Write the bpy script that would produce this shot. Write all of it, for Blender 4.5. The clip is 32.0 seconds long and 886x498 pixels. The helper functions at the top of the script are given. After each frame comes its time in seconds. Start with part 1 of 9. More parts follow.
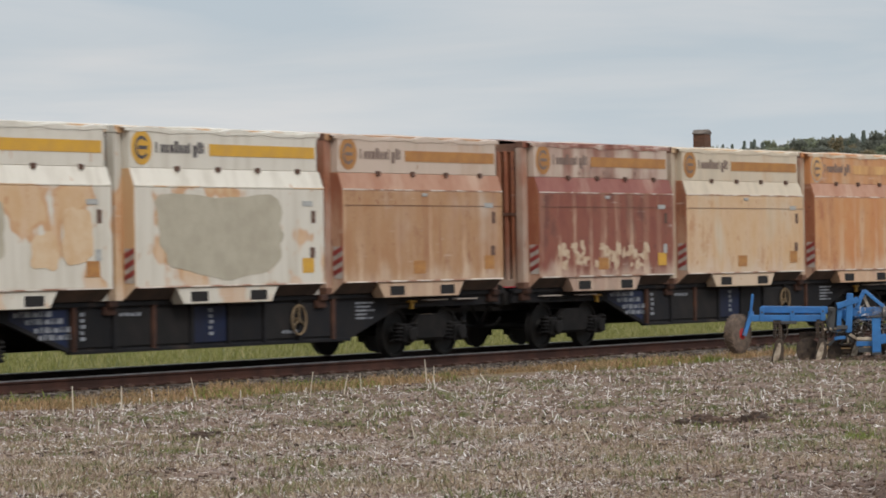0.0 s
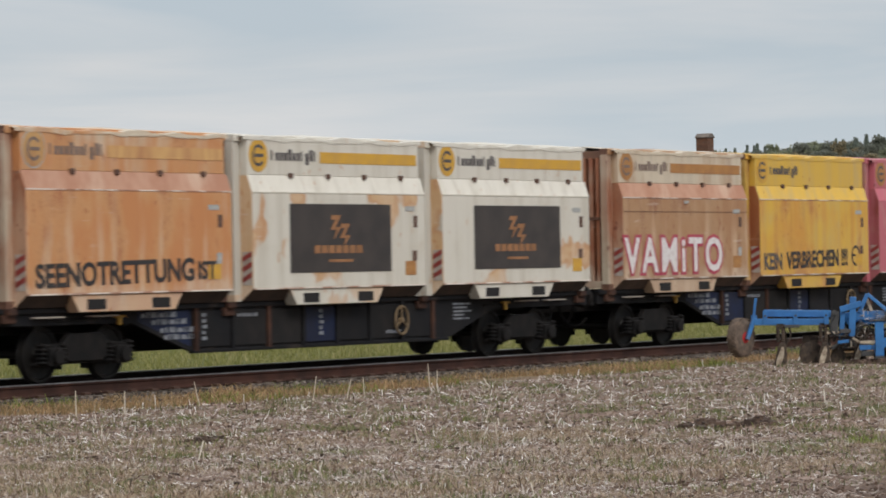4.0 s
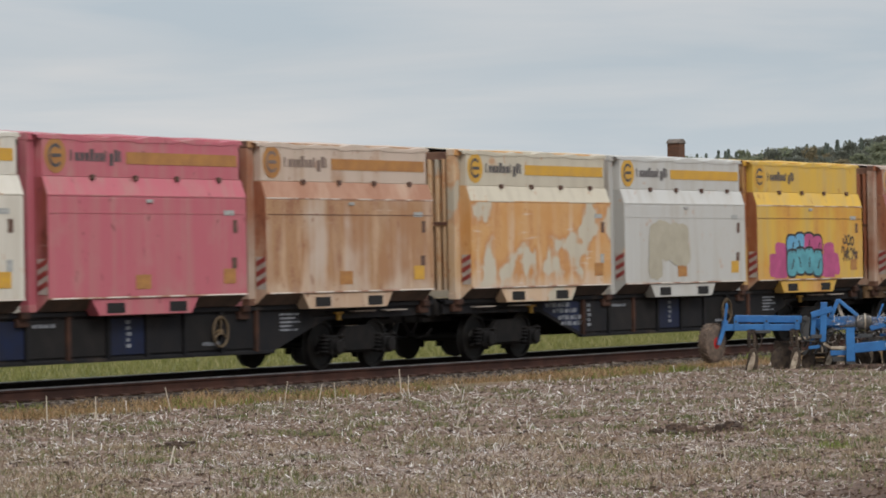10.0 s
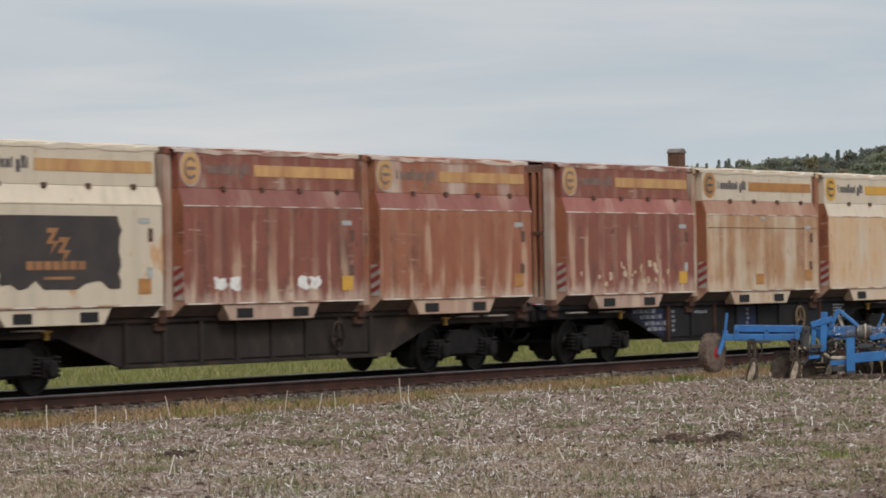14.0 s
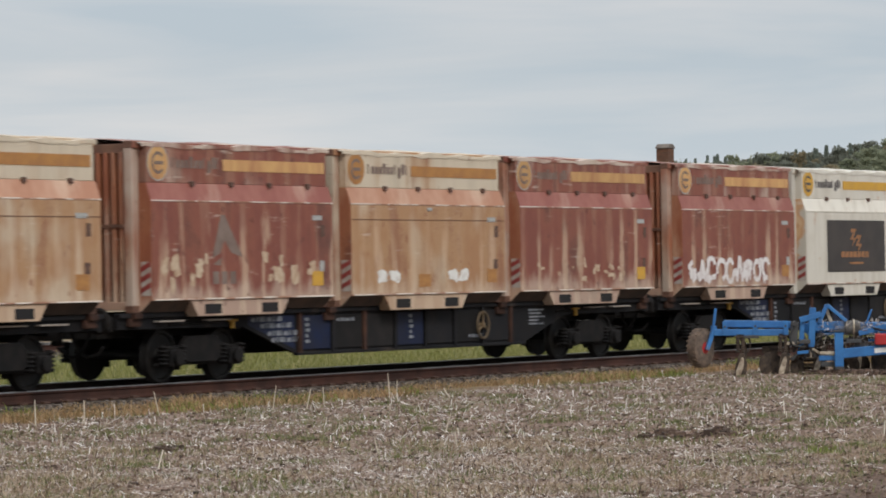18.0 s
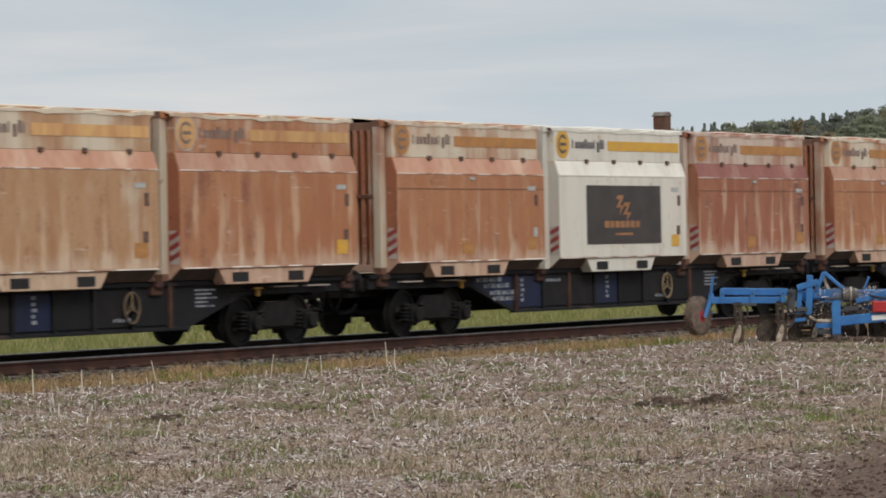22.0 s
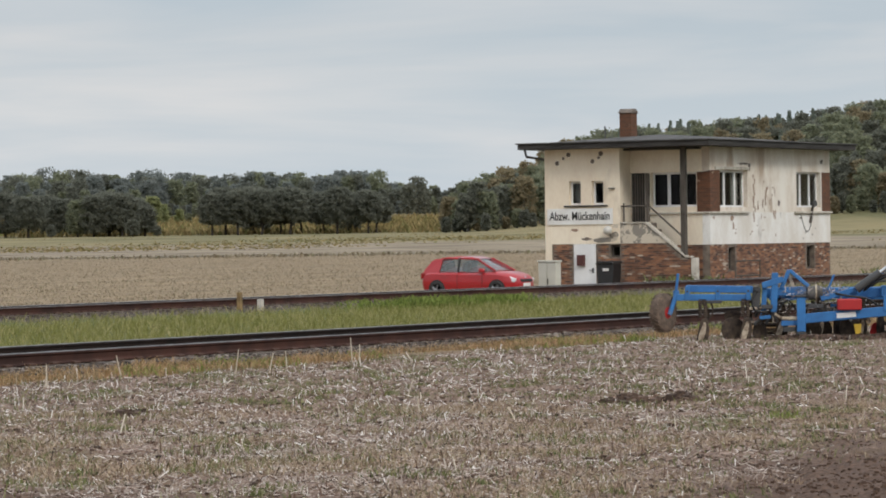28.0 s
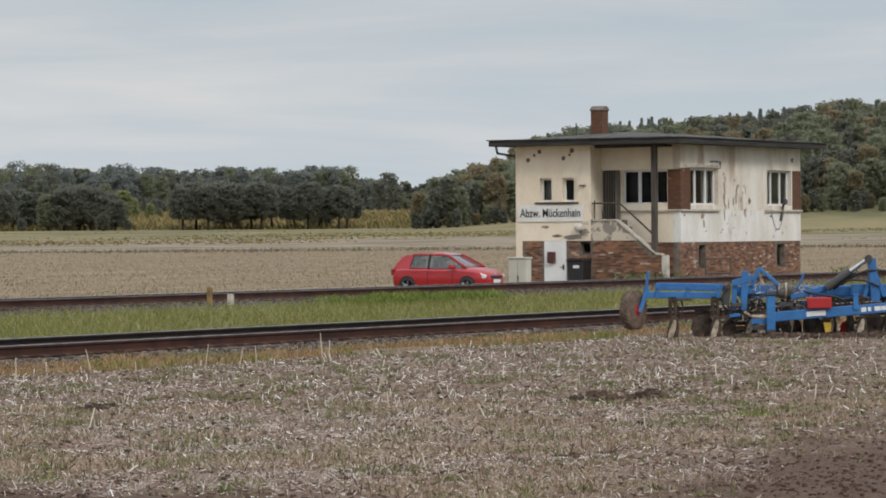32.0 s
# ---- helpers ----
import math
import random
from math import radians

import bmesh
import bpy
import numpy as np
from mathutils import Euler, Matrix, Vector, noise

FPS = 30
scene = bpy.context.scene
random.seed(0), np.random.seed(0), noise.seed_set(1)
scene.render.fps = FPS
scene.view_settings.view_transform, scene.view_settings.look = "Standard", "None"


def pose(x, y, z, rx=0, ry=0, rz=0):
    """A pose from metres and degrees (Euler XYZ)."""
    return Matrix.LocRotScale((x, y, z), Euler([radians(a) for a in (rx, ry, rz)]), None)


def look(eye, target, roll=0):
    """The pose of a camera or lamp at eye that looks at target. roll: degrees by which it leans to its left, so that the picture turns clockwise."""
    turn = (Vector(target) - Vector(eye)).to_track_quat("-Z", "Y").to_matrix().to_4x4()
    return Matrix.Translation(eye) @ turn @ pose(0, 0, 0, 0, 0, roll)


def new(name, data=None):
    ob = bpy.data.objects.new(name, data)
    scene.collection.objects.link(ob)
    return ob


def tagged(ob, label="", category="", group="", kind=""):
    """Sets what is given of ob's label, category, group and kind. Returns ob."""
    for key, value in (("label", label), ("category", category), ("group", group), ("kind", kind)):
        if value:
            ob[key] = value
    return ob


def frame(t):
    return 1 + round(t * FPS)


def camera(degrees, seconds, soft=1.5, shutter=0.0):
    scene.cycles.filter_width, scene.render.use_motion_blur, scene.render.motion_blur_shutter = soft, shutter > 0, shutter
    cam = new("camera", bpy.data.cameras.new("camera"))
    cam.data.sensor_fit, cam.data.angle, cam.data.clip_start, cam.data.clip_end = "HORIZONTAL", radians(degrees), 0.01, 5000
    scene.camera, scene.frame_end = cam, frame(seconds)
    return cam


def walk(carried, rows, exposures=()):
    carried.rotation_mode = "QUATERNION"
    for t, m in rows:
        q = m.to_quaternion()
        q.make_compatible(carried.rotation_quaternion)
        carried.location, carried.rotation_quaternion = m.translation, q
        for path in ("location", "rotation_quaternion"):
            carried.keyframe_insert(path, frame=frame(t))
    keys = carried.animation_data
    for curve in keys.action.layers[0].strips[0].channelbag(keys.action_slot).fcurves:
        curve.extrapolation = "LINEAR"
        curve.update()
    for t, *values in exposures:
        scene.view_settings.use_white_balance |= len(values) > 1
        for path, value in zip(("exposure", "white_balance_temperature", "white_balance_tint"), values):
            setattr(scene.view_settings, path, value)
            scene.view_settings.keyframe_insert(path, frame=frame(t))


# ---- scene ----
# camera: hand-held on one spot beside the field, long lens
EYE = (0.0, 0.0, 1.718)
cam = camera(14.231, 32.0, soft=1.85, shutter=0.22)
# seconds and stops: the clip's camera brightens a little once the pale train has gone by
EXPOSURE = [(0, -0.04), (7, -0.04), (10, -0.10), (13, -0.10), (16, -0.04), (22, -0.02), (24, 0.10), (25, 0.12), (26, 0.02), (27, 0.0), (30, -0.06), (32, -0.08)]
# seconds, yaw from +x, pitch, roll
AIM = [
    (0, 31.390, 0.201, -0.974),
    (0.5, 31.341, 0.171, -0.981),
    (1, 31.354, 0.164, -1.102),
    (1.5, 31.537, 0.166, -1.170),
    (2, 31.662, 0.111, -1.191),
    (2.5, 31.749, 0.107, -1.128),
    (3, 31.604, 0.194, -1.055),
    (3.5, 31.471, 0.257, -0.995),
    (5.5, 31.388, 0.274, -1.207),
    (6, 31.345, 0.283, -1.079),
    (6.5, 31.197, 0.218, -0.919),
    (7, 31.142, 0.155, -1.015),
    (7.5, 31.097, 0.172, -1.082),
    (8, 31.104, 0.222, -1.171),
    (8.5, 31.024, 0.220, -1.134),
    (9, 31.002, 0.221, -1.004),
    (9.5, 30.957, 0.277, -1.072),
    (10, 30.973, 0.348, -1.022),
    (10.5, 31.079, 0.430, -1.094),
    (11, 31.095, 0.502, -1.238),
    (11.5, 31.159, 0.482, -1.300),
    (12, 31.142, 0.405, -1.380),
    (12.5, 31.187, 0.456, -1.308),
    (13, 31.112, 0.548, -1.196),
    (13.5, 31.002, 0.570, -1.011),
    (15.5, 30.981, 0.339, -0.806),
    (16, 30.987, 0.401, -0.845),
    (16.5, 30.878, 0.370, -0.764),
    (17, 30.797, 0.392, -0.803),
    (17.5, 30.780, 0.402, -0.885),
    (18, 30.793, 0.417, -0.912),
    (18.5, 30.768, 0.334, -0.924),
    (19, 30.781, 0.232, -0.993),
    (19.5, 30.766, 0.171, -0.797),
    (20, 30.837, 0.144, -0.783),
    (20.5, 30.693, 0.009, -0.851),
    (21, 30.722, -0.014, -0.891),
    (21.5, 30.740, -0.013, -1.109),
    (22, 30.756, -0.092, -1.055),
    (22.5, 30.727, -0.180, -1.084),
    (23, 30.700, -0.257, -0.972),
    (23.5, 30.661, -0.251, -1.067),
    (24, 30.666, -0.205, -0.997),
    (24.5, 30.577, -0.190, -0.880),
    (25, 30.530, -0.240, -0.834),
    (25.5, 30.422, -0.297, -0.893),
    (26, 30.391, -0.261, -0.887),
    (26.5, 30.313, -0.276, -0.852),
    (28.5, 30.175, -0.131, -0.740),
    (29, 30.128, -0.124, -0.651),
    (29.5, 30.025, -0.131, -0.511),
    (30, 29.945, -0.067, -0.425),
    (30.5, 29.927, -0.121, -0.432),
    (31, 29.948, -0.137, -0.440),
    (31.5, 29.820, -0.158, -0.465),
    (32, 29.727, -0.234, -0.428),
]


def aim(yaw, pitch, roll):
    y, p = radians(yaw), radians(pitch)
    ahead = Vector((math.cos(y) * math.cos(p), math.sin(y) * math.cos(p), math.sin(p)))
    return look(EYE, Vector(EYE) + ahead * 50, roll)


walk(cam, [(t, aim(yw, pt, rl)) for t, yw, pt, rl in AIM], EXPOSURE)

# seconds and the place along the track of the first wagon's front corner
TRAIN = [
    (0, 179.03), (1, 165.13), (2, 151.14), (3, 137.15), (4, 123.15), (5, 109.13),
    (6, 94.97), (7, 80.99), (8, 67.08), (9, 53.13), (10, 39.20), (11, 25.41),
    (12, 11.28), (13, -2.71), (14, -16.23), (15, -29.85), (16, -43.34), (17, -56.48),
    (18, -69.76), (19, -82.90), (20, -95.75), (21, -108.42), (22, -120.94), (23, -133.51),
    (24, -145.99), (25, -158.42), (26, -171.21), (27, -183.91), (28, -196.61), (29, -209.31),
    (30, -222.01), (31, -234.71), (32, -247.41),
]
TRACK_Y, FAR_Y = 36.32, 59.5
PITCH, WAGON = 6.312, 19.74

# ---- daylight: overcast, thin bright cloud ----
SUN_AZ, SUN_EL = radians(238), radians(40)
world = bpy.data.worlds.new("overcast")
scene.world = world
world.use_nodes = True
wn = world.node_tree
wn.nodes.clear()


def wnode(kind):
    return wn.nodes.new(kind)


w_out, w_bg = wnode("ShaderNodeOutputWorld"), wnode("ShaderNodeBackground")
w_sky = wnode("ShaderNodeTexSky")
w_sky.sky_type, w_sky.sun_disc, w_sky.sun_elevation, w_sky.sun_rotation = "NISHITA", False, SUN_EL, radians(90) - SUN_AZ
w_co = wnode("ShaderNodeTexCoord")
w_map = wnode("ShaderNodeMapping")
w_map.inputs["Scale"].default_value, w_map.inputs["Location"].default_value = (3.0, 3.0, 26.0), (0.3, 0.1, 0.2)
w_no = wnode("ShaderNodeTexNoise")
w_no.inputs["Scale"].default_value, w_no.inputs["Detail"].default_value, w_no.inputs["Distortion"].default_value = 2.2, 5.0, 0.4
w_ramp = wnode("ShaderNodeValToRGB")
w_ramp.color_ramp.elements[0].position, w_ramp.color_ramp.elements[0].color = 0.36, (0.50, 0.565, 0.63, 1)
w_ramp.color_ramp.elements[1].position, w_ramp.color_ramp.elements[1].color = 0.70, (0.70, 0.69, 0.70, 1)
w_mul = wnode("ShaderNodeMix")
w_mul.data_type, w_mul.blend_type = "RGBA", "MULTIPLY"
w_mul.inputs["Factor"].default_value = 1.0
w_mul.inputs["B"].default_value = (0.10, 0.10, 0.10, 1)
w_mix = wnode("ShaderNodeMix")
w_mix.data_type = "RGBA"
w_mix.inputs["Factor"].default_value = 0.9
wn.links.new(w_co.outputs["Generated"], w_map.inputs["Vector"])
wn.links.new(w_map.outputs["Vector"], w_no.inputs["Vector"])
wn.links.new(w_no.outputs["Fac"], w_ramp.inputs["Fac"])
wn.links.new(w_sky.outputs["Color"], w_mul.inputs["A"])
wn.links.new(w_mul.outputs["Result"], w_mix.inputs["A"])
wn.links.new(w_ramp.outputs["Color"], w_mix.inputs["B"])
# an overcast sky is brighter overhead than at its rim
w_sep, w_up = wnode("ShaderNodeSeparateXYZ"), wnode("ShaderNodeMapRange")
w_up.inputs["From Min"].default_value, w_up.inputs["To Min"].default_value, w_up.inputs["To Max"].default_value = 0.08, 1.0, 2.3
wn.links.new(w_co.outputs["Generated"], w_sep.inputs[0])
wn.links.new(w_sep.outputs["Z"], w_up.inputs["Value"])
w_rim, w_both = wnode("ShaderNodeMapRange"), wnode("ShaderNodeMath")
w_rim.inputs["From Max"].default_value, w_rim.inputs["To Min"].default_value, w_rim.inputs["To Max"].default_value = 0.06, 1.14, 1.0
w_both.operation = "MULTIPLY"
wn.links.new(w_sep.outputs["Z"], w_rim.inputs["Value"])
wn.links.new(w_up.outputs["Result"], w_both.inputs[0])
wn.links.new(w_rim.outputs["Result"], w_both.inputs[1])
wn.links.new(w_both.outputs[0], w_bg.inputs["Strength"])
wn.links.new(w_mix.outputs["Result"], w_bg.inputs["Color"])
wn.links.new(w_bg.outputs["Background"], w_out.inputs["Surface"])

sun = new("sun", bpy.data.lights.new("sun", "SUN"))
sun.data.energy, sun.data.angle, sun.data.color = 1.5, radians(16), (1.0, 0.96, 0.9)
sun.matrix_world = look((0, 0, 60), (-60 * math.cos(SUN_AZ), -60 * math.sin(SUN_AZ), 60 - 60 * math.tan(SUN_EL)))
scene.view_settings.exposure = 0.0
# ---- materials ----
def material(name, c1, c2=None, rough=0.6, metal=0.0, scale=3.0, fine=40.0, bump=0.15, mix=(0.35, 0.65), stretch=(1, 1, 1),
             dirt=None, dirt_amount=0.3, coords="Object", per_piece=0.0, bump_dist=0.01, coat=0.0, spec=0.5):
    """A surface of two tones at two scales, with optional dirt patches, fine relief and a tone that differs from piece to piece."""
    m = bpy.data.materials.new(name)
    m.use_nodes = True
    nt = m.node_tree
    nd, ln = nt.nodes, nt.links.new
    bs = nd["Principled BSDF"]
    bs.inputs["Roughness"].default_value, bs.inputs["Metallic"].default_value = rough, metal
    bs.inputs["Coat Weight"].default_value, bs.inputs["Specular IOR Level"].default_value = coat, spec
    c2 = c2 or tuple(v * 0.72 for v in c1)
    co = nd.new("ShaderNodeTexCoord")
    mp = nd.new("ShaderNodeMapping")
    mp.inputs["Scale"].default_value = stretch
    ln(co.outputs[coords], mp.inputs["Vector"])
    big, small = nd.new("ShaderNodeTexNoise"), nd.new("ShaderNodeTexNoise")
    for n, s, d in ((big, scale, 4.0), (small, fine, 3.0)):
        n.inputs["Scale"].default_value, n.inputs["Detail"].default_value = s, d
        ln(mp.outputs["Vector"], n.inputs["Vector"])
    add = nd.new("ShaderNodeMath")
    add.operation = "MULTIPLY_ADD"
    add.inputs[1].default_value, add.inputs[2].default_value = 0.35, -0.17
    ln(small.outputs["Fac"], add.inputs[0])
    sm = nd.new("ShaderNodeMath")
    ln(big.outputs["Fac"], sm.inputs[0])
    ln(add.outputs[0], sm.inputs[1])
    ramp = nd.new("ShaderNodeValToRGB")
    ramp.color_ramp.elements[0].position, ramp.color_ramp.elements[0].color = mix[0], (*c1, 1)
    ramp.color_ramp.elements[1].position, ramp.color_ramp.elements[1].color = mix[1], (*c2, 1)
    ln(sm.outputs[0], ramp.inputs["Fac"])
    out = ramp.outputs["Color"]
    if dirt:
        dn = nd.new("ShaderNodeTexNoise")
        dn.inputs["Scale"].default_value, dn.inputs["Detail"].default_value = scale * 0.6, 6.0
        dm = nd.new("ShaderNodeMapping")
        dm.inputs["Location"].default_value, dm.inputs["Scale"].default_value = (7.3, 2.1, 4.4), stretch
        ln(co.outputs[coords], dm.inputs["Vector"])
        ln(dm.outputs["Vector"], dn.inputs["Vector"])
        dr = nd.new("ShaderNodeMapRange")
        dr.inputs["From Min"].default_value, dr.inputs["From Max"].default_value = 0.72 - dirt_amount * 0.5, 0.82 - dirt_amount * 0.5
        ln(dn.outputs["Fac"], dr.inputs["Value"])
        mx = nd.new("ShaderNodeMix")
        mx.data_type = "RGBA"
        mx.inputs["B"].default_value = (*dirt, 1)
        ln(dr.outputs["Result"], mx.inputs["Factor"])
        ln(out, mx.inputs["A"])
        out = mx.outputs["Result"]
    if per_piece:
        oi, hs, mr = nd.new("ShaderNodeObjectInfo"), nd.new("ShaderNodeHueSaturation"), nd.new("ShaderNodeMapRange")
        mr.inputs["To Min"].default_value, mr.inputs["To Max"].default_value = 1 - per_piece, 1 + per_piece
        ln(oi.outputs["Random"], mr.inputs["Value"])
        ln(mr.outputs["Result"], hs.inputs["Value"])
        ln(out, hs.inputs["Color"])
        out = hs.outputs["Color"]
    ln(out, bs.inputs["Base Color"])
    if bump:
        bp = nd.new("ShaderNodeBump")
        bp.inputs["Strength"].default_value, bp.inputs["Distance"].default_value = bump, bump_dist
        ln(sm.outputs[0], bp.inputs["Height"])
        ln(bp.outputs["Normal"], bs.inputs["Normal"])
    return m


def island(name, stops, rough=0.8, translucent=0.0):
    """A tone that differs from island to island of one joined mesh."""
    m = bpy.data.materials.new(name)
    m.use_nodes = True
    nt = m.node_tree
    nd, ln = nt.nodes, nt.links.new
    bs = nd["Principled BSDF"]
    bs.inputs["Roughness"].default_value = rough
    ge, ramp = nd.new("ShaderNodeNewGeometry"), nd.new("ShaderNodeValToRGB")
    ramp.color_ramp.interpolation = "LINEAR"
    while len(ramp.color_ramp.elements) < len(stops):
        ramp.color_ramp.elements.new(0.5)
    for e, (p, c) in zip(ramp.color_ramp.elements, stops):
        e.position, e.color = p, (*c, 1)
    ln(ge.outputs["Random Per Island"], ramp.inputs["Fac"])
    ln(ramp.outputs["Color"], bs.inputs["Base Color"])
    if translucent:
        tr, mx = nd.new("ShaderNodeBsdfTranslucent"), nd.new("ShaderNodeMixShader")
        mx.inputs["Fac"].default_value = translucent
        bs.inputs["Specular IOR Level"].default_value = 0.15
        ln(ramp.outputs["Color"], tr.inputs["Color"])
        ln(bs.outputs["BSDF"], mx.inputs[1])
        ln(tr.outputs["BSDF"], mx.inputs[2])
        ln(mx.outputs["Shader"], nd["Material Output"].inputs["Surface"])
    return m


# ---- mesh helpers ----
def box(bm, x0, x1, y0, y1, z0, z1, bevel=0.0):
    vs = [bm.verts.new((x, y, z)) for x in (x0, x1) for y in (y0, y1) for z in (z0, z1)]
    fs = [bm.faces.new([vs[i] for i in q]) for q in ((0, 1, 3, 2), (4, 6, 7, 5), (0, 4, 5, 1), (2, 3, 7, 6), (0, 2, 6, 4), (1, 5, 7, 3))]
    if bevel:
        bmesh.ops.bevel(bm, geom=list({e for f in fs for e in f.edges}), offset=bevel, segments=2, profile=0.5, affect="EDGES")
    return bm


def prism(bm, outline, axis, a, b, bevel=0.0):
    """A flat outline carried along an axis from a to b. The outline's pairs are the other two axes in order."""
    def at(p, k):
        p = list(p)
        p.insert(axis, k)
        return p
    lo, hi = [bm.verts.new(at(p, a)) for p in outline], [bm.verts.new(at(p, b)) for p in outline]
    n = len(outline)
    fs = [bm.faces.new(lo), bm.faces.new(hi[::-1])]
    fs += [bm.faces.new((lo[i], hi[i], hi[(i + 1) % n], lo[(i + 1) % n])) for i in range(n)]
    bmesh.ops.recalc_face_normals(bm, faces=fs)
    if bevel:
        bmesh.ops.bevel(bm, geom=list({e for f in fs for e in f.edges}), offset=bevel, segments=1, profile=0.5, affect="EDGES")
    return bm


def rod(bm, p, q, r0, r1=None, sides=8):
    """A round bar from p to q."""
    p, q, r1 = Vector(p), Vector(q), r0 if r1 is None else r1
    turn = (q - p).to_track_quat("Z", "Y").to_matrix()
    rings = []
    for c, r in ((p, r0), (q, r1)):
        rings.append([bm.verts.new(c + turn @ Vector((r * math.cos(a), r * math.sin(a), 0))) for a in (2 * math.pi * i / sides for i in range(sides))])
    for i in range(sides):
        bm.faces.new((rings[0][i], rings[0][(i + 1) % sides], rings[1][(i + 1) % sides], rings[1][i]))
    bm.faces.new(rings[0][::-1])
    bm.faces.new(rings[1])
    return bm


def beam(bm, p, q, w, h, bevel=0.0):
    """A square bar from p to q, w wide and h high."""
    p, q = Vector(p), Vector(q)
    turn = (q - p).to_track_quat("X", "Z").to_matrix().to_4x4()
    sub = bmesh.new()
    box(sub, 0, (q - p).length, -w / 2, w / 2, -h / 2, h / 2, bevel)
    sub.transform(Matrix.Translation(p) @ turn)
    return merge(bm, sub)


def merge(bm, sub):
    tmp = bpy.data.meshes.new("tmp")
    sub.to_mesh(tmp)
    sub.free()
    bm.from_mesh(tmp)
    bpy.data.meshes.remove(tmp)
    return bm


def spin(bm, outline, centre, axis="y", steps=24):
    """A turned shape: pairs of (along the axis, radius) round a centre."""
    cx, cy, cz = centre
    rings = []
    for a, r in outline:
        ring = []
        for i in range(steps):
            c, s = r * math.cos(2 * math.pi * i / steps), r * math.sin(2 * math.pi * i / steps)
            ring.append(bm.verts.new({"x": (cx + a, cy + c, cz + s), "y": (cx + c, cy + a, cz + s), "z": (cx + c, cy + s, cz + a)}[axis]))
        rings.append(ring)
    fs = []
    for u, v in zip(rings, rings[1:]):
        fs += [bm.faces.new((u[i], u[(i + 1) % steps], v[(i + 1) % steps], v[i])) for i in range(steps)]
    fs += [bm.faces.new(rings[0][::-1]), bm.faces.new(rings[-1])]
    bmesh.ops.recalc_face_normals(bm, faces=fs)
    return bm


def mesh_of(name, bm, mat, smooth=False):
    me = bpy.data.meshes.new(name)
    bm.to_mesh(me)
    bm.free()
    if mat:
        me.materials.append(mat)
    if smooth:
        me.shade_smooth()
        me.set_sharp_from_angle(angle=radians(35))
    return me


def part(name, bm, mat, parent=None, label="", smooth=False, m=None):
    ob = new(name, bm if isinstance(bm, bpy.types.Mesh) else mesh_of(name, bm, mat, smooth))
    if parent is not None:
        ob.parent = parent
    if m is not None:
        ob.matrix_basis = m
    return tagged(ob, label)


def thing(name, label, category, m=None, group="", kind=""):
    ob = new(name)
    ob.empty_display_size = 0.2
    if m is not None:
        ob.matrix_basis = m
    return tagged(ob, label, category, group, kind)


def strips(name, verts, faces, mat, label, category):
    me = bpy.data.meshes.new(name)
    me.from_pydata(verts, [], faces)
    me.materials.append(mat)
    ob = new(name, me)
    return tagged(ob, label, category, kind="stuff")


def lettering(name, text, size, mat, parent, m, label="", bold=0.0, apart=1.0):
    cu = bpy.data.curves.new(name, "FONT")
    cu.body, cu.size, cu.extrude = text, size, 0.004
    cu.align_x, cu.align_y = "CENTER", "CENTER"
    cu.resolution_u, cu.offset, cu.space_character = 3, bold, apart
    tmp = bpy.data.objects.new("tmp", cu)
    me = bpy.data.meshes.new_from_object(tmp)
    bpy.data.objects.remove(tmp)
    me.materials.clear()
    me.materials.append(mat)
    ob = new(name, me)
    ob.parent, ob.matrix_basis = parent, m
    return tagged(ob, label)
# ---- ground ----
def fbm(x, y, s, seed=0.0):
    return noise.noise(Vector((x * s + seed, y * s - seed, seed * 0.37)))


def lift(a, b, v):
    k = min(1.0, max(0.0, (v - a) / (b - a)))
    return k * k * (3 - 2 * k)


RISE_R = (0, 150, 250, 350, 450, 650, 1000, 1400, 4600)
RISE_Z = (0, 0, 0.38, 0.97, 1.68, 3.5, 9.9, 14.0, 20.0)
HOLLOWS = [(39.5, 20.33), (39.8, 19.8), (35.0, 24.75)]


def ground_z(x, y):
    r = math.hypot(x, y)
    z = -0.36
    for ty in (TRACK_Y, FAR_Y):
        z += (0.035 if ty == TRACK_Y else 0.11) * (1 - lift(1.5, 2.6, abs(y - ty)))
    z -= 0.10 * lift(38.6, 40, y) * (1 - lift(56, 57.5, y)) + 0.18 * lift(62.0, 65, y)
    if r > 140:
        z += float(np.interp(r, RISE_R, RISE_Z))
        # the wooded hill
        side = math.degrees(math.atan2(y, x))
        z += (11.0 * lift(30.2, 27.2, side) + 7.2 * lift(28.0, 20.5, side)) * lift(555, 830, r)
    if y < 33.8 and r < 110:
        near = 1.0 + lift(0.6, -0.6, soil_edge(x, y))
        z += near * (0.03 * fbm(x, y, 1.3) + 0.028 * fbm(x, y, 4.0, 3.1) + 0.016 * fbm(x, y, 11.0, 5.2))
        for hx, hy in HOLLOWS:
            d = math.hypot(x - hx, (y - hy) * 1.6)
            if d < 0.8:
                z += (0.075 if hx > 38 else 0.01) * math.exp(-d * d / 0.045)
    elif r < 260:
        z += 0.03 * fbm(x, y, 0.8, 9.0)
    return z


def soil_edge(x, y):
    """Metres from the worked soil: below 0 it is bare."""
    return min(y - (12.8 + 0.2 * (x - 24.75) + 1.1 * fbm(x, y, 0.9, 2.2) + 0.5 * fbm(x, y, 3.1, 1.2)), x - (23.8 + 0.5 * fbm(x, y, 1.1, 4.4)))



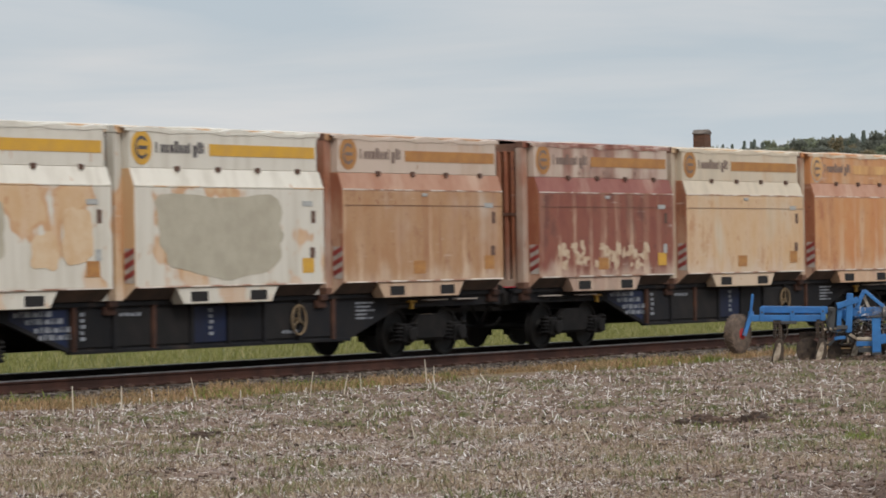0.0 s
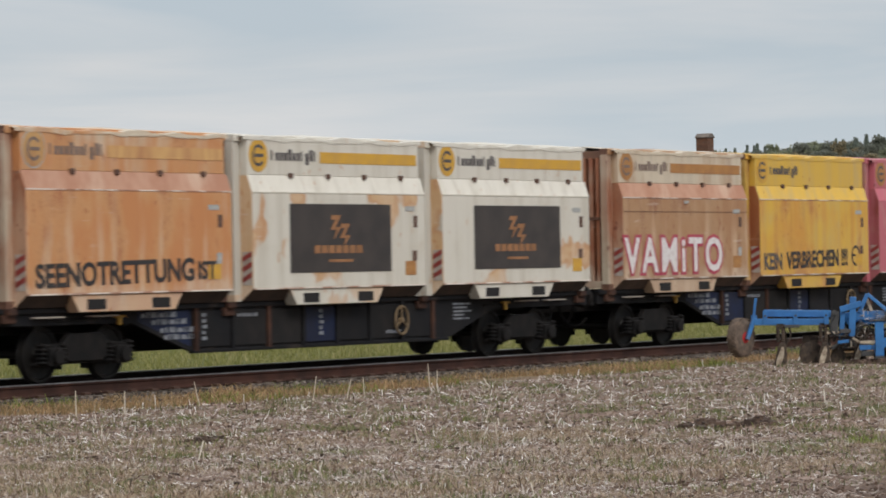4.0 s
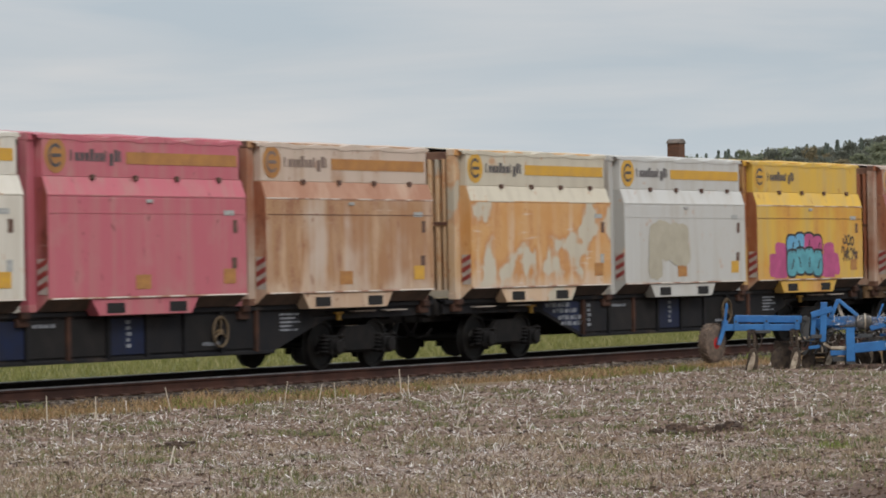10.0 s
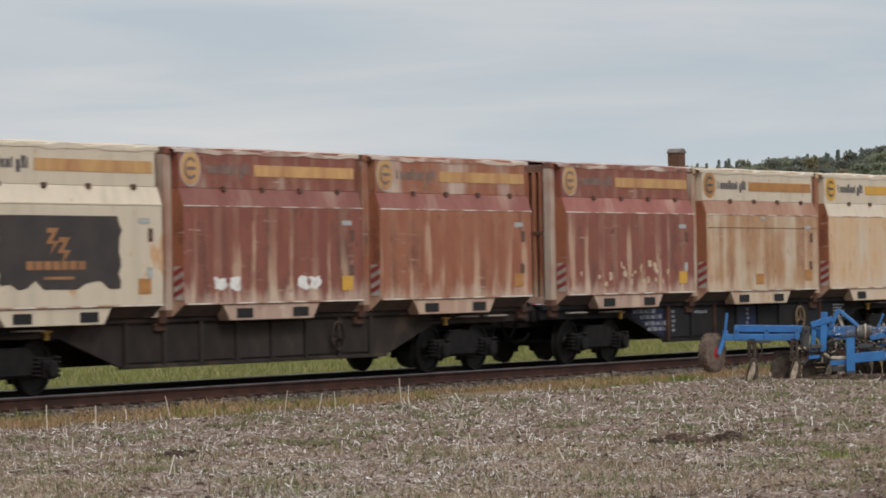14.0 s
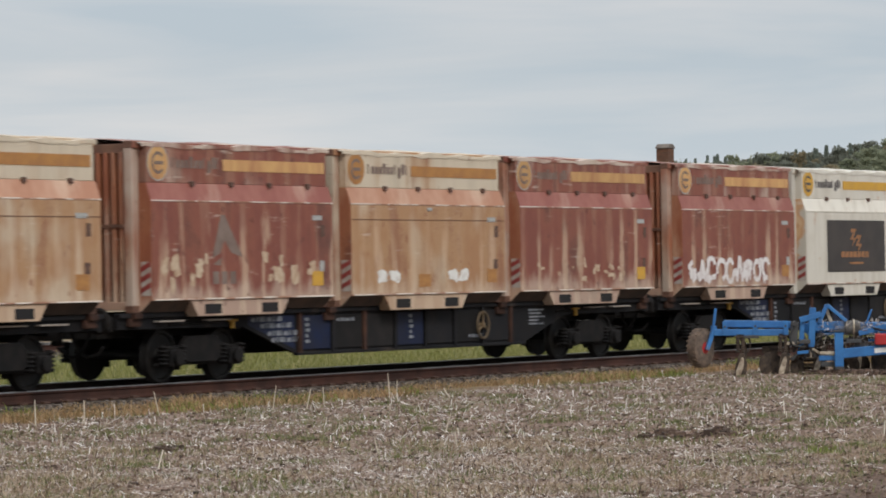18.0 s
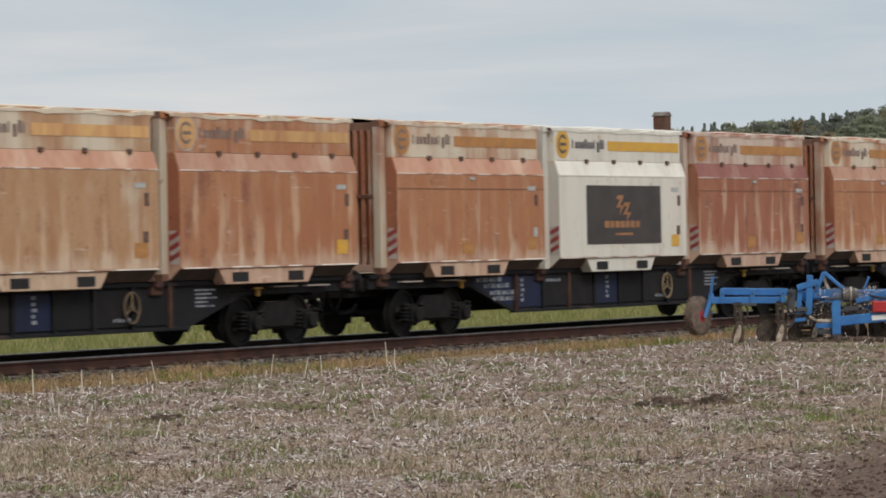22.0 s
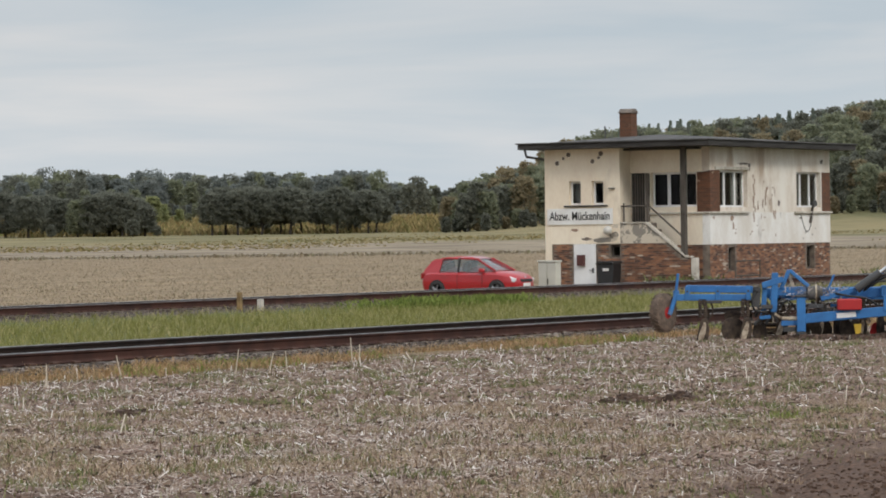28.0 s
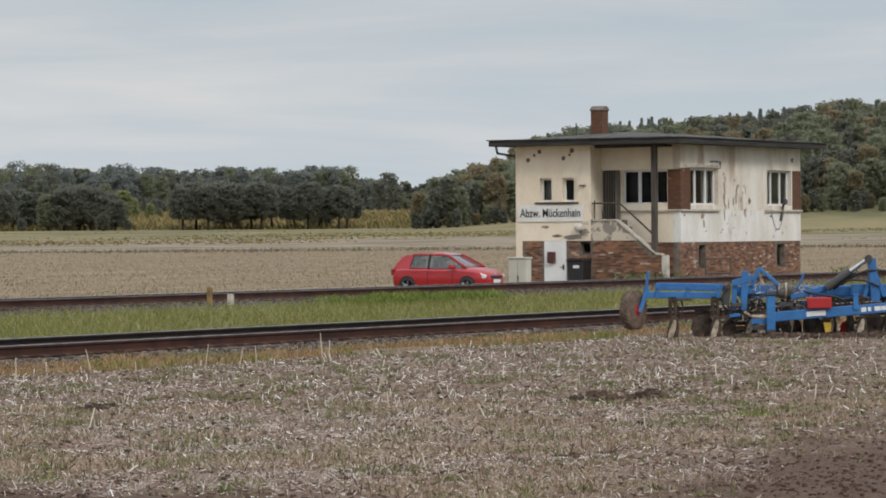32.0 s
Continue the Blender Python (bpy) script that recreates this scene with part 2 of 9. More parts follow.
def ground_material():
    m = bpy.data.materials.new("field")
    m.use_nodes = True
    nd, ln = m.node_tree.nodes, m.node_tree.links.new
    bs = nd["Principled BSDF"]
    bs.inputs["Roughness"].default_value = 0.95
    ge = nd.new("ShaderNodeNewGeometry")
    sx = nd.new("ShaderNodeSeparateXYZ")
    ln(ge.outputs["Position"], sx.inputs[0])

    def tex(scale, detail=4.0, stretch=(1, 1, 1)):
        mp, n = nd.new("ShaderNodeMapping"), nd.new("ShaderNodeTexNoise")
        mp.inputs["Scale"].default_value = stretch
        n.inputs["Scale"].default_value, n.inputs["Detail"].default_value = scale, detail
        ln(ge.outputs["Position"], mp.inputs["Vector"])
        ln(mp.outputs["Vector"], n.inputs["Vector"])
        return n.outputs["Fac"]

    def calc(op, a, b, c=0.0):
        n = nd.new("ShaderNodeMath")
        n.operation = op
        for i, v in enumerate((a, b, c)):
            if isinstance(v, (int, float)):
                n.inputs[i].default_value = v
            else:
                ln(v, n.inputs[i])
        return n.outputs[0]

    def ramp(fac, stops):
        n = nd.new("ShaderNodeValToRGB")
        while len(n.color_ramp.elements) < len(stops):
            n.color_ramp.elements.new(0.5)
        for e, (p, c) in zip(n.color_ramp.elements, stops):
            e.position, e.color = p, (*c, 1)
        ln(fac, n.inputs["Fac"])
        return n.outputs["Color"]

    def blend(fac, a, b):
        n = nd.new("ShaderNodeMix")
        n.data_type = "RGBA"
        ln(fac, n.inputs["Factor"])
        ln(a, n.inputs["A"])
        ln(b, n.inputs["B"])
        return n.outputs["Result"]

    def step(v, a, b):
        n = nd.new("ShaderNodeMapRange")
        n.inputs["From Min"].default_value, n.inputs["From Max"].default_value = a, b
        ln(v, n.inputs["Value"])
        return n.outputs["Result"]

    wob = calc("MULTIPLY", calc("SUBTRACT", tex(0.35), 0.5), 3.0)
    yw = calc("ADD", sx.outputs["Y"], wob)
    grain = tex(22.0, 5.0)
    # stubble field: dark soil, grey straw, a little green
    soil = ramp(grain, [(0.30, (0.05, 0.033, 0.024)), (0.47, (0.142, 0.090, 0.064)), (0.60, (0.28, 0.19, 0.14)), (0.75, (0.51, 0.40, 0.325))])
    weeds = ramp(tex(30.0), [(0.35, (0.05, 0.06, 0.02)), (0.65, (0.17, 0.16, 0.06))])
    field = blend(step(tex(0.9, 5.0), 0.56, 0.72), soil, weeds)
    # freshly worked bare soil nearest the camera's right
    bare = ramp(tex(20.0, 7.0), [(0.32, (0.050, 0.028, 0.018)), (0.68, (0.125, 0.072, 0.045))])
    edge = calc("SUBTRACT", calc("MULTIPLY_ADD", sx.outputs["X"], 0.2, 7.85), sx.outputs["Y"])
    edge = calc("MAXIMUM", edge, calc("SUBTRACT", 23.9, sx.outputs["X"]))
    edge = calc("ADD", edge, calc("MULTIPLY", calc("SUBTRACT", tex(1.1, 6.0), 0.5), 3.2))
    field = blend(step(edge, -0.9, 0.9), field, bare)
    for hx, hy in HOLLOWS:
        hv = nd.new("ShaderNodeVectorMath")
        hv.operation = "DISTANCE"
        hv.inputs[1].default_value = (hx, hy, -0.36)
        ln(ge.outputs["Position"], hv.inputs[0])
        field = blend(step(calc("ADD", hv.outputs["Value"], calc("MULTIPLY", grain, 0.25)), 0.52, 0.34), field, bare)
    # dry grass by the ballast
    dry = ramp(tex(18.0), [(0.3, (0.09, 0.062, 0.026)), (0.7, (0.26, 0.18, 0.085))])
    col = blend(step(yw, 31.8, 33.0), field, dry)
    stone = ramp(tex(26.0, 6.0), [(0.3, (0.028, 0.020, 0.015)), (0.55, (0.078, 0.055, 0.040)), (0.75, (0.18, 0.135, 0.10))])
    col = blend(step(yw, 33.3, 34.4), col, stone)
    turf = ramp(tex(9.0, 5.0), [(0.3, (0.035, 0.05, 0.014)), (0.7, (0.13, 0.16, 0.045))])
    col = blend(step(yw, 38.4, 39.4), col, turf)
    col = blend(step(sx.outputs["Y"], 56.9, 57.4), col, stone)
    straw = ramp(calc("ADD", calc("MULTIPLY", tex(3.0, 6.0), 0.5), calc("MULTIPLY", tex(1.0, 4.0, (0.05, 1.3, 1)), 0.5)),
                 [(0.38, (0.122, 0.086, 0.046)), (0.48, (0.190, 0.136, 0.075)), (0.58, (0.300, 0.218, 0.125))])
    col = blend(step(yw, 61.6, 63.0), col, straw)
    # strips of far fields, by distance
    dist = nd.new("ShaderNodeVectorMath")
    dist.operation = "LENGTH"
    ln(ge.outputs["Position"], dist.inputs[0])
    dw = calc("ADD", dist.outputs["Value"], calc("MULTIPLY", wob, 9.0))
    pale = ramp(tex(0.09, 5.0), [(0.38, (0.150, 0.114, 0.070)), (0.60, (0.275, 0.220, 0.150))])
    green = ramp(tex(0.05, 6.0), [(0.38, (0.108, 0.100, 0.036)), (0.60, (0.215, 0.172, 0.076))])
    furrow = ramp(tex(0.6, 5.0), [(0.3, (0.05, 0.045, 0.03)), (0.7, (0.11, 0.095, 0.06))])
    col = blend(step(dw, 326, 332), col, furrow)
    col = blend(step(dw, 338, 346), col, pale)
    col = blend(step(dw, 455, 490), col, green)
    rank = ramp(tex(0.12, 6.0), [(0.35, (0.135, 0.105, 0.040)), (0.65, (0.25, 0.18, 0.072))])
    col = blend(step(dw, 640, 680), col, rank)
    ln(col, bs.inputs["Base Color"])
    bp = nd.new("ShaderNodeBump")
    bp.inputs["Strength"].default_value, bp.inputs["Distance"].default_value = 0.7, 0.03
    ln(grain, bp.inputs["Height"])
    ln(bp.outputs["Normal"], bs.inputs["Normal"])
    return m


def build_ground():
    radii = [0.0, 4, 8, 12, 16, 19] + [20 + 0.13 * i for i in range(424)]
    r = radii[-1]
    while r < 4500:
        r *= 1.03 if r < 900 else 1.12
        radii.append(r)
    angles = [a for a in range(-180, 12, 8)] + [12 + 0.12 * i for i in range(284)] + [a for a in range(47, 180, 8)]
    n = len(angles)
    verts, faces = [], []
    for r in radii:
        for a in angles:
            x, y = r * math.cos(radians(a)), r * math.sin(radians(a))
            verts.append((x, y, ground_z(x, y)))
    for i in range(len(radii) - 1):
        for j in range(n):
            k = (j + 1) % n
            faces.append((i * n + j, (i + 1) * n + j, (i + 1) * n + k, i * n + k))
    me = bpy.data.meshes.new("ground")
    me.from_pydata(verts, [], faces)
    me.materials.append(ground_material())
    me.shade_smooth()
    tagged(new("ground", me), "stubble field, trackside strips and far fields", "ground", kind="structure")


build_ground()

# ---- tracks ----
RAIL = [(-0.075, -0.172), (0.075, -0.172), (0.075, -0.16), (0.02, -0.14), (0.009, -0.12), (0.009, -0.05), (0.036, -0.036), (0.036, -0.008),
        (0.026, 0.0), (-0.026, 0.0), (-0.036, -0.008), (-0.036, -0.036), (-0.009, -0.05), (-0.009, -0.12), (-0.02, -0.14), (-0.075, -0.16)]
m_rail = material("rusty_rail_steel", (0.068, 0.030, 0.021), (0.036, 0.018, 0.014), spec=0.2, rough=0.8, scale=2.0, fine=60, bump=0.2)
m_rail_dark = material("dark_brown_rail_steel", (0.030, 0.020, 0.016), (0.018, 0.014, 0.012), spec=0.15, rough=0.8, scale=2.0, fine=60, bump=0.2)
m_head = material("worn_rail_head", (0.42, 0.41, 0.42), (0.25, 0.24, 0.24), rough=0.35, metal=0.9, scale=4, bump=0.02)
m_sleeper = material("weathered_sleeper", (0.16, 0.125, 0.10), (0.09, 0.07, 0.055), rough=0.9, scale=6, per_piece=0.25)
m_clip = material("rusty_clip", (0.09, 0.045, 0.03), rough=0.8)


CANT = (0.080, 0.030)


def build_track(name, ty, x0, x1, label, sleepers, sunk=(0.0, 0.0)):
    """sunk: how far the near and the far rail lie below the datum, the cant of the track."""
    lean, sink = math.degrees(math.atan2(sunk[0] - sunk[1], 1.507)), -(sunk[0] + sunk[1]) / 2
    root = thing(name, label, "railway track", kind="structure")
    for side in (-0.7535, 0.7535):
        bm = bmesh.new()
        drop = sunk[0] if side < 0 else sunk[1]
        prism(bm, [(ty + side + a, z * 1.22 - drop) for a, z in RAIL], 0, x0, x1)
        part("rail", bm, m_rail if side < 0 else m_rail_dark, root, "rust-brown steel rail" if side < 0 else "dark brown steel rail")
        bm = bmesh.new()
        box(bm, x0, x1, ty + side - 0.0375, ty + side + 0.0375, -0.016 - drop, 0.0035 - drop, 0.003)
        part("rail_head", bm, m_head, root, "polished running surface of the rail")
    bm = bmesh.new()
    box(bm, -0.125, 0.125, -1.3, 1.3, -0.40, -0.212, 0.012)
    me = mesh_of("sleeper", bm, m_sleeper)
    bm = bmesh.new()
    for s in (-0.7535, 0.7535):
        for o in (-0.13, 0.13):
            box(bm, -0.09, 0.09, s + o - 0.045, s + o + 0.045, -0.213, -0.170, 0.01)
    mc = mesh_of("rail_clip", bm, m_clip)
    for i in range(int((sleepers[1] - sleepers[0]) / 0.62)):
        at = pose(sleepers[0] + 0.62 * i, ty + random.uniform(-0.02, 0.02), sink + random.uniform(-0.004, 0.004), lean, 0, random.uniform(-0.6, 0.6))
        part("sleeper", me, None, root, m=at)
        part("rail_clip", mc, None, root, m=at)


build_track("near_track", TRACK_Y, -320, 700, "near railway track with rust-brown rails on sleepers", (38, 82), CANT)
build_track("far_track", FAR_Y, -320, 900, "second railway track behind the grass strip", (72, 148))
# ---- signal box ----
def brickwork(name, c1, c2, mortar):
    m = bpy.data.materials.new(name)
    m.use_nodes = True
    nd, ln = m.node_tree.nodes, m.node_tree.links.new
    bs = nd["Principled BSDF"]
    bs.inputs["Roughness"].default_value = 0.92
    ge, sx, cb = nd.new("ShaderNodeNewGeometry"), nd.new("ShaderNodeSeparateXYZ"), nd.new("ShaderNodeCombineXYZ")
    ln(ge.outputs["Position"], sx.inputs[0])
    ad = nd.new("ShaderNodeMath")
    ln(sx.outputs["X"], ad.inputs[0])
    ln(sx.outputs["Y"], ad.inputs[1])
    ln(ad.outputs[0], cb.inputs["X"])
    ln(sx.outputs["Z"], cb.inputs["Y"])
    br = nd.new("ShaderNodeTexBrick")
    br.inputs["Scale"].default_value, br.inputs["Brick Width"].default_value, br.inputs["Row Height"].default_value = 1.0, 0.25, 0.077
    br.inputs["Mortar Size"].default_value = 0.010
    br.inputs["Color1"].default_value, br.inputs["Color2"].default_value, br.inputs["Mortar"].default_value = (*c1, 1), (*c2, 1), (*mortar, 1)
    ln(cb.outputs[0], br.inputs["Vector"])
    no, mr, mx = nd.new("ShaderNodeTexNoise"), nd.new("ShaderNodeMapRange"), nd.new("ShaderNodeMix")
    no.inputs["Scale"].default_value, no.inputs["Detail"].default_value = 2.2, 7.0
    ln(ge.outputs["Position"], no.inputs["Vector"])
    mr.inputs["From Min"].default_value, mr.inputs["From Max"].default_value = 0.66, 0.71
    ln(no.outputs["Fac"], mr.inputs["Value"])
    mx.data_type = "RGBA"
    mx.inputs["B"].default_value = (0.42, 0.33, 0.24, 1)
    ln(mr.outputs["Result"], mx.inputs["Factor"])
    n2, mul = nd.new("ShaderNodeTexNoise"), nd.new("ShaderNodeMix")
    n2.inputs["Scale"].default_value, n2.inputs["Detail"].default_value = 1.3, 5.0
    ln(ge.outputs["Position"], n2.inputs["Vector"])
    mul.data_type = "RGBA"
    mul.inputs["B"].default_value = (c1[0] * 0.5, c1[1] * 0.55, c1[2] * 0.6, 1)
    ln(n2.outputs["Fac"], mul.inputs["Factor"])
    ln(br.outputs["Color"], mul.inputs["A"])
    ln(mul.outputs["Result"], mx.inputs["A"])
    ln(mx.outputs["Result"], bs.inputs["Base Color"])
    bp = nd.new("ShaderNodeBump")
    bp.inputs["Strength"].default_value, bp.inputs["Distance"].default_value = 0.5, 0.01
    ln(br.outputs["Fac"], bp.inputs["Height"])
    bp.invert = True
    ln(bp.outputs["Normal"], bs.inputs["Normal"])
    return m


m_cream = material("stained_cream_plaster", (0.84, 0.75, 0.60), (0.74, 0.63, 0.49), rough=0.92, scale=0.7, fine=9, stretch=(1, 1, 0.5), dirt=(0.34, 0.28, 0.21), dirt_amount=0.14, coords="Object", bump=0.2)
m_lime = material("flaking_limewash", (0.80, 0.78, 0.74), (0.68, 0.63, 0.56), rough=0.92, scale=0.9, fine=9, stretch=(1.3, 1, 0.6), dirt=(0.20, 0.15, 0.12), dirt_amount=0.24, bump=0.25)
m_upper = material("pale_streaked_plaster", (0.78, 0.73, 0.65), (0.62, 0.53, 0.43), rough=0.92, scale=0.9, fine=10, stretch=(1.5, 1, 0.55), dirt=(0.46, 0.36, 0.27), dirt_amount=0.33, bump=0.25)
m_brick2 = brickwork("orange_red_brick", (0.20, 0.078, 0.036), (0.085, 0.04, 0.026), (0.14, 0.09, 0.06))
m_joint = material("brown_mortar", (0.23, 0.185, 0.145), (0.13, 0.10, 0.08), rough=0.95, scale=4)
m_roofing = material("grey_roofing_felt", (0.095, 0.09, 0.086), (0.045, 0.042, 0.040), rough=0.9, scale=1.2, fine=14, stretch=(0.5, 2, 1))
m_fascia = material("weathered_dark_board", (0.055, 0.05, 0.046), (0.026, 0.023, 0.021), rough=0.85, scale=2, stretch=(0.4, 0.4, 4))
m_pvc = material("white_window_frame", (0.74, 0.74, 0.73), (0.66, 0.65, 0.63), rough=0.4, scale=2, bump=0.02)
m_oldwood = material("weathered_grey_wood", (0.10, 0.085, 0.07), (0.06, 0.05, 0.04), rough=0.9, scale=5, stretch=(1, 1, 0.2))
m_stonecap = material("worn_white_coping", (0.58, 0.54, 0.47), (0.40, 0.36, 0.30), rough=0.9, scale=3, dirt=(0.2, 0.17, 0.14), dirt_amount=0.2)
m_peel = material("peeling_grey_plaster", (0.56, 0.49, 0.39), (0.25, 0.225, 0.19), rough=0.92, scale=2.6, fine=14, mix=(0.49, 0.53), coords="Object", bump=0.4)
m_exposed = material("bare_brown_render", (0.40, 0.30, 0.225), (0.30, 0.205, 0.15), rough=0.95, scale=4)
m_door = material("white_steel_door", (0.80, 0.80, 0.79), (0.72, 0.72, 0.71), rough=0.45, scale=1.5, bump=0.02)
m_letter = material("black_sign_letters", (0.02, 0.02, 0.02), rough=0.5, bump=0)
m_signw = material("white_enamel_sign", (0.76, 0.76, 0.74), (0.68, 0.66, 0.62), rough=0.4, scale=1.5, bump=0.02)
m_barwood = material("weathered_brown_lattice", (0.19, 0.165, 0.14), (0.13, 0.11, 0.09), rough=0.85, scale=4, stretch=(1, 1, 0.2))
m_inside = material("dim_room", (0.07, 0.065, 0.06), rough=0.9)
m_curtain = material("pale_curtain", (0.42, 0.40, 0.37), rough=0.9, stretch=(12, 12, 0.3))
m_grey = material("dark_grey_plaster", (0.13, 0.11, 0.095), (0.20, 0.16, 0.13), rough=0.95, scale=5)
m_bin = material("black_plastic", (0.018, 0.018, 0.019), rough=0.5)
m_redbox = material("dull_red_sheet", (0.10, 0.03, 0.025), rough=0.5)
m_greyg = material("pale_grey_cabinet_paint", (0.52, 0.51, 0.44), (0.46, 0.45, 0.39), rough=0.6, scale=1.5, bump=0.03)
m_pipe = material("dark_zinc", (0.10, 0.10, 0.10), rough=0.6, metal=0.4)
m_globe = material("milky_globe", (0.68, 0.66, 0.60), rough=0.3, bump=0)


def clear_glass():
    m = bpy.data.materials.new("window_glass")
    m.use_nodes = True
    bs = m.node_tree.nodes["Principled BSDF"]
    bs.inputs["Base Color"].default_value = (0.62, 0.65, 0.65, 1)
    bs.inputs["Roughness"].default_value, bs.inputs["Transmission Weight"].default_value, bs.inputs["IOR"].default_value = 0.03, 1.0, 1.16
    return m


m_glass = clear_glass()
XW, XS, YS, YN, XE = 133.92, 132.92, 65.0, 72.31, 146.2
Z0, ZP, ZF, ZE = -1.0, 1.32, 2.28, 5.43


def holed_wall(bm, along, a0, a1, z0, z1, face, depth, holes):
    """A wall in the plane face, with rectangular openings (a, b, low, high) that go through it; depth points inwards."""
    cuts_a = sorted({a0, a1, *(v for h in holes for v in h[:2])})
    cuts_z = sorted({z0, z1, *(v for h in holes for v in h[2:])})
    for u0, u1 in zip(cuts_a, cuts_a[1:]):
        for v0, v1 in zip(cuts_z, cuts_z[1:]):
            um, vm = (u0 + u1) / 2, (v0 + v1) / 2
            if any(h[0] < um < h[1] and h[2] < vm < h[3] for h in holes):
                continue
            lo, hi = sorted((face, face + depth))
            if along == "x":
                box(bm, u0, u1, lo, hi, v0, v1)
            else:
                box(bm, lo, hi, u0, u1, v0, v1)
    bmesh.ops.remove_doubles(bm, verts=bm.verts[:], dist=0.0005)
    return bm


def window(root, along, a0, a1, z0, z1, face, inward, bars, name="window", curtain=False):
    """Frame, mullions, panes and the dim room behind, set back in the wall."""
    at = face + inward * 0.20
    w = part(name, bmesh.new(), m_pvc, root, "white framed window")
    bm = bmesh.new()

    def slab(b, u0, u1, v0, v1, d0, d1):
        lo, hi = sorted((at + inward * d0, at + inward * d1))
        box(b, u0, u1, lo, hi, v0, v1) if along == "x" else box(b, lo, hi, u0, u1, v0, v1)
    t = 0.085
    slab(bm, a0, a1, z0, z0 + t, 0, 0.07)
    slab(bm, a0, a1, z1 - t, z1, 0, 0.07)
    slab(bm, a0, a0 + t, z0 + t, z1 - t, 0, 0.07)
    slab(bm, a1 - t, a1, z0 + t, z1 - t, 0, 0.07)
    trim = m_oldwood if name == "cellar_window" else m_pvc
    part("window_frame", bm, trim, w)
    for b in bars:
        bm = bmesh.new()
        slab(bm, b - 0.07, b + 0.07, z0 + t, z1 - t, 0.002, 0.068)
        part("mullion", bm, m_pvc, w)
    edges = [a0 + t, *bars, a1 - t]
    for e0, e1 in zip(edges, edges[1:]):
        bm = bmesh.new()
        slab(bm, e0, e1, z0 + t, z1 - t, 0.03, 0.036)
        p = part("pane", bm, m_glass, w)
        p.visible_shadow = False
    if curtain:
        bm = bmesh.new()
        slab(bm, edges[-2] + 0.1, edges[-1], z0 + t, z1 - t, 0.25, 0.27)
        part("curtain", bm, m_curtain, w, "pale hanging curtain")
    return w


def build_house():
    root = thing("signal_box", "old railway signal box, flaking cream plaster over a brick plinth", "building")
    s_up = [(134.87, 137.6, 2.88, 4.44), (142.62, 145.2, 2.88, 4.44)]
    s_low = [(135.72, 136.36, 0.2, 1.2), (143.68, 144.5, 0.18, 1.2)]
    w_up = [(65.62, 67.75, 2.92, 4.38), (67.88, 68.70, 2.66, 4.38)]
    g_up = [(70.58, 71.15, 3.06, 4.07), (69.50, 70.06, 3.06, 4.07)]
    bm = bmesh.new()
    holed_wall(bm, "x", XW, XE, 2.66, ZE, YS, 0.36, s_up)
    part("upper_wall", bm, m_upper, root, "pale plaster with brown runs and cracks")
    bm = bmesh.new()
    box(bm, XW, XE, YS - 0.004, YS + 0.36, ZP, 2.66)
    part("white_band", bm, m_lime, root, "flaking white limewash band")
    bm = bmesh.new()
    holed_wall(bm, "x", XW, XE, Z0, ZP, YS + 0.03, 0.33, s_low)
    part("brick_plinth", bm, m_joint, root, "bare brick plinth")
    for a, b, pier in ((XW, 134.87, 1), (145.3, XE, 1)):
        bm = bmesh.new()
        box(bm, a + (0.0 if a == XW else 0), b, YS - 0.006, YS + 0.2, 2.70, 4.44)
        part("brick_pier", bm, m_brick2, root, "bare brick beside the window")
    bm = bmesh.new()
    box(bm, XW - 0.02, 137.62, YS - 0.12, YS + 0.05, 2.62, 2.70, 0.012)
    part("window_sill", bm, m_stonecap, root)
    bm = bmesh.new()
    box(bm, 142.3, XE + 0.02, YS - 0.12, YS + 0.05, 2.62, 2.70, 0.012)
    part("window_sill", bm, m_stonecap, root)
    bm = bmesh.new()
    box(bm, 134.4, 137.7, YS - 0.05, YS + 0.02, 4.47, 4.60, 0.015)
    part("lintel", bm, m_stonecap, root, "chipped white lintel")
    # west wall behind the porch
    bm = bmesh.new()
    holed_wall(bm, "y", YS + 0.365, 68.73, 2.66, ZE, XW, 0.36, w_up)
    part("porch_wall", bm, m_cream, root, "cream plaster under the porch roof")
    bm = bmesh.new()
    box(bm, XW, XW + 0.36, YS + 0.365, 67.87, ZP, 2.655)
    part("porch_band", bm, m_cream, root, "stained cream plaster below the porch window")
    bm = bmesh.new()
    box(bm, XW + 0.02, XW + 0.36, YS + 0.365, 68.6, Z0, ZP)
    part("brick_plinth", bm, m_joint, root)
    bm = bmesh.new()
    box(bm, XW - 0.006, XW + 0.2, YS - 0.003, 65.60, 2.70, 4.38)
    part("brick_pier", bm, m_brick2, root)
    bm = bmesh.new()
    box(bm, XW - 0.10, XW + 0.05, YS + 0.0, 67.85, 2.62, 2.69, 0.012)
    part("window_sill", bm, m_stonecap, root)
    # sign block
    bm = bmesh.new()
    holed_wall(bm, "y", 68.72, YN - 0.305, 1.41, ZE, XS, 0.34, g_up)
    part("sign_wall", bm, m_cream, root, "cream plaster, stained and chipped")
    bm = bmesh.new()
    holed_wall(bm, "y", 68.725, YN - 0.305, Z0, 1.405, XS + 0.03, 0.31, [(69.9, 70.94, Z0, 1.40), (68.76, 69.24, 0.84, 1.36)])
    part("brick_plinth", bm, m_joint, root)
    bm = bmesh.new()
    box(bm, XS + 0.345, XW + 0.36, 68.74, 69.0, 1.41, ZE)
    part("porch_side_wall", bm, m_cream, root)
    bm = bmesh.new()
    box(bm, XS, XE, YN - 0.3, YN, Z0, ZE)
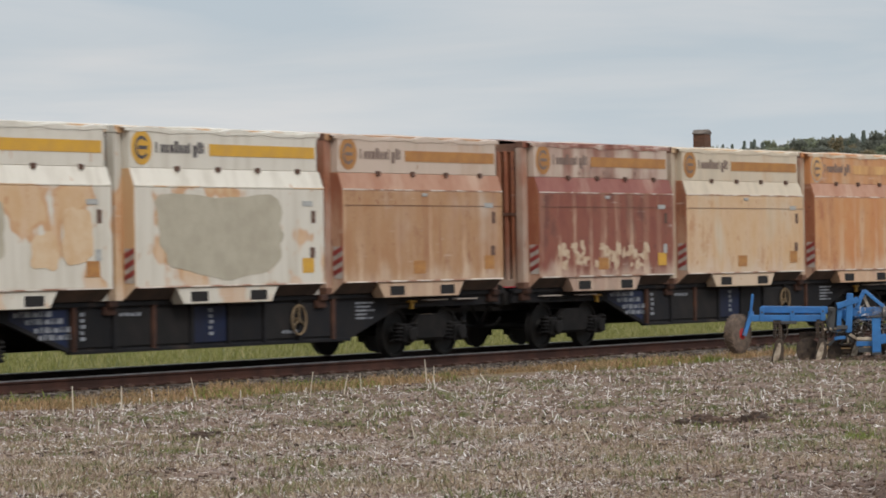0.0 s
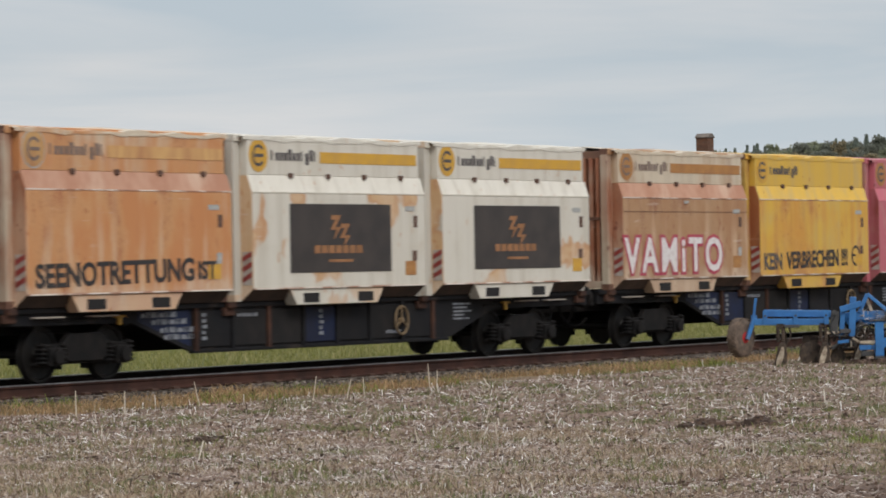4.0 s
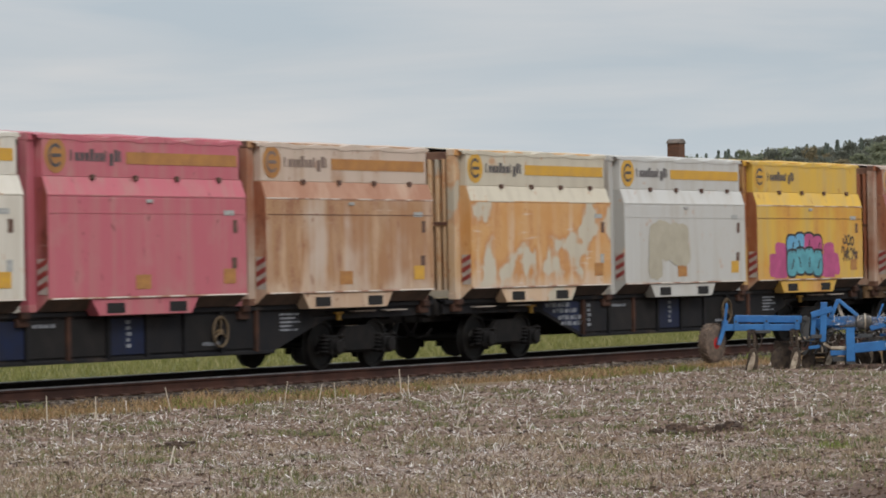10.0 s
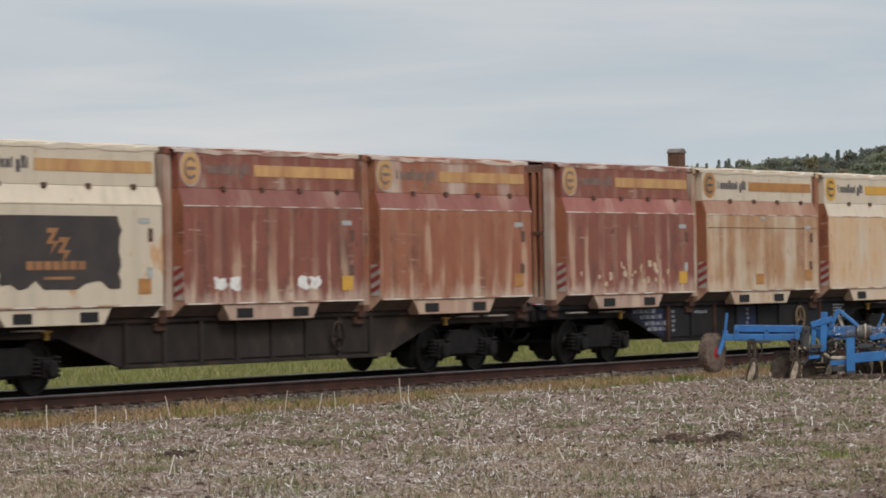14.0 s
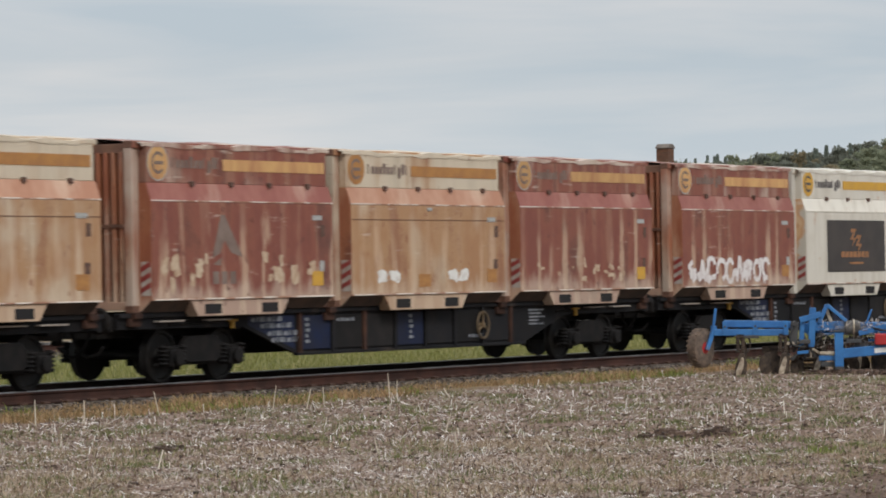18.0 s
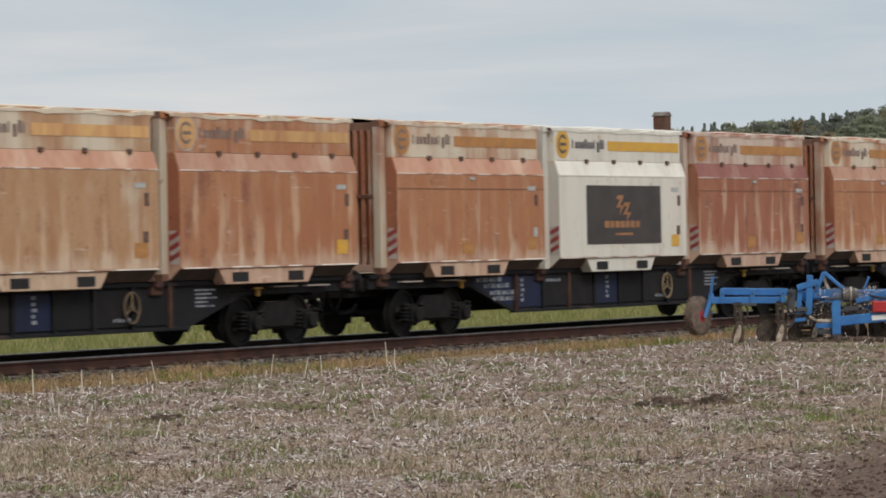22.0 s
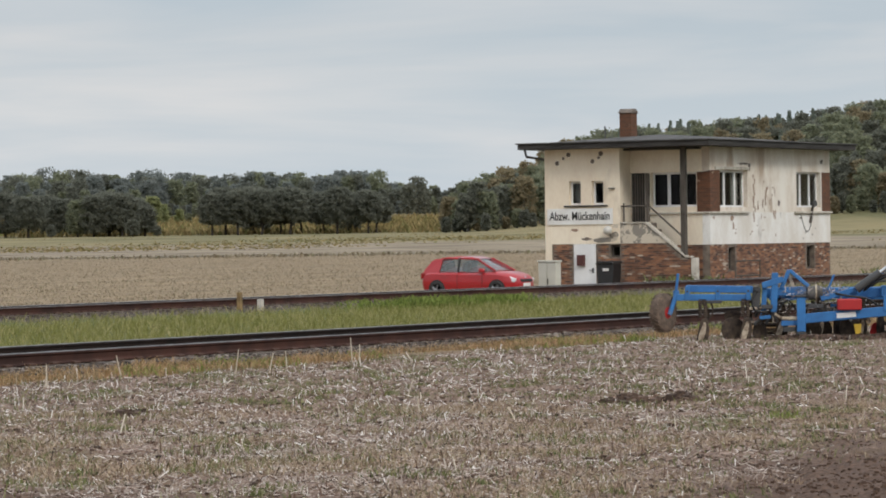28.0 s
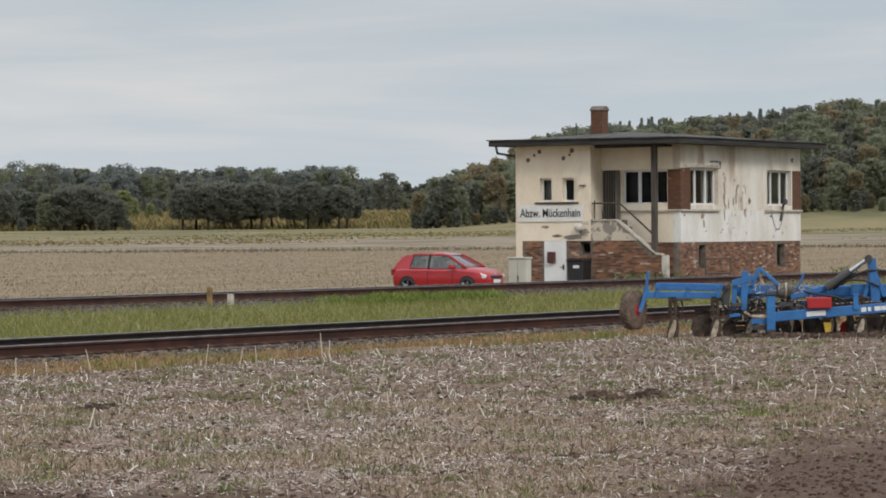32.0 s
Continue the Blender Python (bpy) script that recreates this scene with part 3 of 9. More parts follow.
    box(bm, XE - 0.3, XE, YS + 0.37, YN - 0.305, Z0, ZE)
    part("rear_wall", bm, m_cream, root)
    bm = bmesh.new()
    box(bm, XW + 0.37, XE - 0.31, YS + 0.37, YN - 0.31, 2.1, ZF)
    part("room_floor", bm, m_inside, root)
    bm = bmesh.new()
    box(bm, XS + 0.36, XE - 0.31, YS + 0.38, YN - 0.31, ZE - 0.1, ZE - 0.02)
    part("room_ceiling", bm, m_inside, root)
    bm = bmesh.new()
    box(bm, XW + 0.37, XE - 0.31, 69.0, 69.06, ZF, ZE - 0.11)
    part("inner_wall", bm, m_inside, root)
    # windows
    window(root, "x", 134.87, 137.6, 2.88, 4.44, YS, 1, (135.72, 136.75), curtain=True)
    window(root, "x", 142.62, 145.2, 2.88, 4.44, YS, 1, (143.42, 144.40))
    window(root, "y", 65.62, 67.75, 2.92, 4.38, XW, 1, (66.25, 67.0))
    for y0, y1, lo, hi in ((70.58, 71.15, 3.06, 4.07), (69.50, 70.06, 3.06, 4.07)):
        window(root, "y", y0, y1, lo, hi, XS, 1, (), "small_window", curtain=y0 > 70)
    for x0, x1, lo, hi in s_low:
        window(root, "x", x0, x1, lo, hi, YS + 0.03, 1, (), "cellar_window")
    window(root, "y", 68.76, 69.24, 0.84, 1.36, XS + 0.03, 1, (), "cellar_window")
    bm = bmesh.new()
    box(bm, XS - 0.10, XS + 0.04, 69.30, 71.35, 2.98, 3.05, 0.012)
    part("window_sill", bm, m_fascia, root)
    # barred porch door, half open
    door = part("porch_door", box(bmesh.new(), XW + 0.10, XW + 0.14, 67.90, 68.70, ZF, 4.36), m_inside, root, "barred porch door")
    for i in range(7):
        bm = bmesh.new()
        rod(bm, (XW + 0.06, 67.95 + i * 0.116, ZF + 0.05), (XW + 0.06, 67.95 + i * 0.116, 4.32), 0.026, sides=6)
        part("bar", bm, m_barwood, door)
    bm = bmesh.new()
    box(bm, XW - 0.42, XW - 0.02, 67.80, 67.85, ZF + 0.02, 4.36, 0.01)
    part("door_leaf", bm, m_barwood, root, "opened grey door leaf")
    # stairs: landing, steps and the sloping cheek wall
    bm = bmesh.new()
    prism(bm, [(68.72, Z0), (68.72, 1.41), (66.55, 1.41), (65.72, 0.78), (65.40, 0.72), (65.40, Z0)], 0, XS + 0.0, XS + 0.22)
    part("stair_cheek", bm, m_joint, root, "brick cheek wall of the stairs")
    bm = bmesh.new()
    prism(bm, [(68.718, 1.41), (68.718, 2.24), (67.53, 2.24), (66.55, 1.45), (66.55, 1.412)], 0, XS - 0.004, XS + 0.218)
    part("stair_cheek_plaster", bm, m_peel, root, "peeling grey plaster on the stair wall")
    bm = bmesh.new()
    prism(bm, [(68.715, 2.243), (68.715, 2.31), (67.50, 2.31), (65.62, 0.86), (65.40, 0.86), (65.40, 0.79), (65.66, 0.79), (67.53, 2.243)], 0, XS - 0.05, XS + 0.27, 0.008)
    part("stair_coping", bm, m_stonecap, root, "worn pale coping")
    bm = bmesh.new()
    box(bm, XS - 0.05, XS + 0.24, 65.16, 65.395, Z0, 0.78, 0.01)
    part("stair_pillar", bm, m_stonecap, root, "pale pillar at the foot of the stairs")
    bm = bmesh.new()
    box(bm, XS + 0.24, XW, 67.5, 68.73, 1.0, ZF - 0.01)
    part("landing", bm, m_grey, root)
    for i in range(9):
        bm = bmesh.new()
        box(bm, XS + 0.24, XW - 0.02, 67.5 - 0.235 * (i + 1), 67.5 - 0.235 * i, Z0, ZF - 0.29 * (i + 1), 0.006)
        part("step", bm, m_grey, root)
    bm = bmesh.new()
    rod(bm, (XS + 0.12, 67.5, 3.05), (XS + 0.12, 65.8, 1.62), 0.04)
    part("handrail", bm, m_oldwood, root, "weathered wooden handrail")
    bm = bmesh.new()
    rod(bm, (XS + 0.12, 68.72, 2.98), (XS + 0.12, 67.5, 2.98), 0.035)
    part("handrail", bm, m_oldwood, root)
    for y_, z_ in ((67.5, 2.3), (68.6, 2.3)):
        bm = bmesh.new()
        rod(bm, (XS + 0.12, y_, z_), (XS + 0.12, y_, z_ + 0.8), 0.035)
        part("rail_post", bm, m_oldwood, root)
    bm = bmesh.new()
    box(bm, XS - 0.02, XS + 0.20, 65.66, 65.88, 0.80, ZE - 0.01, 0.015)
    part("porch_post", bm, m_oldwood, root, "weathered post under the roof corner")
    # roof: low hip with a boarded edge
    bm = bmesh.new()
    x0, x1, y0, y1 = XS - 0.82, XE + 1.0, YS - 0.85, YN + 0.85
    lo = [bm.verts.new(p) for p in ((x0, y0, 5.66), (x1, y0, 5.66), (x1, y1, 5.66), (x0, y1, 5.66))]
    hi = [bm.verts.new(p) for p in ((x0 + 4.0, 68.4, 6.06), (x1 - 4.0, 68.4, 6.06))]
    for q in ((lo[0], lo[1], hi[1], hi[0]), (lo[1], lo[2], hi[1]), (lo[2], lo[3], hi[0], hi[1]), (lo[3], lo[0], hi[0])):
        bm.faces.new(q)
    part("roof", bm, m_roofing, root, "grey felt roof of low pitch")
    bm = bmesh.new()
    box(bm, x0, x1, y0, y1, ZE + 0.006, ZE + 0.05)
    part("eaves_soffit", bm, m_fascia, root)
    for b in ((x0, x1, y0, y0 + 0.05), (x0, x1, y1 - 0.05, y1), (x0, x0 + 0.05, y0 + 0.055, y1 - 0.055), (x1 - 0.05, x1, y0 + 0.055, y1 - 0.055)):
        bm = bmesh.new()
        box(bm, *b, ZE + 0.055, 5.655, 0.006)
        part("fascia", bm, m_fascia, root, "weathered dark eaves board")
    for b in ((x0 - 0.07, x1 + 0.07, y0 - 0.07, y0 + 0.12), (x0 - 0.07, x0 + 0.12, y0 + 0.125, y1 + 0.07)):
        bm = bmesh.new()
        box(bm, *b, 5.665, 5.72, 0.01)
        part("roof_edge", bm, m_roofing, root)
    bm = bmesh.new()
    box(bm, 135.93, 136.50, 69.68, 70.25, 5.8, 7.0, 0.02)
    part("chimney", bm, m_brick2, root, "red brick chimney")
    bm = bmesh.new()
    prism(bm, [(135.89, 7.0), (136.54, 7.0), (136.54, 7.05), (136.36, 7.20), (136.07, 7.20), (135.89, 7.05)], 1, 69.64, 70.29, 0.02)
    part("chimney_cap", bm, m_grey, root)
    bm = bmesh.new()
    rod(bm, (136.6, 71.3, 5.9), (136.6, 71.3, 6.5), 0.03)
    part("vent_pipe", bm, m_pipe, root)
    bm = bmesh.new()
    for p, q in (((XS - 0.60, YN + 0.62, 5.45), (XS - 0.60, YN + 0.55, 5.15)), ((XS - 0.60, YN + 0.55, 5.15), (XS + 0.25, YN + 0.06, 5.02)), ((XS + 0.25, YN + 0.06, 5.02), (XS + 0.25, YN + 0.06, Z0))):
        rod(bm, p, q, 0.05)
    part("downpipe", bm, m_pipe, root, "dark zinc downpipe")
    # sign, door and small fittings on the sign wall
    sign = part("name_sign", box(bmesh.new(), XS - 0.05, XS - 0.004, 69.05, 72.19, 2.23, 2.91, 0.006), m_signw, root, "white station sign")
    turn = Matrix(((0, 0, -1, 0), (-1, 0, 0, 0), (0, 1, 0, 0), (0, 0, 0, 1)))
    lettering("sign_text", "Abzw. Mückenhain", 0.50, m_letter, sign, Matrix.Translation((XS - 0.056, 70.62, 2.58)) @ turn @ Matrix.Diagonal((0.76, 1.0, 1, 1)), "black sign lettering", 0.007)
    dr = part("steel_door", box(bmesh.new(), XS - 0.03, XS + 0.03, 69.90, 70.94, Z0 + 0.05, 1.40, 0.008), m_door, root, "white steel door")
    part("letter_box", box(bmesh.new(), XS - 0.20, XS - 0.035, 70.38, 70.72, 0.48, 0.95, 0.02), m_redbox, dr, "dull red letter box")
    bm = bmesh.new()
    rod(bm, (XS - 0.09, 70.00, 0.30), (XS - 0.09, 70.16, 0.30), 0.016)
    rod(bm, (XS - 0.03, 70.02, 0.30), (XS - 0.09, 70.02, 0.30), 0.014)
    box(bm, XS - 0.038, XS - 0.031, 69.98, 70.06, 0.18, 0.40)
    part("door_handle", bm, m_bin, dr)
    bm = bmesh.new()
    bmesh.ops.create_uvsphere(bm, u_segments=20, v_segments=12, radius=0.19, matrix=Matrix.Translation((XS - 0.24, 69.19, 1.97)))
    lamp = part("globe_lamp", bm, m_globe, root, "milky globe lamp", True)
    part("lamp_arm", rod(bmesh.new(), (XS + 0.02, 69.19, 1.75), (XS - 0.22, 69.19, 1.80), 0.03), m_pipe, lamp)
    for y_, z_, r_ in ((71.7, 4.85, 0.09), (71.15, 5.20, 0.09), (71.4, 5.05, 0.06), (70.0, 4.90, 0.09), (69.6, 5.22, 0.10), (69.7, 5.05, 0.06)):
        part("wall_hole", spin(bmesh.new(), [(-0.012, r_), (-0.004, r_ * 1.1)], (XS, y_, z_), "x", 9), m_grey, root, "dark hole in the plaster")
    part("bracket", box(bmesh.new(), XS - 0.14, XS, 68.95, 69.2, 3.72, 3.77, 0.01), m_pipe, root)
    # flaked patches, wall lamp and cable on the south wall
    rng = random.Random(3)
    spots = [(137.1, 4.74, 1.3, 0.12), (137.75, 4.62, 0.28, 0.42), (145.3, 4.92, 0.42, 0.22), (140.75, 3.05, 0.30, 0.5), (136.0, 2.42, 0.35, 0.45), (136.15, 2.1, 0.2, 0.5), (143.0, 2.42, 0.45, 0.10)]
    for i in range(16):     # runs below the eaves between the windows
        spots.append((138.15 + abs(rng.gauss(0, 0.08)), 4.2 - 1.9 * i / 15, rng.uniform(0.10, 0.26), rng.uniform(0.12, 0.30)))
    for i in range(22):
        spots.append((139.45 + rng.gauss(0, 0.45), 3.35 + rng.gauss(0, 0.38), rng.uniform(0.06, 0.20), rng.uniform(0.15, 0.5)))
    for i in range(14):
        spots.append((rng.uniform(134.2, 145.9), rng.uniform(1.5, 2.5), rng.uniform(0.06, 0.22), rng.uniform(0.05, 0.16)))
    for cx, cz, w_, h_ in spots:
        pts = []
        for i in range(14):
            a = 2 * math.pi * i / 14
            k = rng.uniform(0.45, 1.1)
            pts.append((cx + w_ / 2 * math.cos(a) * k, cz + h_ / 2 * math.sin(a) * k))
        bm = bmesh.new()
        bm.faces.new([bm.verts.new((a, YS - 0.008 - 0.0002 * (cx % 7), b)) for a, b in pts])
        part("flaked_patch", bm, m_grey if cz > 4.3 or cx > 140.4 else m_exposed, root, "patch where the plaster has flaked")
    for cy, cz, w_, h_, mt in ((69.5, 1.56, 1.3, 0.26, m_peel), (69.0, 1.75, 0.5, 0.34, m_peel), (70.9, 2.0, 0.5, 0.14, m_exposed), (68.95, 2.15, 0.3, 0.2, m_peel), (70.3, 1.62, 0.6, 0.16, m_grey)):
        pts = []
        for i in range(18):
            a = 2 * math.pi * i / 18
            k = rng.uniform(0.6, 1.05)
            pts.append((max(68.74, cy + w_ / 2 * math.cos(a) * k), max(1.42, cz + h_ / 2 * math.sin(a) * k)))
        bm = bmesh.new()
        bm.faces.new([bm.verts.new((XS - 0.004, a, b)) for a, b in pts])
        part("flaked_patch", bm, mt, root, "patch of grey base coat where plaster has flaked")
    bm = bmesh.new()
    spin(bm, [(-0.26, 0.13), (-0.16, 0.15), (-0.05, 0.08), (0.0, 0.06)], (144.0, YS - 0.05, 3.05), "y", 14)
    wl = part("floodlight", bm, m_pipe, root, "small wall floodlight")
    part("floodlight_arm", rod(bmesh.new(), (144.1, YS - 0.12, 2.95), (143.9, YS - 0.05, 2.2), 0.05), m_oldwood, wl)
    bm = bmesh.new()
    prev = None
    for i in range(13):
        p = (143.0 + i * 0.11, YS - 0.02, 2.55 - 0.75 * math.sin(math.pi * i / 12))
        if prev:
            rod(bm, prev, p, 0.012, sides=4)
        prev = p
    part("cable", bm, m_bin, root)
    # low rail before the plinth
    fence = thing("yard_railing", "dark iron railing before the brick plinth", "railing")
    for p, q in (((134.0, 63.9, 0.62), (136.4, 63.9, 0.62)), ((134.0, 63.9, 0.62), (134.0, 63.9, -0.65)), ((136.4, 63.9, 0.62), (136.4, 63.9, -0.65)), ((134.0, 63.9, 0.0), (136.4, 63.9, 0.0))):
        part("rail" if p[2] == q[2] else "post", rod(bmesh.new(), p, q, 0.03), m_oldwood, fence)


build_house()


def loose_brick():
    """Fired brick: a tone of its own for each piece, some burnt dark, a few pale."""
    m = bpy.data.materials.new("weathered_brick")
    m.use_nodes = True
    nd, ln = m.node_tree.nodes, m.node_tree.links.new
    bs = nd["Principled BSDF"]
    bs.inputs["Roughness"].default_value = 0.93
    oi, ge, ad, fr, rp = nd.new("ShaderNodeObjectInfo"), nd.new("ShaderNodeNewGeometry"), nd.new("ShaderNodeMath"), nd.new("ShaderNodeMath"), nd.new("ShaderNodeValToRGB")
    fr.operation = "FRACT"
    ln(oi.outputs["Random"], ad.inputs[0])
    ln(ge.outputs["Random Per Island"], ad.inputs[1])
    ln(ad.outputs[0], fr.inputs[0])
    stops = ((0.0, (0.070, 0.045, 0.038)), (0.2, (0.145, 0.075, 0.050)), (0.5, (0.245, 0.118, 0.068)), (0.8, (0.33, 0.160, 0.085)), (0.92, (0.26, 0.155, 0.105)), (1.0, (0.52, 0.44, 0.35)))
    while len(rp.color_ramp.elements) < len(stops):
        rp.color_ramp.elements.new(0.5)
    for e, (p, c) in zip(rp.color_ramp.elements, stops):
        e.position, e.color = p, (*c, 1)
    ln(fr.outputs[0], rp.inputs["Fac"])
    no, mx, st = nd.new("ShaderNodeTexNoise"), nd.new("ShaderNodeMix"), nd.new("ShaderNodeMapRange")
    no.inputs["Scale"].default_value, no.inputs["Detail"].default_value = 1.6, 6.0
    ln(ge.outputs["Position"], no.inputs["Vector"])
    st.inputs["From Min"].default_value, st.inputs["From Max"].default_value = 0.48, 0.62
    ln(no.outputs["Fac"], st.inputs["Value"])
    mx.data_type = "RGBA"
    mx.inputs["B"].default_value = (0.085, 0.05, 0.036, 1)
    ml = nd.new("ShaderNodeMath")
    ml.operation = "MULTIPLY"
    ml.inputs[1].default_value = 0.5
    ln(st.outputs["Result"], ml.inputs[0])
    ln(ml.outputs[0], mx.inputs["Factor"])
    ln(rp.outputs["Color"], mx.inputs["A"])
    ln(mx.outputs["Result"], bs.inputs["Base Color"])
    return m


def lay_bricks():
    """Bricks of the plinth and of the stair wall, laid in running bond, proud of their joints."""
    root = bpy.data.objects["signal_box"]
    mat, rng = loose_brick(), random.Random(12)
    one = mesh_of("brick", box(bmesh.new(), -0.010, 0.02, 0.006, 0.244, 0.005, 0.070), mat)
    half = mesh_of("brick", box(bmesh.new(), -0.010, 0.02, 0.006, 0.119, 0.005, 0.070), mat)
    count = 0
    for r in range(27):
        z = -0.68 + 0.077 * r
        y = 65.42 - (0.125 if r % 2 else 0)
        while y < 71.9:
            short = y < 65.42
            a, b = (y + 0.125 if short else y), y + 0.25
            cheek = b < 68.72
            top = 1.40 if not cheek else min(1.41, 0.72 + max(0.0, a - 65.72) * 0.83)
            free = not (68.70 < b and a < 69.26 and z > 0.76) and not (69.86 < b and a < 70.98) and not (68.68 < b < 69.0 and cheek)
            if z + 0.07 < top and free and b < 72.0:
                part("brick", half if short else one, None, root, m=pose(XS + (0.0 if cheek else 0.03) - rng.uniform(0, 0.006), a, z))
                count += 1
            y += 0.25
    vs, fs = [], []
    for r in range(26):
        z = -0.68 + 0.077 * r
        x = XW - (0.125 if r % 2 else 0)
        while x < XE - 0.26:
            a, b = max(XW, x) + 0.006, x + 0.244
            x += 0.25
            if z > 0.10 and (135.70 < b and a < 136.38 or 143.66 < b and a < 144.52) or z + 0.07 > ZP:
                continue
            f = YS + 0.03 - 0.008 - rng.uniform(0, 0.005)
            o = len(vs)
            vs += [(u, v, w) for u in (a, b) for v in (f, YS + 0.04) for w in (z + 0.005, z + 0.070)]
            fs += [tuple(o + i for i in q) for q in ((0, 1, 3, 2), (4, 6, 7, 5), (0, 4, 5, 1), (2, 3, 7, 6), (0, 2, 6, 4), (1, 5, 7, 3))]
    for r in range(27):      # below the porch
        z = -0.68 + 0.077 * r
        y = YS + 0.37
        while y < 68.3 and z + 0.07 < ZP:
            o = len(vs)
            vs += [(u, v, w) for u in (XW + 0.010, XW + 0.03) for v in (y, y + 0.238) for w in (z + 0.005, z + 0.070)]
            fs += [tuple(o + i for i in q) for q in ((0, 1, 3, 2), (4, 6, 7, 5), (0, 4, 5, 1), (2, 3, 7, 6), (0, 2, 6, 4), (1, 5, 7, 3))]
            y += 0.25
    me = bpy.data.meshes.new("brick_courses")
    me.from_pydata(vs, [], fs)
    me.materials.append(mat)
    ob = part("brick_courses", me, None, root, "rows of mottled bricks")
    tagged(ob, "rows of mottled bricks", kind="stuff")


lay_bricks()


def relay_cabinet(x, y):
    root = thing("relay_cabinet", "pale grey-green trackside cabinet with two doors", "cabinet", pose(x, y, ground_z(x, y), 0, 0, 0) @ Matrix.Diagonal((1, 0.88, 0.85, 1)))
    part("body", box(bmesh.new(), -0.2, 0.22, -0.44, 0.44, 0, 1.5, 0.015), m_greyg, root)
    part("lid", box(bmesh.new(), -0.25, 0.27, -0.48, 0.48, 1.505, 1.58, 0.015), m_greyg, root)
    for s in (-1, 1):
        d = part("door", box(bmesh.new(), -0.225, -0.203, 0.22 * s - 0.205, 0.22 * s + 0.205, 0.1, 1.46, 0.006), m_greyg, root)
        if s < 0:
            part("handle", box(bmesh.new(), -0.25, -0.226, -0.06, -0.02, 0.48, 0.74, 0.006), m_bin, d)


relay_cabinet(121.9, 66.15)


def wheelie_bin(x, y):
    root = thing("waste_bin", "black plastic wheeled waste bin by the brick wall", "bin", pose(x, y, ground_z(x, y)))
    bm = bmesh.new()
    prism(bm, [(-0.34, 0.08), (0.34, 0.08), (0.40, 1.10), (-0.40, 1.10)], 0, -0.36, 0.36, 0.02)
    part("body", bm, m_bin, root)
    bm = bmesh.new()
    prism(bm, [(-0.44, 1.105), (0.44, 1.105), (0.36, 1.22), (-0.36, 1.22)], 0, -0.42, 0.42, 0.02)
    part("lid", bm, m_bin, root)
    part("sticker", box(bmesh.new(), -0.38, -0.365, -0.18, 0.1, 0.80, 0.92), m_pvc, root, "white sticker")
    for s in (-0.3, 0.3):
        part("wheel", spin(bmesh.new(), [(-0.03, 0.12), (0.03, 0.12)], (0.2, s, 0.12), "y", 14), m_bin, root)


wheelie_bin(131.9, 68.75)

m_stakewood = material("weathered_yellowish_wood", (0.30, 0.20, 0.085), (0.17, 0.11, 0.05), rough=0.9, scale=5)
# small marker post and stake by the second track
for px_, py_, hh, ww, mt, words, nm in ((88.39, 57.75, 0.27, 0.15, m_stonecap, "short white marker post by the second track", "marker_post"), (87.27, 57.75, 0.50, 0.13, m_stakewood, "weathered wooden stake by the second track", "wooden_stake")):
    z_ = ground_z(px_, py_)
    bm = bmesh.new()
    box(bm, px_ - ww / 2, px_ + ww / 2, py_ - ww / 2, py_ + ww / 2, z_ - 0.1, z_ + hh, 0.012)
    tagged(part(nm, bm, mt), words, "post")
# ---- vegetation and litter ----
def cloud_mesh(name, verts, faces, mat, label, category):
    me = bpy.data.meshes.new(name)
    me.from_pydata(verts.tolist() if hasattr(verts, "tolist") else verts, [], faces)
    me.materials.append(mat)
    return tagged(new(name, me), label, category, kind="stuff")


def blades(rng, spots, height, width, lean=0.35):
    """Bent tapering blades: for each spot (x, y, z) one of five corners."""
    n = len(spots)
    h = height[0] + (height[1] - height[0]) * rng.random(n) ** 1.6
    w = width * (0.6 + 0.8 * rng.random(n))
    a, b = rng.random(n) * 6.283, rng.random(n) * 6.283
    l = lean * h * (0.3 + rng.random(n))
    sx, sy, dx, dy = np.cos(a) * w / 2, np.sin(a) * w / 2, np.cos(b) * l, np.sin(b) * l
    p = np.asarray(spots)
    v = np.empty((n, 5, 3))
    for i, (k, u, q) in enumerate(((-1, 0, 0), (1, 0, 0), (0.75, 0.35, 0.55), (-0.75, 0.35, 0.55), (0, 1, 1))):
        v[:, i, 0], v[:, i, 1], v[:, i, 2] = p[:, 0] + k * sx + u * dx, p[:, 1] + k * sy + u * dy, p[:, 2] + q * h - (0.02 if q == 0 else 0)
    faces = []
    for i in range(n):
        o = 5 * i
        faces += [(o, o + 1, o + 2, o + 3), (o + 3, o + 2, o + 4)]
    return v.reshape(-1, 3), faces


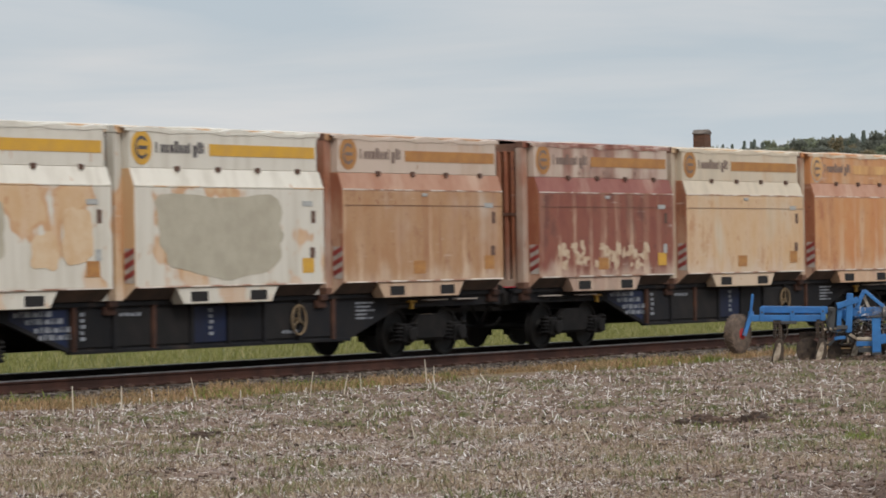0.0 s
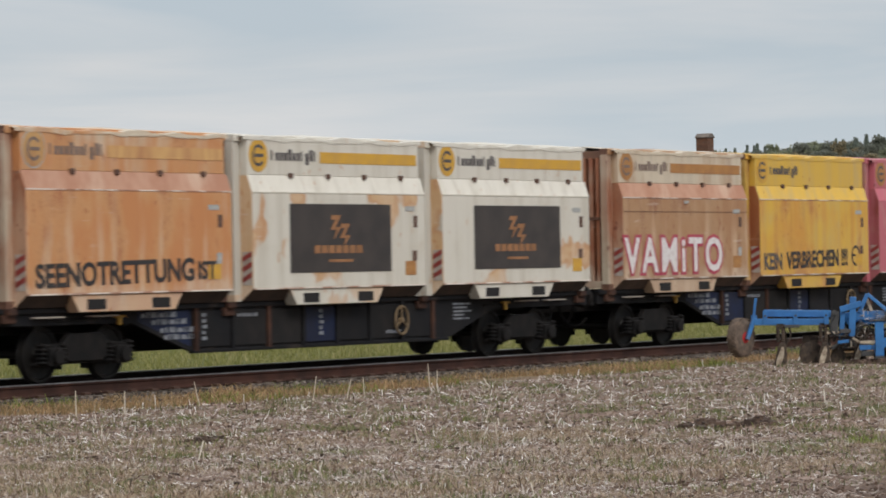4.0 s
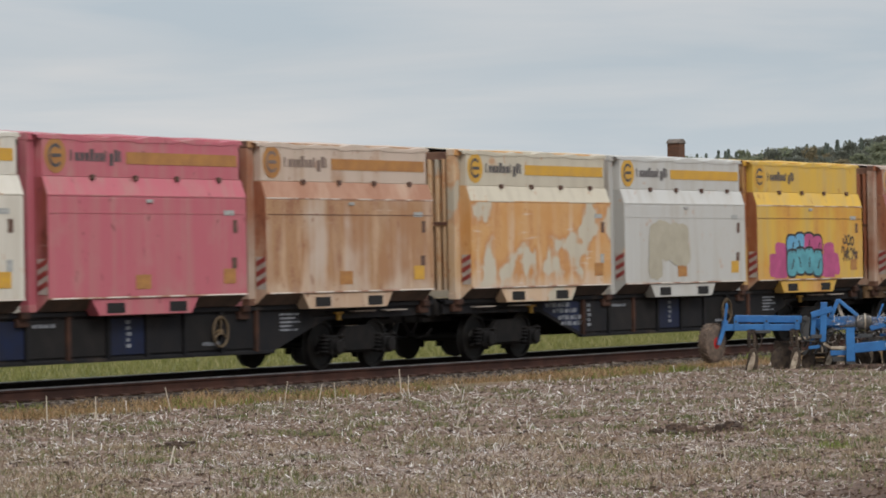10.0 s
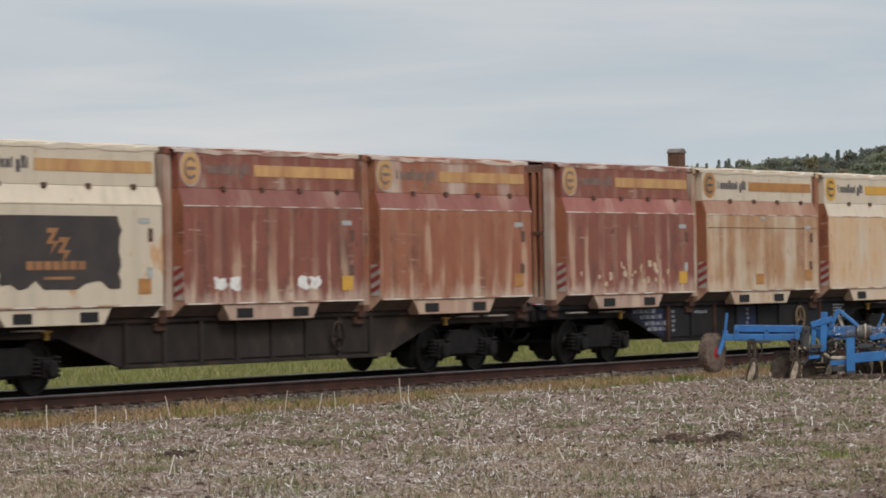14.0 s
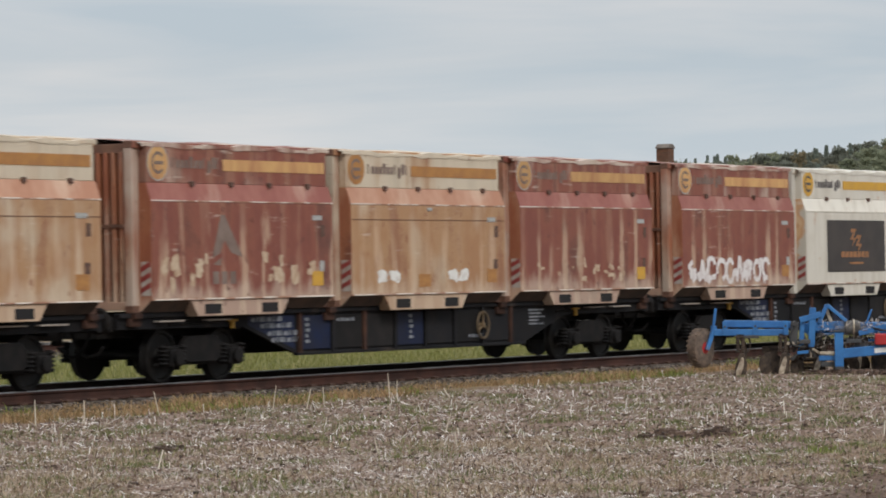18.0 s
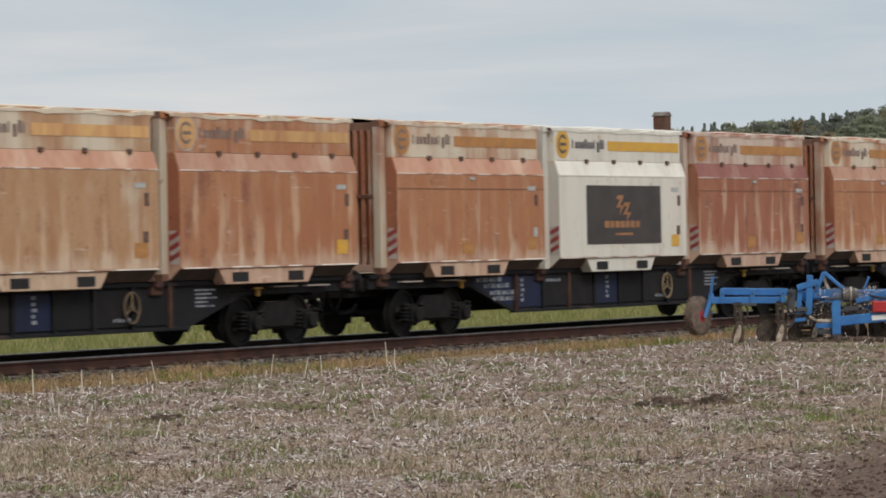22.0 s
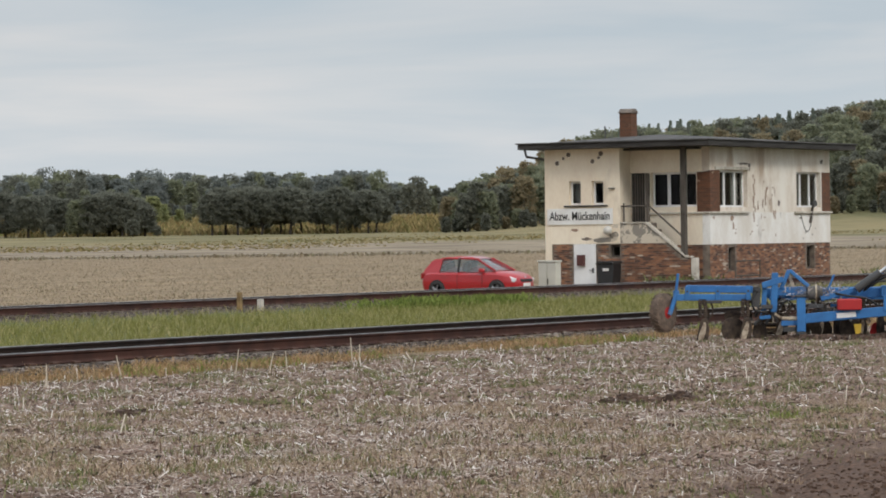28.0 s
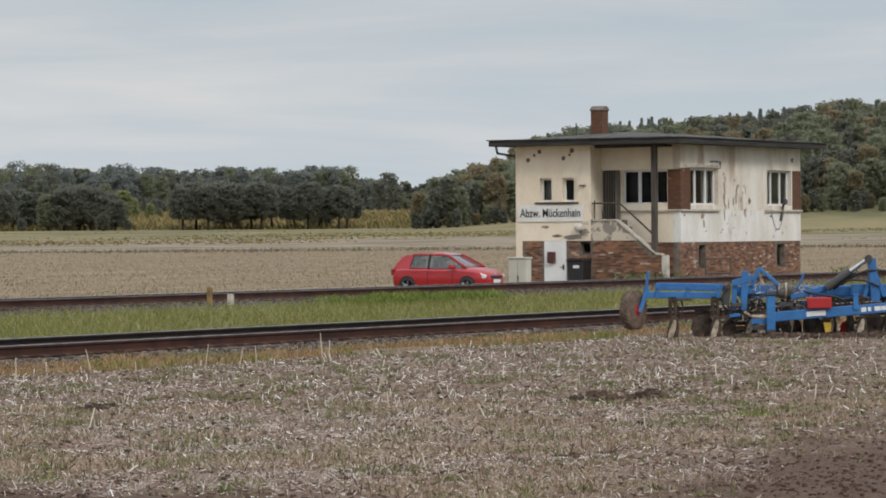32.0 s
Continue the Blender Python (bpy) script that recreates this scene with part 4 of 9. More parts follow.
def sticks(rng, spots, length, width, upright):
    """Thin three-sided straws; upright 0 lies flat, 1 stands."""
    n = len(spots)
    ln = length[0] + (length[1] - length[0]) * rng.random(n) ** 2
    az = rng.random(n) * 6.283
    el = np.where(rng.random(n) < upright, 1.0 + 0.5 * rng.random(n), 0.02 + 0.6 * rng.random(n) ** 2.5)
    d = np.stack([np.cos(az) * np.cos(el), np.sin(az) * np.cos(el), np.sin(el)], 1)
    side = np.stack([-np.sin(az), np.cos(az), np.zeros(n)], 1)
    up = np.cross(d, side)
    w = width * (0.6 + 0.9 * rng.random(n))[:, None] / 2
    p = np.asarray(spots)
    v = np.empty((n, 6, 3))
    for i in range(3):
        c, s = math.cos(2.094 * i), math.sin(2.094 * i)
        v[:, i] = p + w * (c * side + s * up)
        v[:, i + 3] = p + d * ln[:, None] + w * (c * side + s * up)
    faces = []
    for i in range(n):
        o = 6 * i
        faces += [(o, o + 1, o + 4, o + 3), (o + 1, o + 2, o + 5, o + 4), (o + 2, o, o + 3, o + 5)]
    return v.reshape(-1, 3), faces


def lumps(rng, spots, size, flat=0.7):
    """Small eight-cornered stones or clods."""
    n = len(spots)
    base = np.array([(x, y, z) for x in (-1, 1) for y in (-1, 1) for z in (-1, 1)], float)
    s = (size[0] + (size[1] - size[0]) * rng.random(n) ** 3)[:, None, None] / 2
    v = base[None] * s * (0.55 + 0.6 * rng.random((n, 8, 3)))
    v[:, :, 2] *= flat
    a = rng.random(n) * 6.283
    c, q = np.cos(a)[:, None], np.sin(a)[:, None]
    v = np.stack([c * v[:, :, 0] - q * v[:, :, 1], q * v[:, :, 0] + c * v[:, :, 1], v[:, :, 2]], 2) + np.asarray(spots)[:, None]
    faces = []
    for i in range(n):
        o = 8 * i
        faces += [(o, o + 1, o + 3, o + 2), (o + 4, o + 6, o + 7, o + 5), (o, o + 4, o + 5, o + 1), (o + 2, o + 3, o + 7, o + 6), (o, o + 2, o + 6, o + 4), (o + 1, o + 5, o + 7, o + 3)]
    return v.reshape(-1, 3), faces


def wedge(rng, n, r0, r1, a0, a1, keep, power=1.0):
    """Spots on the ground between two distances and two bearings, where keep(x, y) holds."""
    out = []
    while len(out) < n:
        r, a = r0 + (r1 - r0) * rng.random() ** power, radians(a0 + (a1 - a0) * rng.random())
        x, y = r * math.cos(a), r * math.sin(a)
        if keep(x, y):
            out.append((x, y, ground_z(x, y)))
    return out


def band(rng, n, x0, x1, y0, y1, keep=None):
    out = []
    while len(out) < n:
        x, y = x0 + (x1 - x0) * rng.random(), y0 + (y1 - y0) * rng.random()
        if keep is None or keep(x, y):
            out.append((x, y, ground_z(x, y)))
    return out


def stubbly(x, y):
    if any(abs(x - hx) < 0.42 and abs(y - hy) < 0.30 for hx, hy in HOLLOWS):
        return False
    return y < 32.3 + 0.8 * fbm(x, y, 0.5) and soil_edge(x, y) > random.uniform(-0.9, 0.8)


def patchy(x, y):
    return stubbly(x, y) and fbm(x, y, 0.7, 6.0) + 0.55 * fbm(x, y, 2.3, 1.0) > random.uniform(-0.55, 0.35)


def strewn(x, y):
    """Straw lies thinner towards the worked soil and close before the camera."""
    thin = 0.30 + 0.70 * lift(23.5, 29.0, math.degrees(math.atan2(y, x)))
    return patchy(x, y) and random.random() < thin * (0.55 + 0.45 * lift(27.0, 34.0, math.hypot(x, y)))


m_straw = island("pale_straw", [(0.0, (0.09, 0.062, 0.042)), (0.35, (0.17, 0.115, 0.08)), (0.58, (0.39, 0.32, 0.265)), (0.88, (0.64, 0.585, 0.53)), (1.0, (0.82, 0.79, 0.77))])
m_dull = island("weathered_litter", [(0.0, (0.040, 0.028, 0.020)), (0.35, (0.135, 0.075, 0.050)), (0.6, (0.20, 0.125, 0.085)), (0.9, (0.36, 0.27, 0.20)), (1.0, (0.12, 0.125, 0.05))])
m_stalk = island("bleached_stalk", [(0.0, (0.42, 0.35, 0.26)), (1.0, (0.72, 0.66, 0.56))])
m_clod = island("earth_clod", [(0.0, (0.04, 0.025, 0.018)), (1.0, (0.135, 0.086, 0.06))], 0.95)
m_crumb = island("soil_crumb", [(0.0, (0.060, 0.034, 0.022)), (1.0, (0.102, 0.060, 0.039))], 0.95)
m_mat = island("matted_straw", [(0.0, (0.25, 0.190, 0.155)), (0.5, (0.44, 0.360, 0.305)), (1.0, (0.66, 0.59, 0.53))])
m_weed = island("field_weed", [(0.0, (0.07, 0.082, 0.026)), (0.6, (0.14, 0.155, 0.052)), (1.0, (0.21, 0.225, 0.07))])
m_drygrass = island("dry_grass", [(0.0, (0.10, 0.09, 0.030)), (0.25, (0.21, 0.13, 0.052)), (0.55, (0.33, 0.205, 0.092)), (0.85, (0.45, 0.32, 0.18)), (1.0, (0.25, 0.10, 0.045))])
m_dullgrass = island("dull_stubble", [(0.0, (0.105, 0.076, 0.042)), (0.4, (0.17, 0.13, 0.078)), (0.8, (0.30, 0.245, 0.16)), (0.9, (0.42, 0.36, 0.26)), (1.0, (0.11, 0.12, 0.045))])
m_rank = island("rank_dry_grass", [(0.0, (0.13, 0.12, 0.05)), (0.4, (0.23, 0.175, 0.075)), (0.8, (0.34, 0.26, 0.125)), (1.0, (0.16, 0.17, 0.06))], 0.9, 0.3)
m_drypale = island("pale_dry_grass", [(0.0, (0.17, 0.115, 0.062)), (0.5, (0.34, 0.25, 0.165)), (0.9, (0.49, 0.39, 0.285)), (1.0, (0.22, 0.20, 0.10))])
m_fleck = island("bleached_husk", [(0.0, (0.52, 0.46, 0.40)), (0.5, (0.74, 0.69, 0.63)), (1.0, (0.90, 0.87, 0.83))])
m_lush = island("green_grass", [(0.0, (0.125, 0.130, 0.036)), (0.45, (0.225, 0.222, 0.066)), (0.8, (0.33, 0.30, 0.115)), (1.0, (0.50, 0.42, 0.23))], 0.8, 0.4)
m_leafy = island("green_herbs", [(0.0, (0.10, 0.135, 0.030)), (1.0, (0.26, 0.31, 0.08))], 0.8, 0.4)
m_stone = island("ballast_stone", [(0.0, (0.032, 0.025, 0.020)), (0.55, (0.10, 0.078, 0.064)), (1.0, (0.32, 0.27, 0.23))], 0.9)


def build_litter():
    rng = np.random.default_rng(4)
    v, f = sticks(rng, wedge(rng, 36000, 24, 78, 20.5, 41.5, strewn, 1.0), (0.015, 0.11), 0.0075, 0.04)
    cloud_mesh("straw_litter", v, f, m_straw, "pale straw pieces strewn over the stubble field", "straw")
    v, f = sticks(rng, wedge(rng, 52000, 24, 78, 20.5, 41.5, stubbly, 1.1), (0.02, 0.12), 0.0085, 0.10)
    cloud_mesh("weathered_litter", v, f, m_dull, "brown weathered crop litter on the field", "straw")
    v, f = sticks(rng, wedge(rng, 9500, 27, 78, 20.5, 41.5, strewn, 0.9), (0.015, 0.10), 0.0095, 0.08)
    cloud_mesh("bleached_husks", v, f, m_fleck, "bleached white husks strewn over the field", "straw")
    v, f = sticks(rng, wedge(rng, 1300, 42, 74, 20.5, 41.5, stubbly, 0.8), (0.04, 0.17), 0.013, 0.14)
    cloud_mesh("coarse_straw", v, f, m_fleck, "long bleached straw lying before the machine", "straw")
    v, f = sticks(rng, wedge(rng, 34000, 24, 42, 24.5, 40, lambda x, y: stubbly(x, y) and fbm(x, y, 0.45, 21.0) + 0.4 * fbm(x, y, 1.7, 9.0) > random.uniform(-0.45, 0.40), 1.2), (0.015, 0.09), 0.0065, 0.03)
    cloud_mesh("matted_straw", v, f, m_mat, "fine pinkish straw matted over the stubble", "straw")
    v, f = lumps(rng, wedge(rng, 9000, 24, 74, 20.5, 41.5, stubbly, 1.2), (0.015, 0.07))
    cloud_mesh("field_clods", v, f, m_clod, "dark earth clods among the stubble", "soil")
    v, f = lumps(rng, wedge(rng, 34000, 22, 52, 18.5, 43, lambda x, y: soil_edge(x, y) < random.uniform(-1.0, 0.6), 1.0), (0.006, 0.042), 0.75)
    cloud_mesh("bare_clods", v, f, m_crumb, "dark clods of freshly worked soil", "soil")
    spots = []
    for hx, hy in HOLLOWS:
        for _ in range(150):
            x, y = hx + rng.normal() * 0.16, hy + rng.normal() * 0.12
            spots.append((x, y, ground_z(x, y) + 0.02 * rng.random()))
    v, f = lumps(rng, spots, (0.03, 0.11), 0.9)
    cloud_mesh("dug_earth", v, f, m_clod, "small heaps of dark dug earth on the field", "soil")
    v, f = blades(rng, wedge(rng, 30000, 24, 44, 20.5, 39, lambda x, y: stubbly(x, y) and fbm(x, y, 0.55, 12.0) + 0.4 * fbm(x, y, 1.9, 3.0) > random.uniform(-0.15, 0.5)), (0.02, 0.085), 0.009, 1.3)
    cloud_mesh("dry_tufts", v, f, m_drypale, "pale dry grass tufts on the field", "grass")
    spots = [(36.6 + rng.normal() * 0.16, 16.9 + rng.normal() * 0.10, -0.36) for _ in range(110)]
    v, f = blades(rng, spots, (0.03, 0.11), 0.012, 0.9)
    cloud_mesh("green_tuft", v, f, m_leafy, "bright green weed tuft on the field", "weeds")
    v, f = sticks(rng, wedge(rng, 170, 26, 74, 20.5, 41.5, stubbly), (0.08, 0.24), 0.013, 0.6)
    cloud_mesh("stubble_stalks", v, f, m_stalk, "bleached stubble stalks that still stand", "straw")
    v, f = blades(rng, wedge(rng, 20000, 24, 76, 20.5, 41.5, lambda x, y: stubbly(x, y) and fbm(x, y, 0.8, 8.0) + 0.5 * fbm(x, y, 3.0, 2.0) > random.uniform(0.05, 0.6)), (0.03, 0.11), 0.010, 0.8)
    cloud_mesh("field_weeds", v, f, m_weed, "low green weeds between the stubble", "weeds")
    spots = []
    for x, y, z in wedge(rng, 260, 26, 70, 20.5, 41.5, lambda x, y: stubbly(x, y) and fbm(x, y, 0.5, 8.0) > -0.1):
        k = rng.uniform(0.05, 0.16)
        spots += [(x + rng.normal() * k, y + rng.normal() * k, z) for _ in range(int(60 * rng.random() + 12))]
    v, f = blades(rng, spots, (0.02, 0.08), 0.011, 1.0)
    cloud_mesh("weed_tufts", v, f, m_weed, "small green weed tufts scattered over the field", "weeds")
    # dry fringe along the near track, with green herbs in places
    def fringe(x, y):
        return y > 31.7 + 0.8 * fbm(x, y, 0.5, 3.0) + (0.9 if fbm(x, y, 0.35, 7.0) > 0.15 else 0.0) and y < 33.75 + 0.9 * fbm(x, y, 0.8, 9.0) and fbm(x, y, 1.1, 2.0) + 0.6 * fbm(x, y, 3.7, 4.0) > random.uniform(-0.6, 0.3)
    v, f = blades(rng, band(rng, 30000, 34, 84, 31.0, 34.6, fringe), (0.03, 0.17), 0.012, 0.9)
    cloud_mesh("dry_fringe", v, f, m_drygrass, "dry golden grass along the ballast", "grass")
    v, f = blades(rng, band(rng, 3200, 36, 84, 31.6, 34.4, lambda x, y: fbm(x, y, 0.45, 5.0) > 0.22), (0.05, 0.19), 0.016, 0.8)
    cloud_mesh("green_fringe", v, f, m_leafy, "green herbs in the dry fringe of the track", "weeds")
    # ballast
    v, f = lumps(rng, band(rng, 17000, 38, 86, 33.3, 38.6, None) + band(rng, 7000, 38, 86, 33.2, 35.4, None), (0.025, 0.08), 0.9)
    cloud_mesh("near_ballast", v, f, m_stone, "grey ballast stones round the near sleepers", "ballast")
    v, f = lumps(rng, band(rng, 9000, 72, 150, 57.2, 62, None), (0.03, 0.08), 0.8)
    cloud_mesh("far_ballast", v, f, m_stone, "grey ballast stones of the second track", "ballast")
    # lush strip between the tracks
    v, f = blades(rng, band(rng, 64000, 46, 142, 38.9, 57.2, lambda x, y: 0.40 * x < y < 0.80 * x), (0.08, 0.32), 0.016, 0.9)
    cloud_mesh("grass_strip", v, f, m_lush, "tall green grass between the two tracks", "grass")
    spots = []
    for _ in range(30):
        cx, cy = 90.5 + 9.5 * rng.random() ** 0.8, 55.0 + 1.6 * rng.random()
        spots += [(cx + rng.normal() * 0.35, cy + rng.normal() * 0.3, ground_z(cx, cy) + 0.30 * rng.random()) for _ in range(110)]
    v, f = blades(rng, spots, (0.06, 0.18), 0.05, 1.2)
    cloud_mesh("green_bushes", v, f, m_leafy, "leafy green weeds before the second track", "weeds")
    spots = []
    for cx, cy, n in ((133.2, 64.6, 160), (132.6, 65.6, 220), (132.2, 66.6, 120), (138.0, 63.2, 60), (147.5, 63.4, 120)):
        spots += [(cx + rng.normal() * 0.35, cy + rng.normal() * 0.3, ground_z(cx, cy) + 0.45 * rng.random()) for _ in range(n)]
    v, f = blades(rng, spots, (0.10, 0.30), 0.06, 1.1)
    cloud_mesh("wall_weeds", v, f, m_weed, "leafy weeds against the brick plinth", "weeds")
    # verge beyond the second track and far stubble
    v, f = blades(rng, band(rng, 9000, 76, 160, 61.8, 64.5, lambda x, y: y < 63.5 or x < 112), (0.05, 0.20), 0.02, 0.5)
    cloud_mesh("far_verge", v, f, m_drygrass, "dry grass beyond the second track", "grass")
    v, f = blades(rng, wedge(rng, 60000, 112, 330, 21.5, 39, lambda x, y: y > 64.5 and math.sin(y * 2.1 + 0.4 * fbm(x, y, 0.2)) + 1.2 * fbm(x, y, 0.35, 4.0) > random.uniform(-1.3, 0.9), 1.3), (0.04, 0.12), 0.028, 0.9)
    cloud_mesh("far_stubble", v, f, m_dullgrass, "dry stubble of the far field", "straw")
    # rough balk between the fields, and rank dry grass below the far trees
    v, f = blades(rng, wedge(rng, 3200, 320, 338, 21.5, 39, lambda x, y: fbm(x, y, 0.06, 3.0) > random.uniform(-0.5, 0.5)), (0.12, 0.36), 0.12, 0.9)
    cloud_mesh("field_balk", v, f, m_dullgrass, "rough tufts along the balk between two fields", "grass")
    v, f = blades(rng, wedge(rng, 16000, 642, 860, 29.5, 39, lambda x, y: fbm(x, y, 0.03, 5.0) + 0.5 * fbm(x, y, 0.11, 2.0) > random.uniform(-0.5, 0.4)), (0.5, 1.7), 0.50, 0.7)
    cloud_mesh("rank_grass", v, f, m_rank, "tall tan grass on the fallow below the trees", "grass")
    v, f = blades(rng, wedge(rng, 5000, 400, 600, 21.5, 39, lambda x, y: fbm(x, y, 0.012, 7.0) + 0.4 * fbm(x, y, 0.06, 1.0) > random.uniform(-0.3, 0.5), 1.2), (0.05, 0.20), 0.40, 1.2)
    cloud_mesh("far_tufts", v, f, m_rank, "scattered tufts on the far fields", "grass")


build_litter()

# a few tall bleached stalks that stand by themselves
STALKS = [(50.94, 31.45, 0.42), (51.0, 31.35, 0.30), (46.06, 30.58, 0.40), (46.6, 30.3, 0.30), (39.9, 23.8, 0.26), (40.7, 31.1, 0.38), (41.2, 30.6, 0.33), (43.9, 31.2, 0.36), (48.2, 31.0, 0.30), (36.5, 21.6, 0.20), (35.2, 21.9, 0.18)]
for sx_, sy_, hh in STALKS:
    bm = bmesh.new()
    top = Vector((sx_ + random.uniform(-0.06, 0.06), sy_ + random.uniform(-0.10, 0.10), ground_z(sx_, sy_) + hh))
    rod(bm, (sx_, sy_, ground_z(sx_, sy_) - 0.02), top, 0.011, 0.007, 6)
    tagged(part("stalk", bm, m_stalk), "tall bleached stalk standing in the field", "stalk", group="tall stalks in the field")
# ---- red hatchback ----
m_carred = material("red_car_paint", (0.40, 0.012, 0.018), (0.36, 0.010, 0.015), rough=0.28, scale=0.8, bump=0.0, coat=0.6)
m_tyre = material("black_tyre", (0.02, 0.02, 0.02), (0.035, 0.033, 0.03), rough=0.85, scale=8)
m_alloy = material("silver_alloy", (0.45, 0.45, 0.46), rough=0.35, metal=0.8, bump=0.0)
m_trim = material("black_trim", (0.015, 0.015, 0.016), rough=0.5, bump=0.0)
m_lens = material("clear_headlight", (0.75, 0.77, 0.78), rough=0.12, bump=0.0)
m_tail = material("red_tail_light", (0.30, 0.01, 0.01), rough=0.2, bump=0.0)


def car_glass():
    m = bpy.data.materials.new("tinted_car_glass")
    m.use_nodes = True
    bs = m.node_tree.nodes["Principled BSDF"]
    bs.inputs["Base Color"].default_value = (0.42, 0.46, 0.46, 1)
    bs.inputs["Roughness"].default_value, bs.inputs["Transmission Weight"].default_value = 0.03, 0.8
    return m


m_carglass = car_glass()


def build_car(m):
    """Nose towards +x, 4.0 m long."""
    root = thing("hatchback_car", "parked glossy red five-door hatchback beside the track", "car", m)
    # stations: x, half width, sill z, shoulder z, deck z
    st = [(-1.98, 0.70, 0.42, 0.82, 0.90), (-1.90, 0.78, 0.34, 0.90, 0.96), (-1.45, 0.85, 0.22, 0.93, 1.00), (-0.6, 0.865, 0.20, 0.92, 0.97), (0.3, 0.865, 0.20, 0.90, 0.95), (0.95, 0.86, 0.20, 0.90, 1.00),
          (1.45, 0.84, 0.22, 0.86, 0.945), (1.78, 0.77, 0.26, 0.77, 0.86), (1.93, 0.66, 0.30, 0.68, 0.77), (1.99, 0.52, 0.36, 0.60, 0.68)]
    bm = bmesh.new()
    rings = []
    for x, w, zs, zb, zd in st:
        half = [(w * 0.92, zs), (w * 0.99, zs + 0.12), (w, (zs + zb) / 2 + 0.05), (w * 0.985, zb - 0.05), (w * 0.93, zb), (w * 0.72, zd - 0.015), (w * 0.3, zd)]
        rings.append([bm.verts.new((x, -y, z)) for y, z in half] + [bm.verts.new((x, y, z)) for y, z in reversed(half)])
    n = len(rings[0])
    for a, b in zip(rings, rings[1:]):
        for i in range(n):
            bm.faces.new((a[i], a[(i + 1) % n], b[(i + 1) % n], b[i]))
    bm.faces.new(rings[0][::-1])
    bm.faces.new(rings[-1])
    bmesh.ops.recalc_face_normals(bm, faces=bm.faces[:])
    part("body", bm, m_carred, root, smooth=True)
    # cabin: glass shell with painted pillars and roof
    cab = [(-1.82, 0.66, 0.62, 0.96, 1.02), (-1.46, 0.74, 0.575, 0.96, 1.385), (-1.05, 0.76, 0.58, 0.95, 1.445), (-0.45, 0.77, 0.585, 0.94, 1.480), (0.02, 0.77, 0.575, 0.93, 1.455), (0.30, 0.765, 0.56, 0.93, 1.385), (1.12, 0.74, 0.68, 0.94, 1.00)]
    bm = bmesh.new()
    rings = []
    for x, w0, w1, z0, z1 in cab:
        rings.append([bm.verts.new(p) for p in ((x, -w0, z0), (x, -w1, z1 - 0.04), (x, -w1 * 0.85, z1), (x, w1 * 0.85, z1), (x, w1, z1 - 0.04), (x, w0, z0))])
    for a, b in zip(rings, rings[1:]):
        for i in range(5):
            bm.faces.new((a[i], a[i + 1], b[i + 1], b[i]))
    bmesh.ops.recalc_face_normals(bm, faces=bm.faces[:])
    part("cabin", bm, m_carglass, root, "tinted windows", True)
    bm = bmesh.new()
    rings = []
    for x, w0, w1, z0, z1 in [(-1.60, 0.7, 0.56, 0.96, 1.345)] + cab[1:6]:
        rings.append([bm.verts.new(p) for p in ((x, -w1 - 0.012, z1 - 0.06), (x, -w1 * 0.86, z1 + 0.012), (x, 0, z1 + 0.02), (x, w1 * 0.86, z1 + 0.012), (x, w1 + 0.012, z1 - 0.06))])
    for a, b in zip(rings, rings[1:]):
        for i in range(4):
            bm.faces.new((a[i], a[i + 1], b[i + 1], b[i]))
    part("roof", bm, m_carred, root, smooth=True)
    for s in (-1, 1):
        for p, q, w, mt in (((1.12, 0.745, 0.97), (0.29, 0.575, 1.395), 0.07, m_carred), ((-0.42, 0.785, 0.94), (-0.42, 0.60, 1.44), 0.10, m_trim)):
            bm = bmesh.new()
            beam(bm, (p[0], s * p[1], p[2]), (q[0], s * q[1], q[2]), 0.035, w, 0.006)
            part("pillar", bm, mt, root)
        bm = bmesh.new()      # painted panel behind the rear side window
        outer = [(-1.22, 0.80, 0.90), (-1.955, 0.72, 0.90), (-1.82, 0.68, 1.08), (-1.60, 0.615, 1.33), (-1.44, 0.605, 1.40), (-1.02, 0.60, 1.435), (-1.14, 0.63, 1.385)]
        ov, iv = [bm.verts.new((x, s * (y + 0.012), z)) for x, y, z in outer], [bm.verts.new((x, s * (y - 0.05), z)) for x, y, z in outer]
        bm.faces.new(ov)
        bm.faces.new(iv[::-1])
        for i in range(len(ov)):
            j = (i + 1) % len(ov)
            bm.faces.new((ov[i], iv[i], iv[j], ov[j]))
        bmesh.ops.recalc_face_normals(bm, faces=bm.faces[:])
        part("quarter_panel", bm, m_carred, root)
        bm = bmesh.new()      # window rail along the roof
        beam(bm, (-1.15, s * 0.605, 1.43), (0.36, s * 0.585, 1.395), 0.03, 0.05, 0.006)
        part("roof_rail", bm, m_carred, root)
        bm = bmesh.new()
        box(bm, 0.52, 0.72, s * 0.88 - 0.10, s * 0.88 + 0.10, 0.93, 1.07, 0.04)
        part("wing_mirror", bm, m_carred, root, smooth=True)
        for x in (-1.28, 1.22):
            bm = bmesh.new()
            spin(bm, [(-0.06, 0.345), (0.06, 0.345)], (x, s * 0.80, 0.34), "y", 26)
            part("wheel_arch", bm, m_trim, root)
            bm = bmesh.new()
            spin(bm, [(-0.09, 0.22), (-0.095, 0.28), (-0.07, 0.315), (0.07, 0.315), (0.095, 0.28), (0.09, 0.22)], (x, s * 0.79, 0.315), "y", 28)
            wh = part("wheel", bm, m_tyre, root, smooth=True)
            bm = bmesh.new()
            spin(bm, [(-0.08, 0.215), (0.08, 0.215)], (x, s * 0.80, 0.315), "y", 20)
            part("rim", bm, m_alloy, wh)
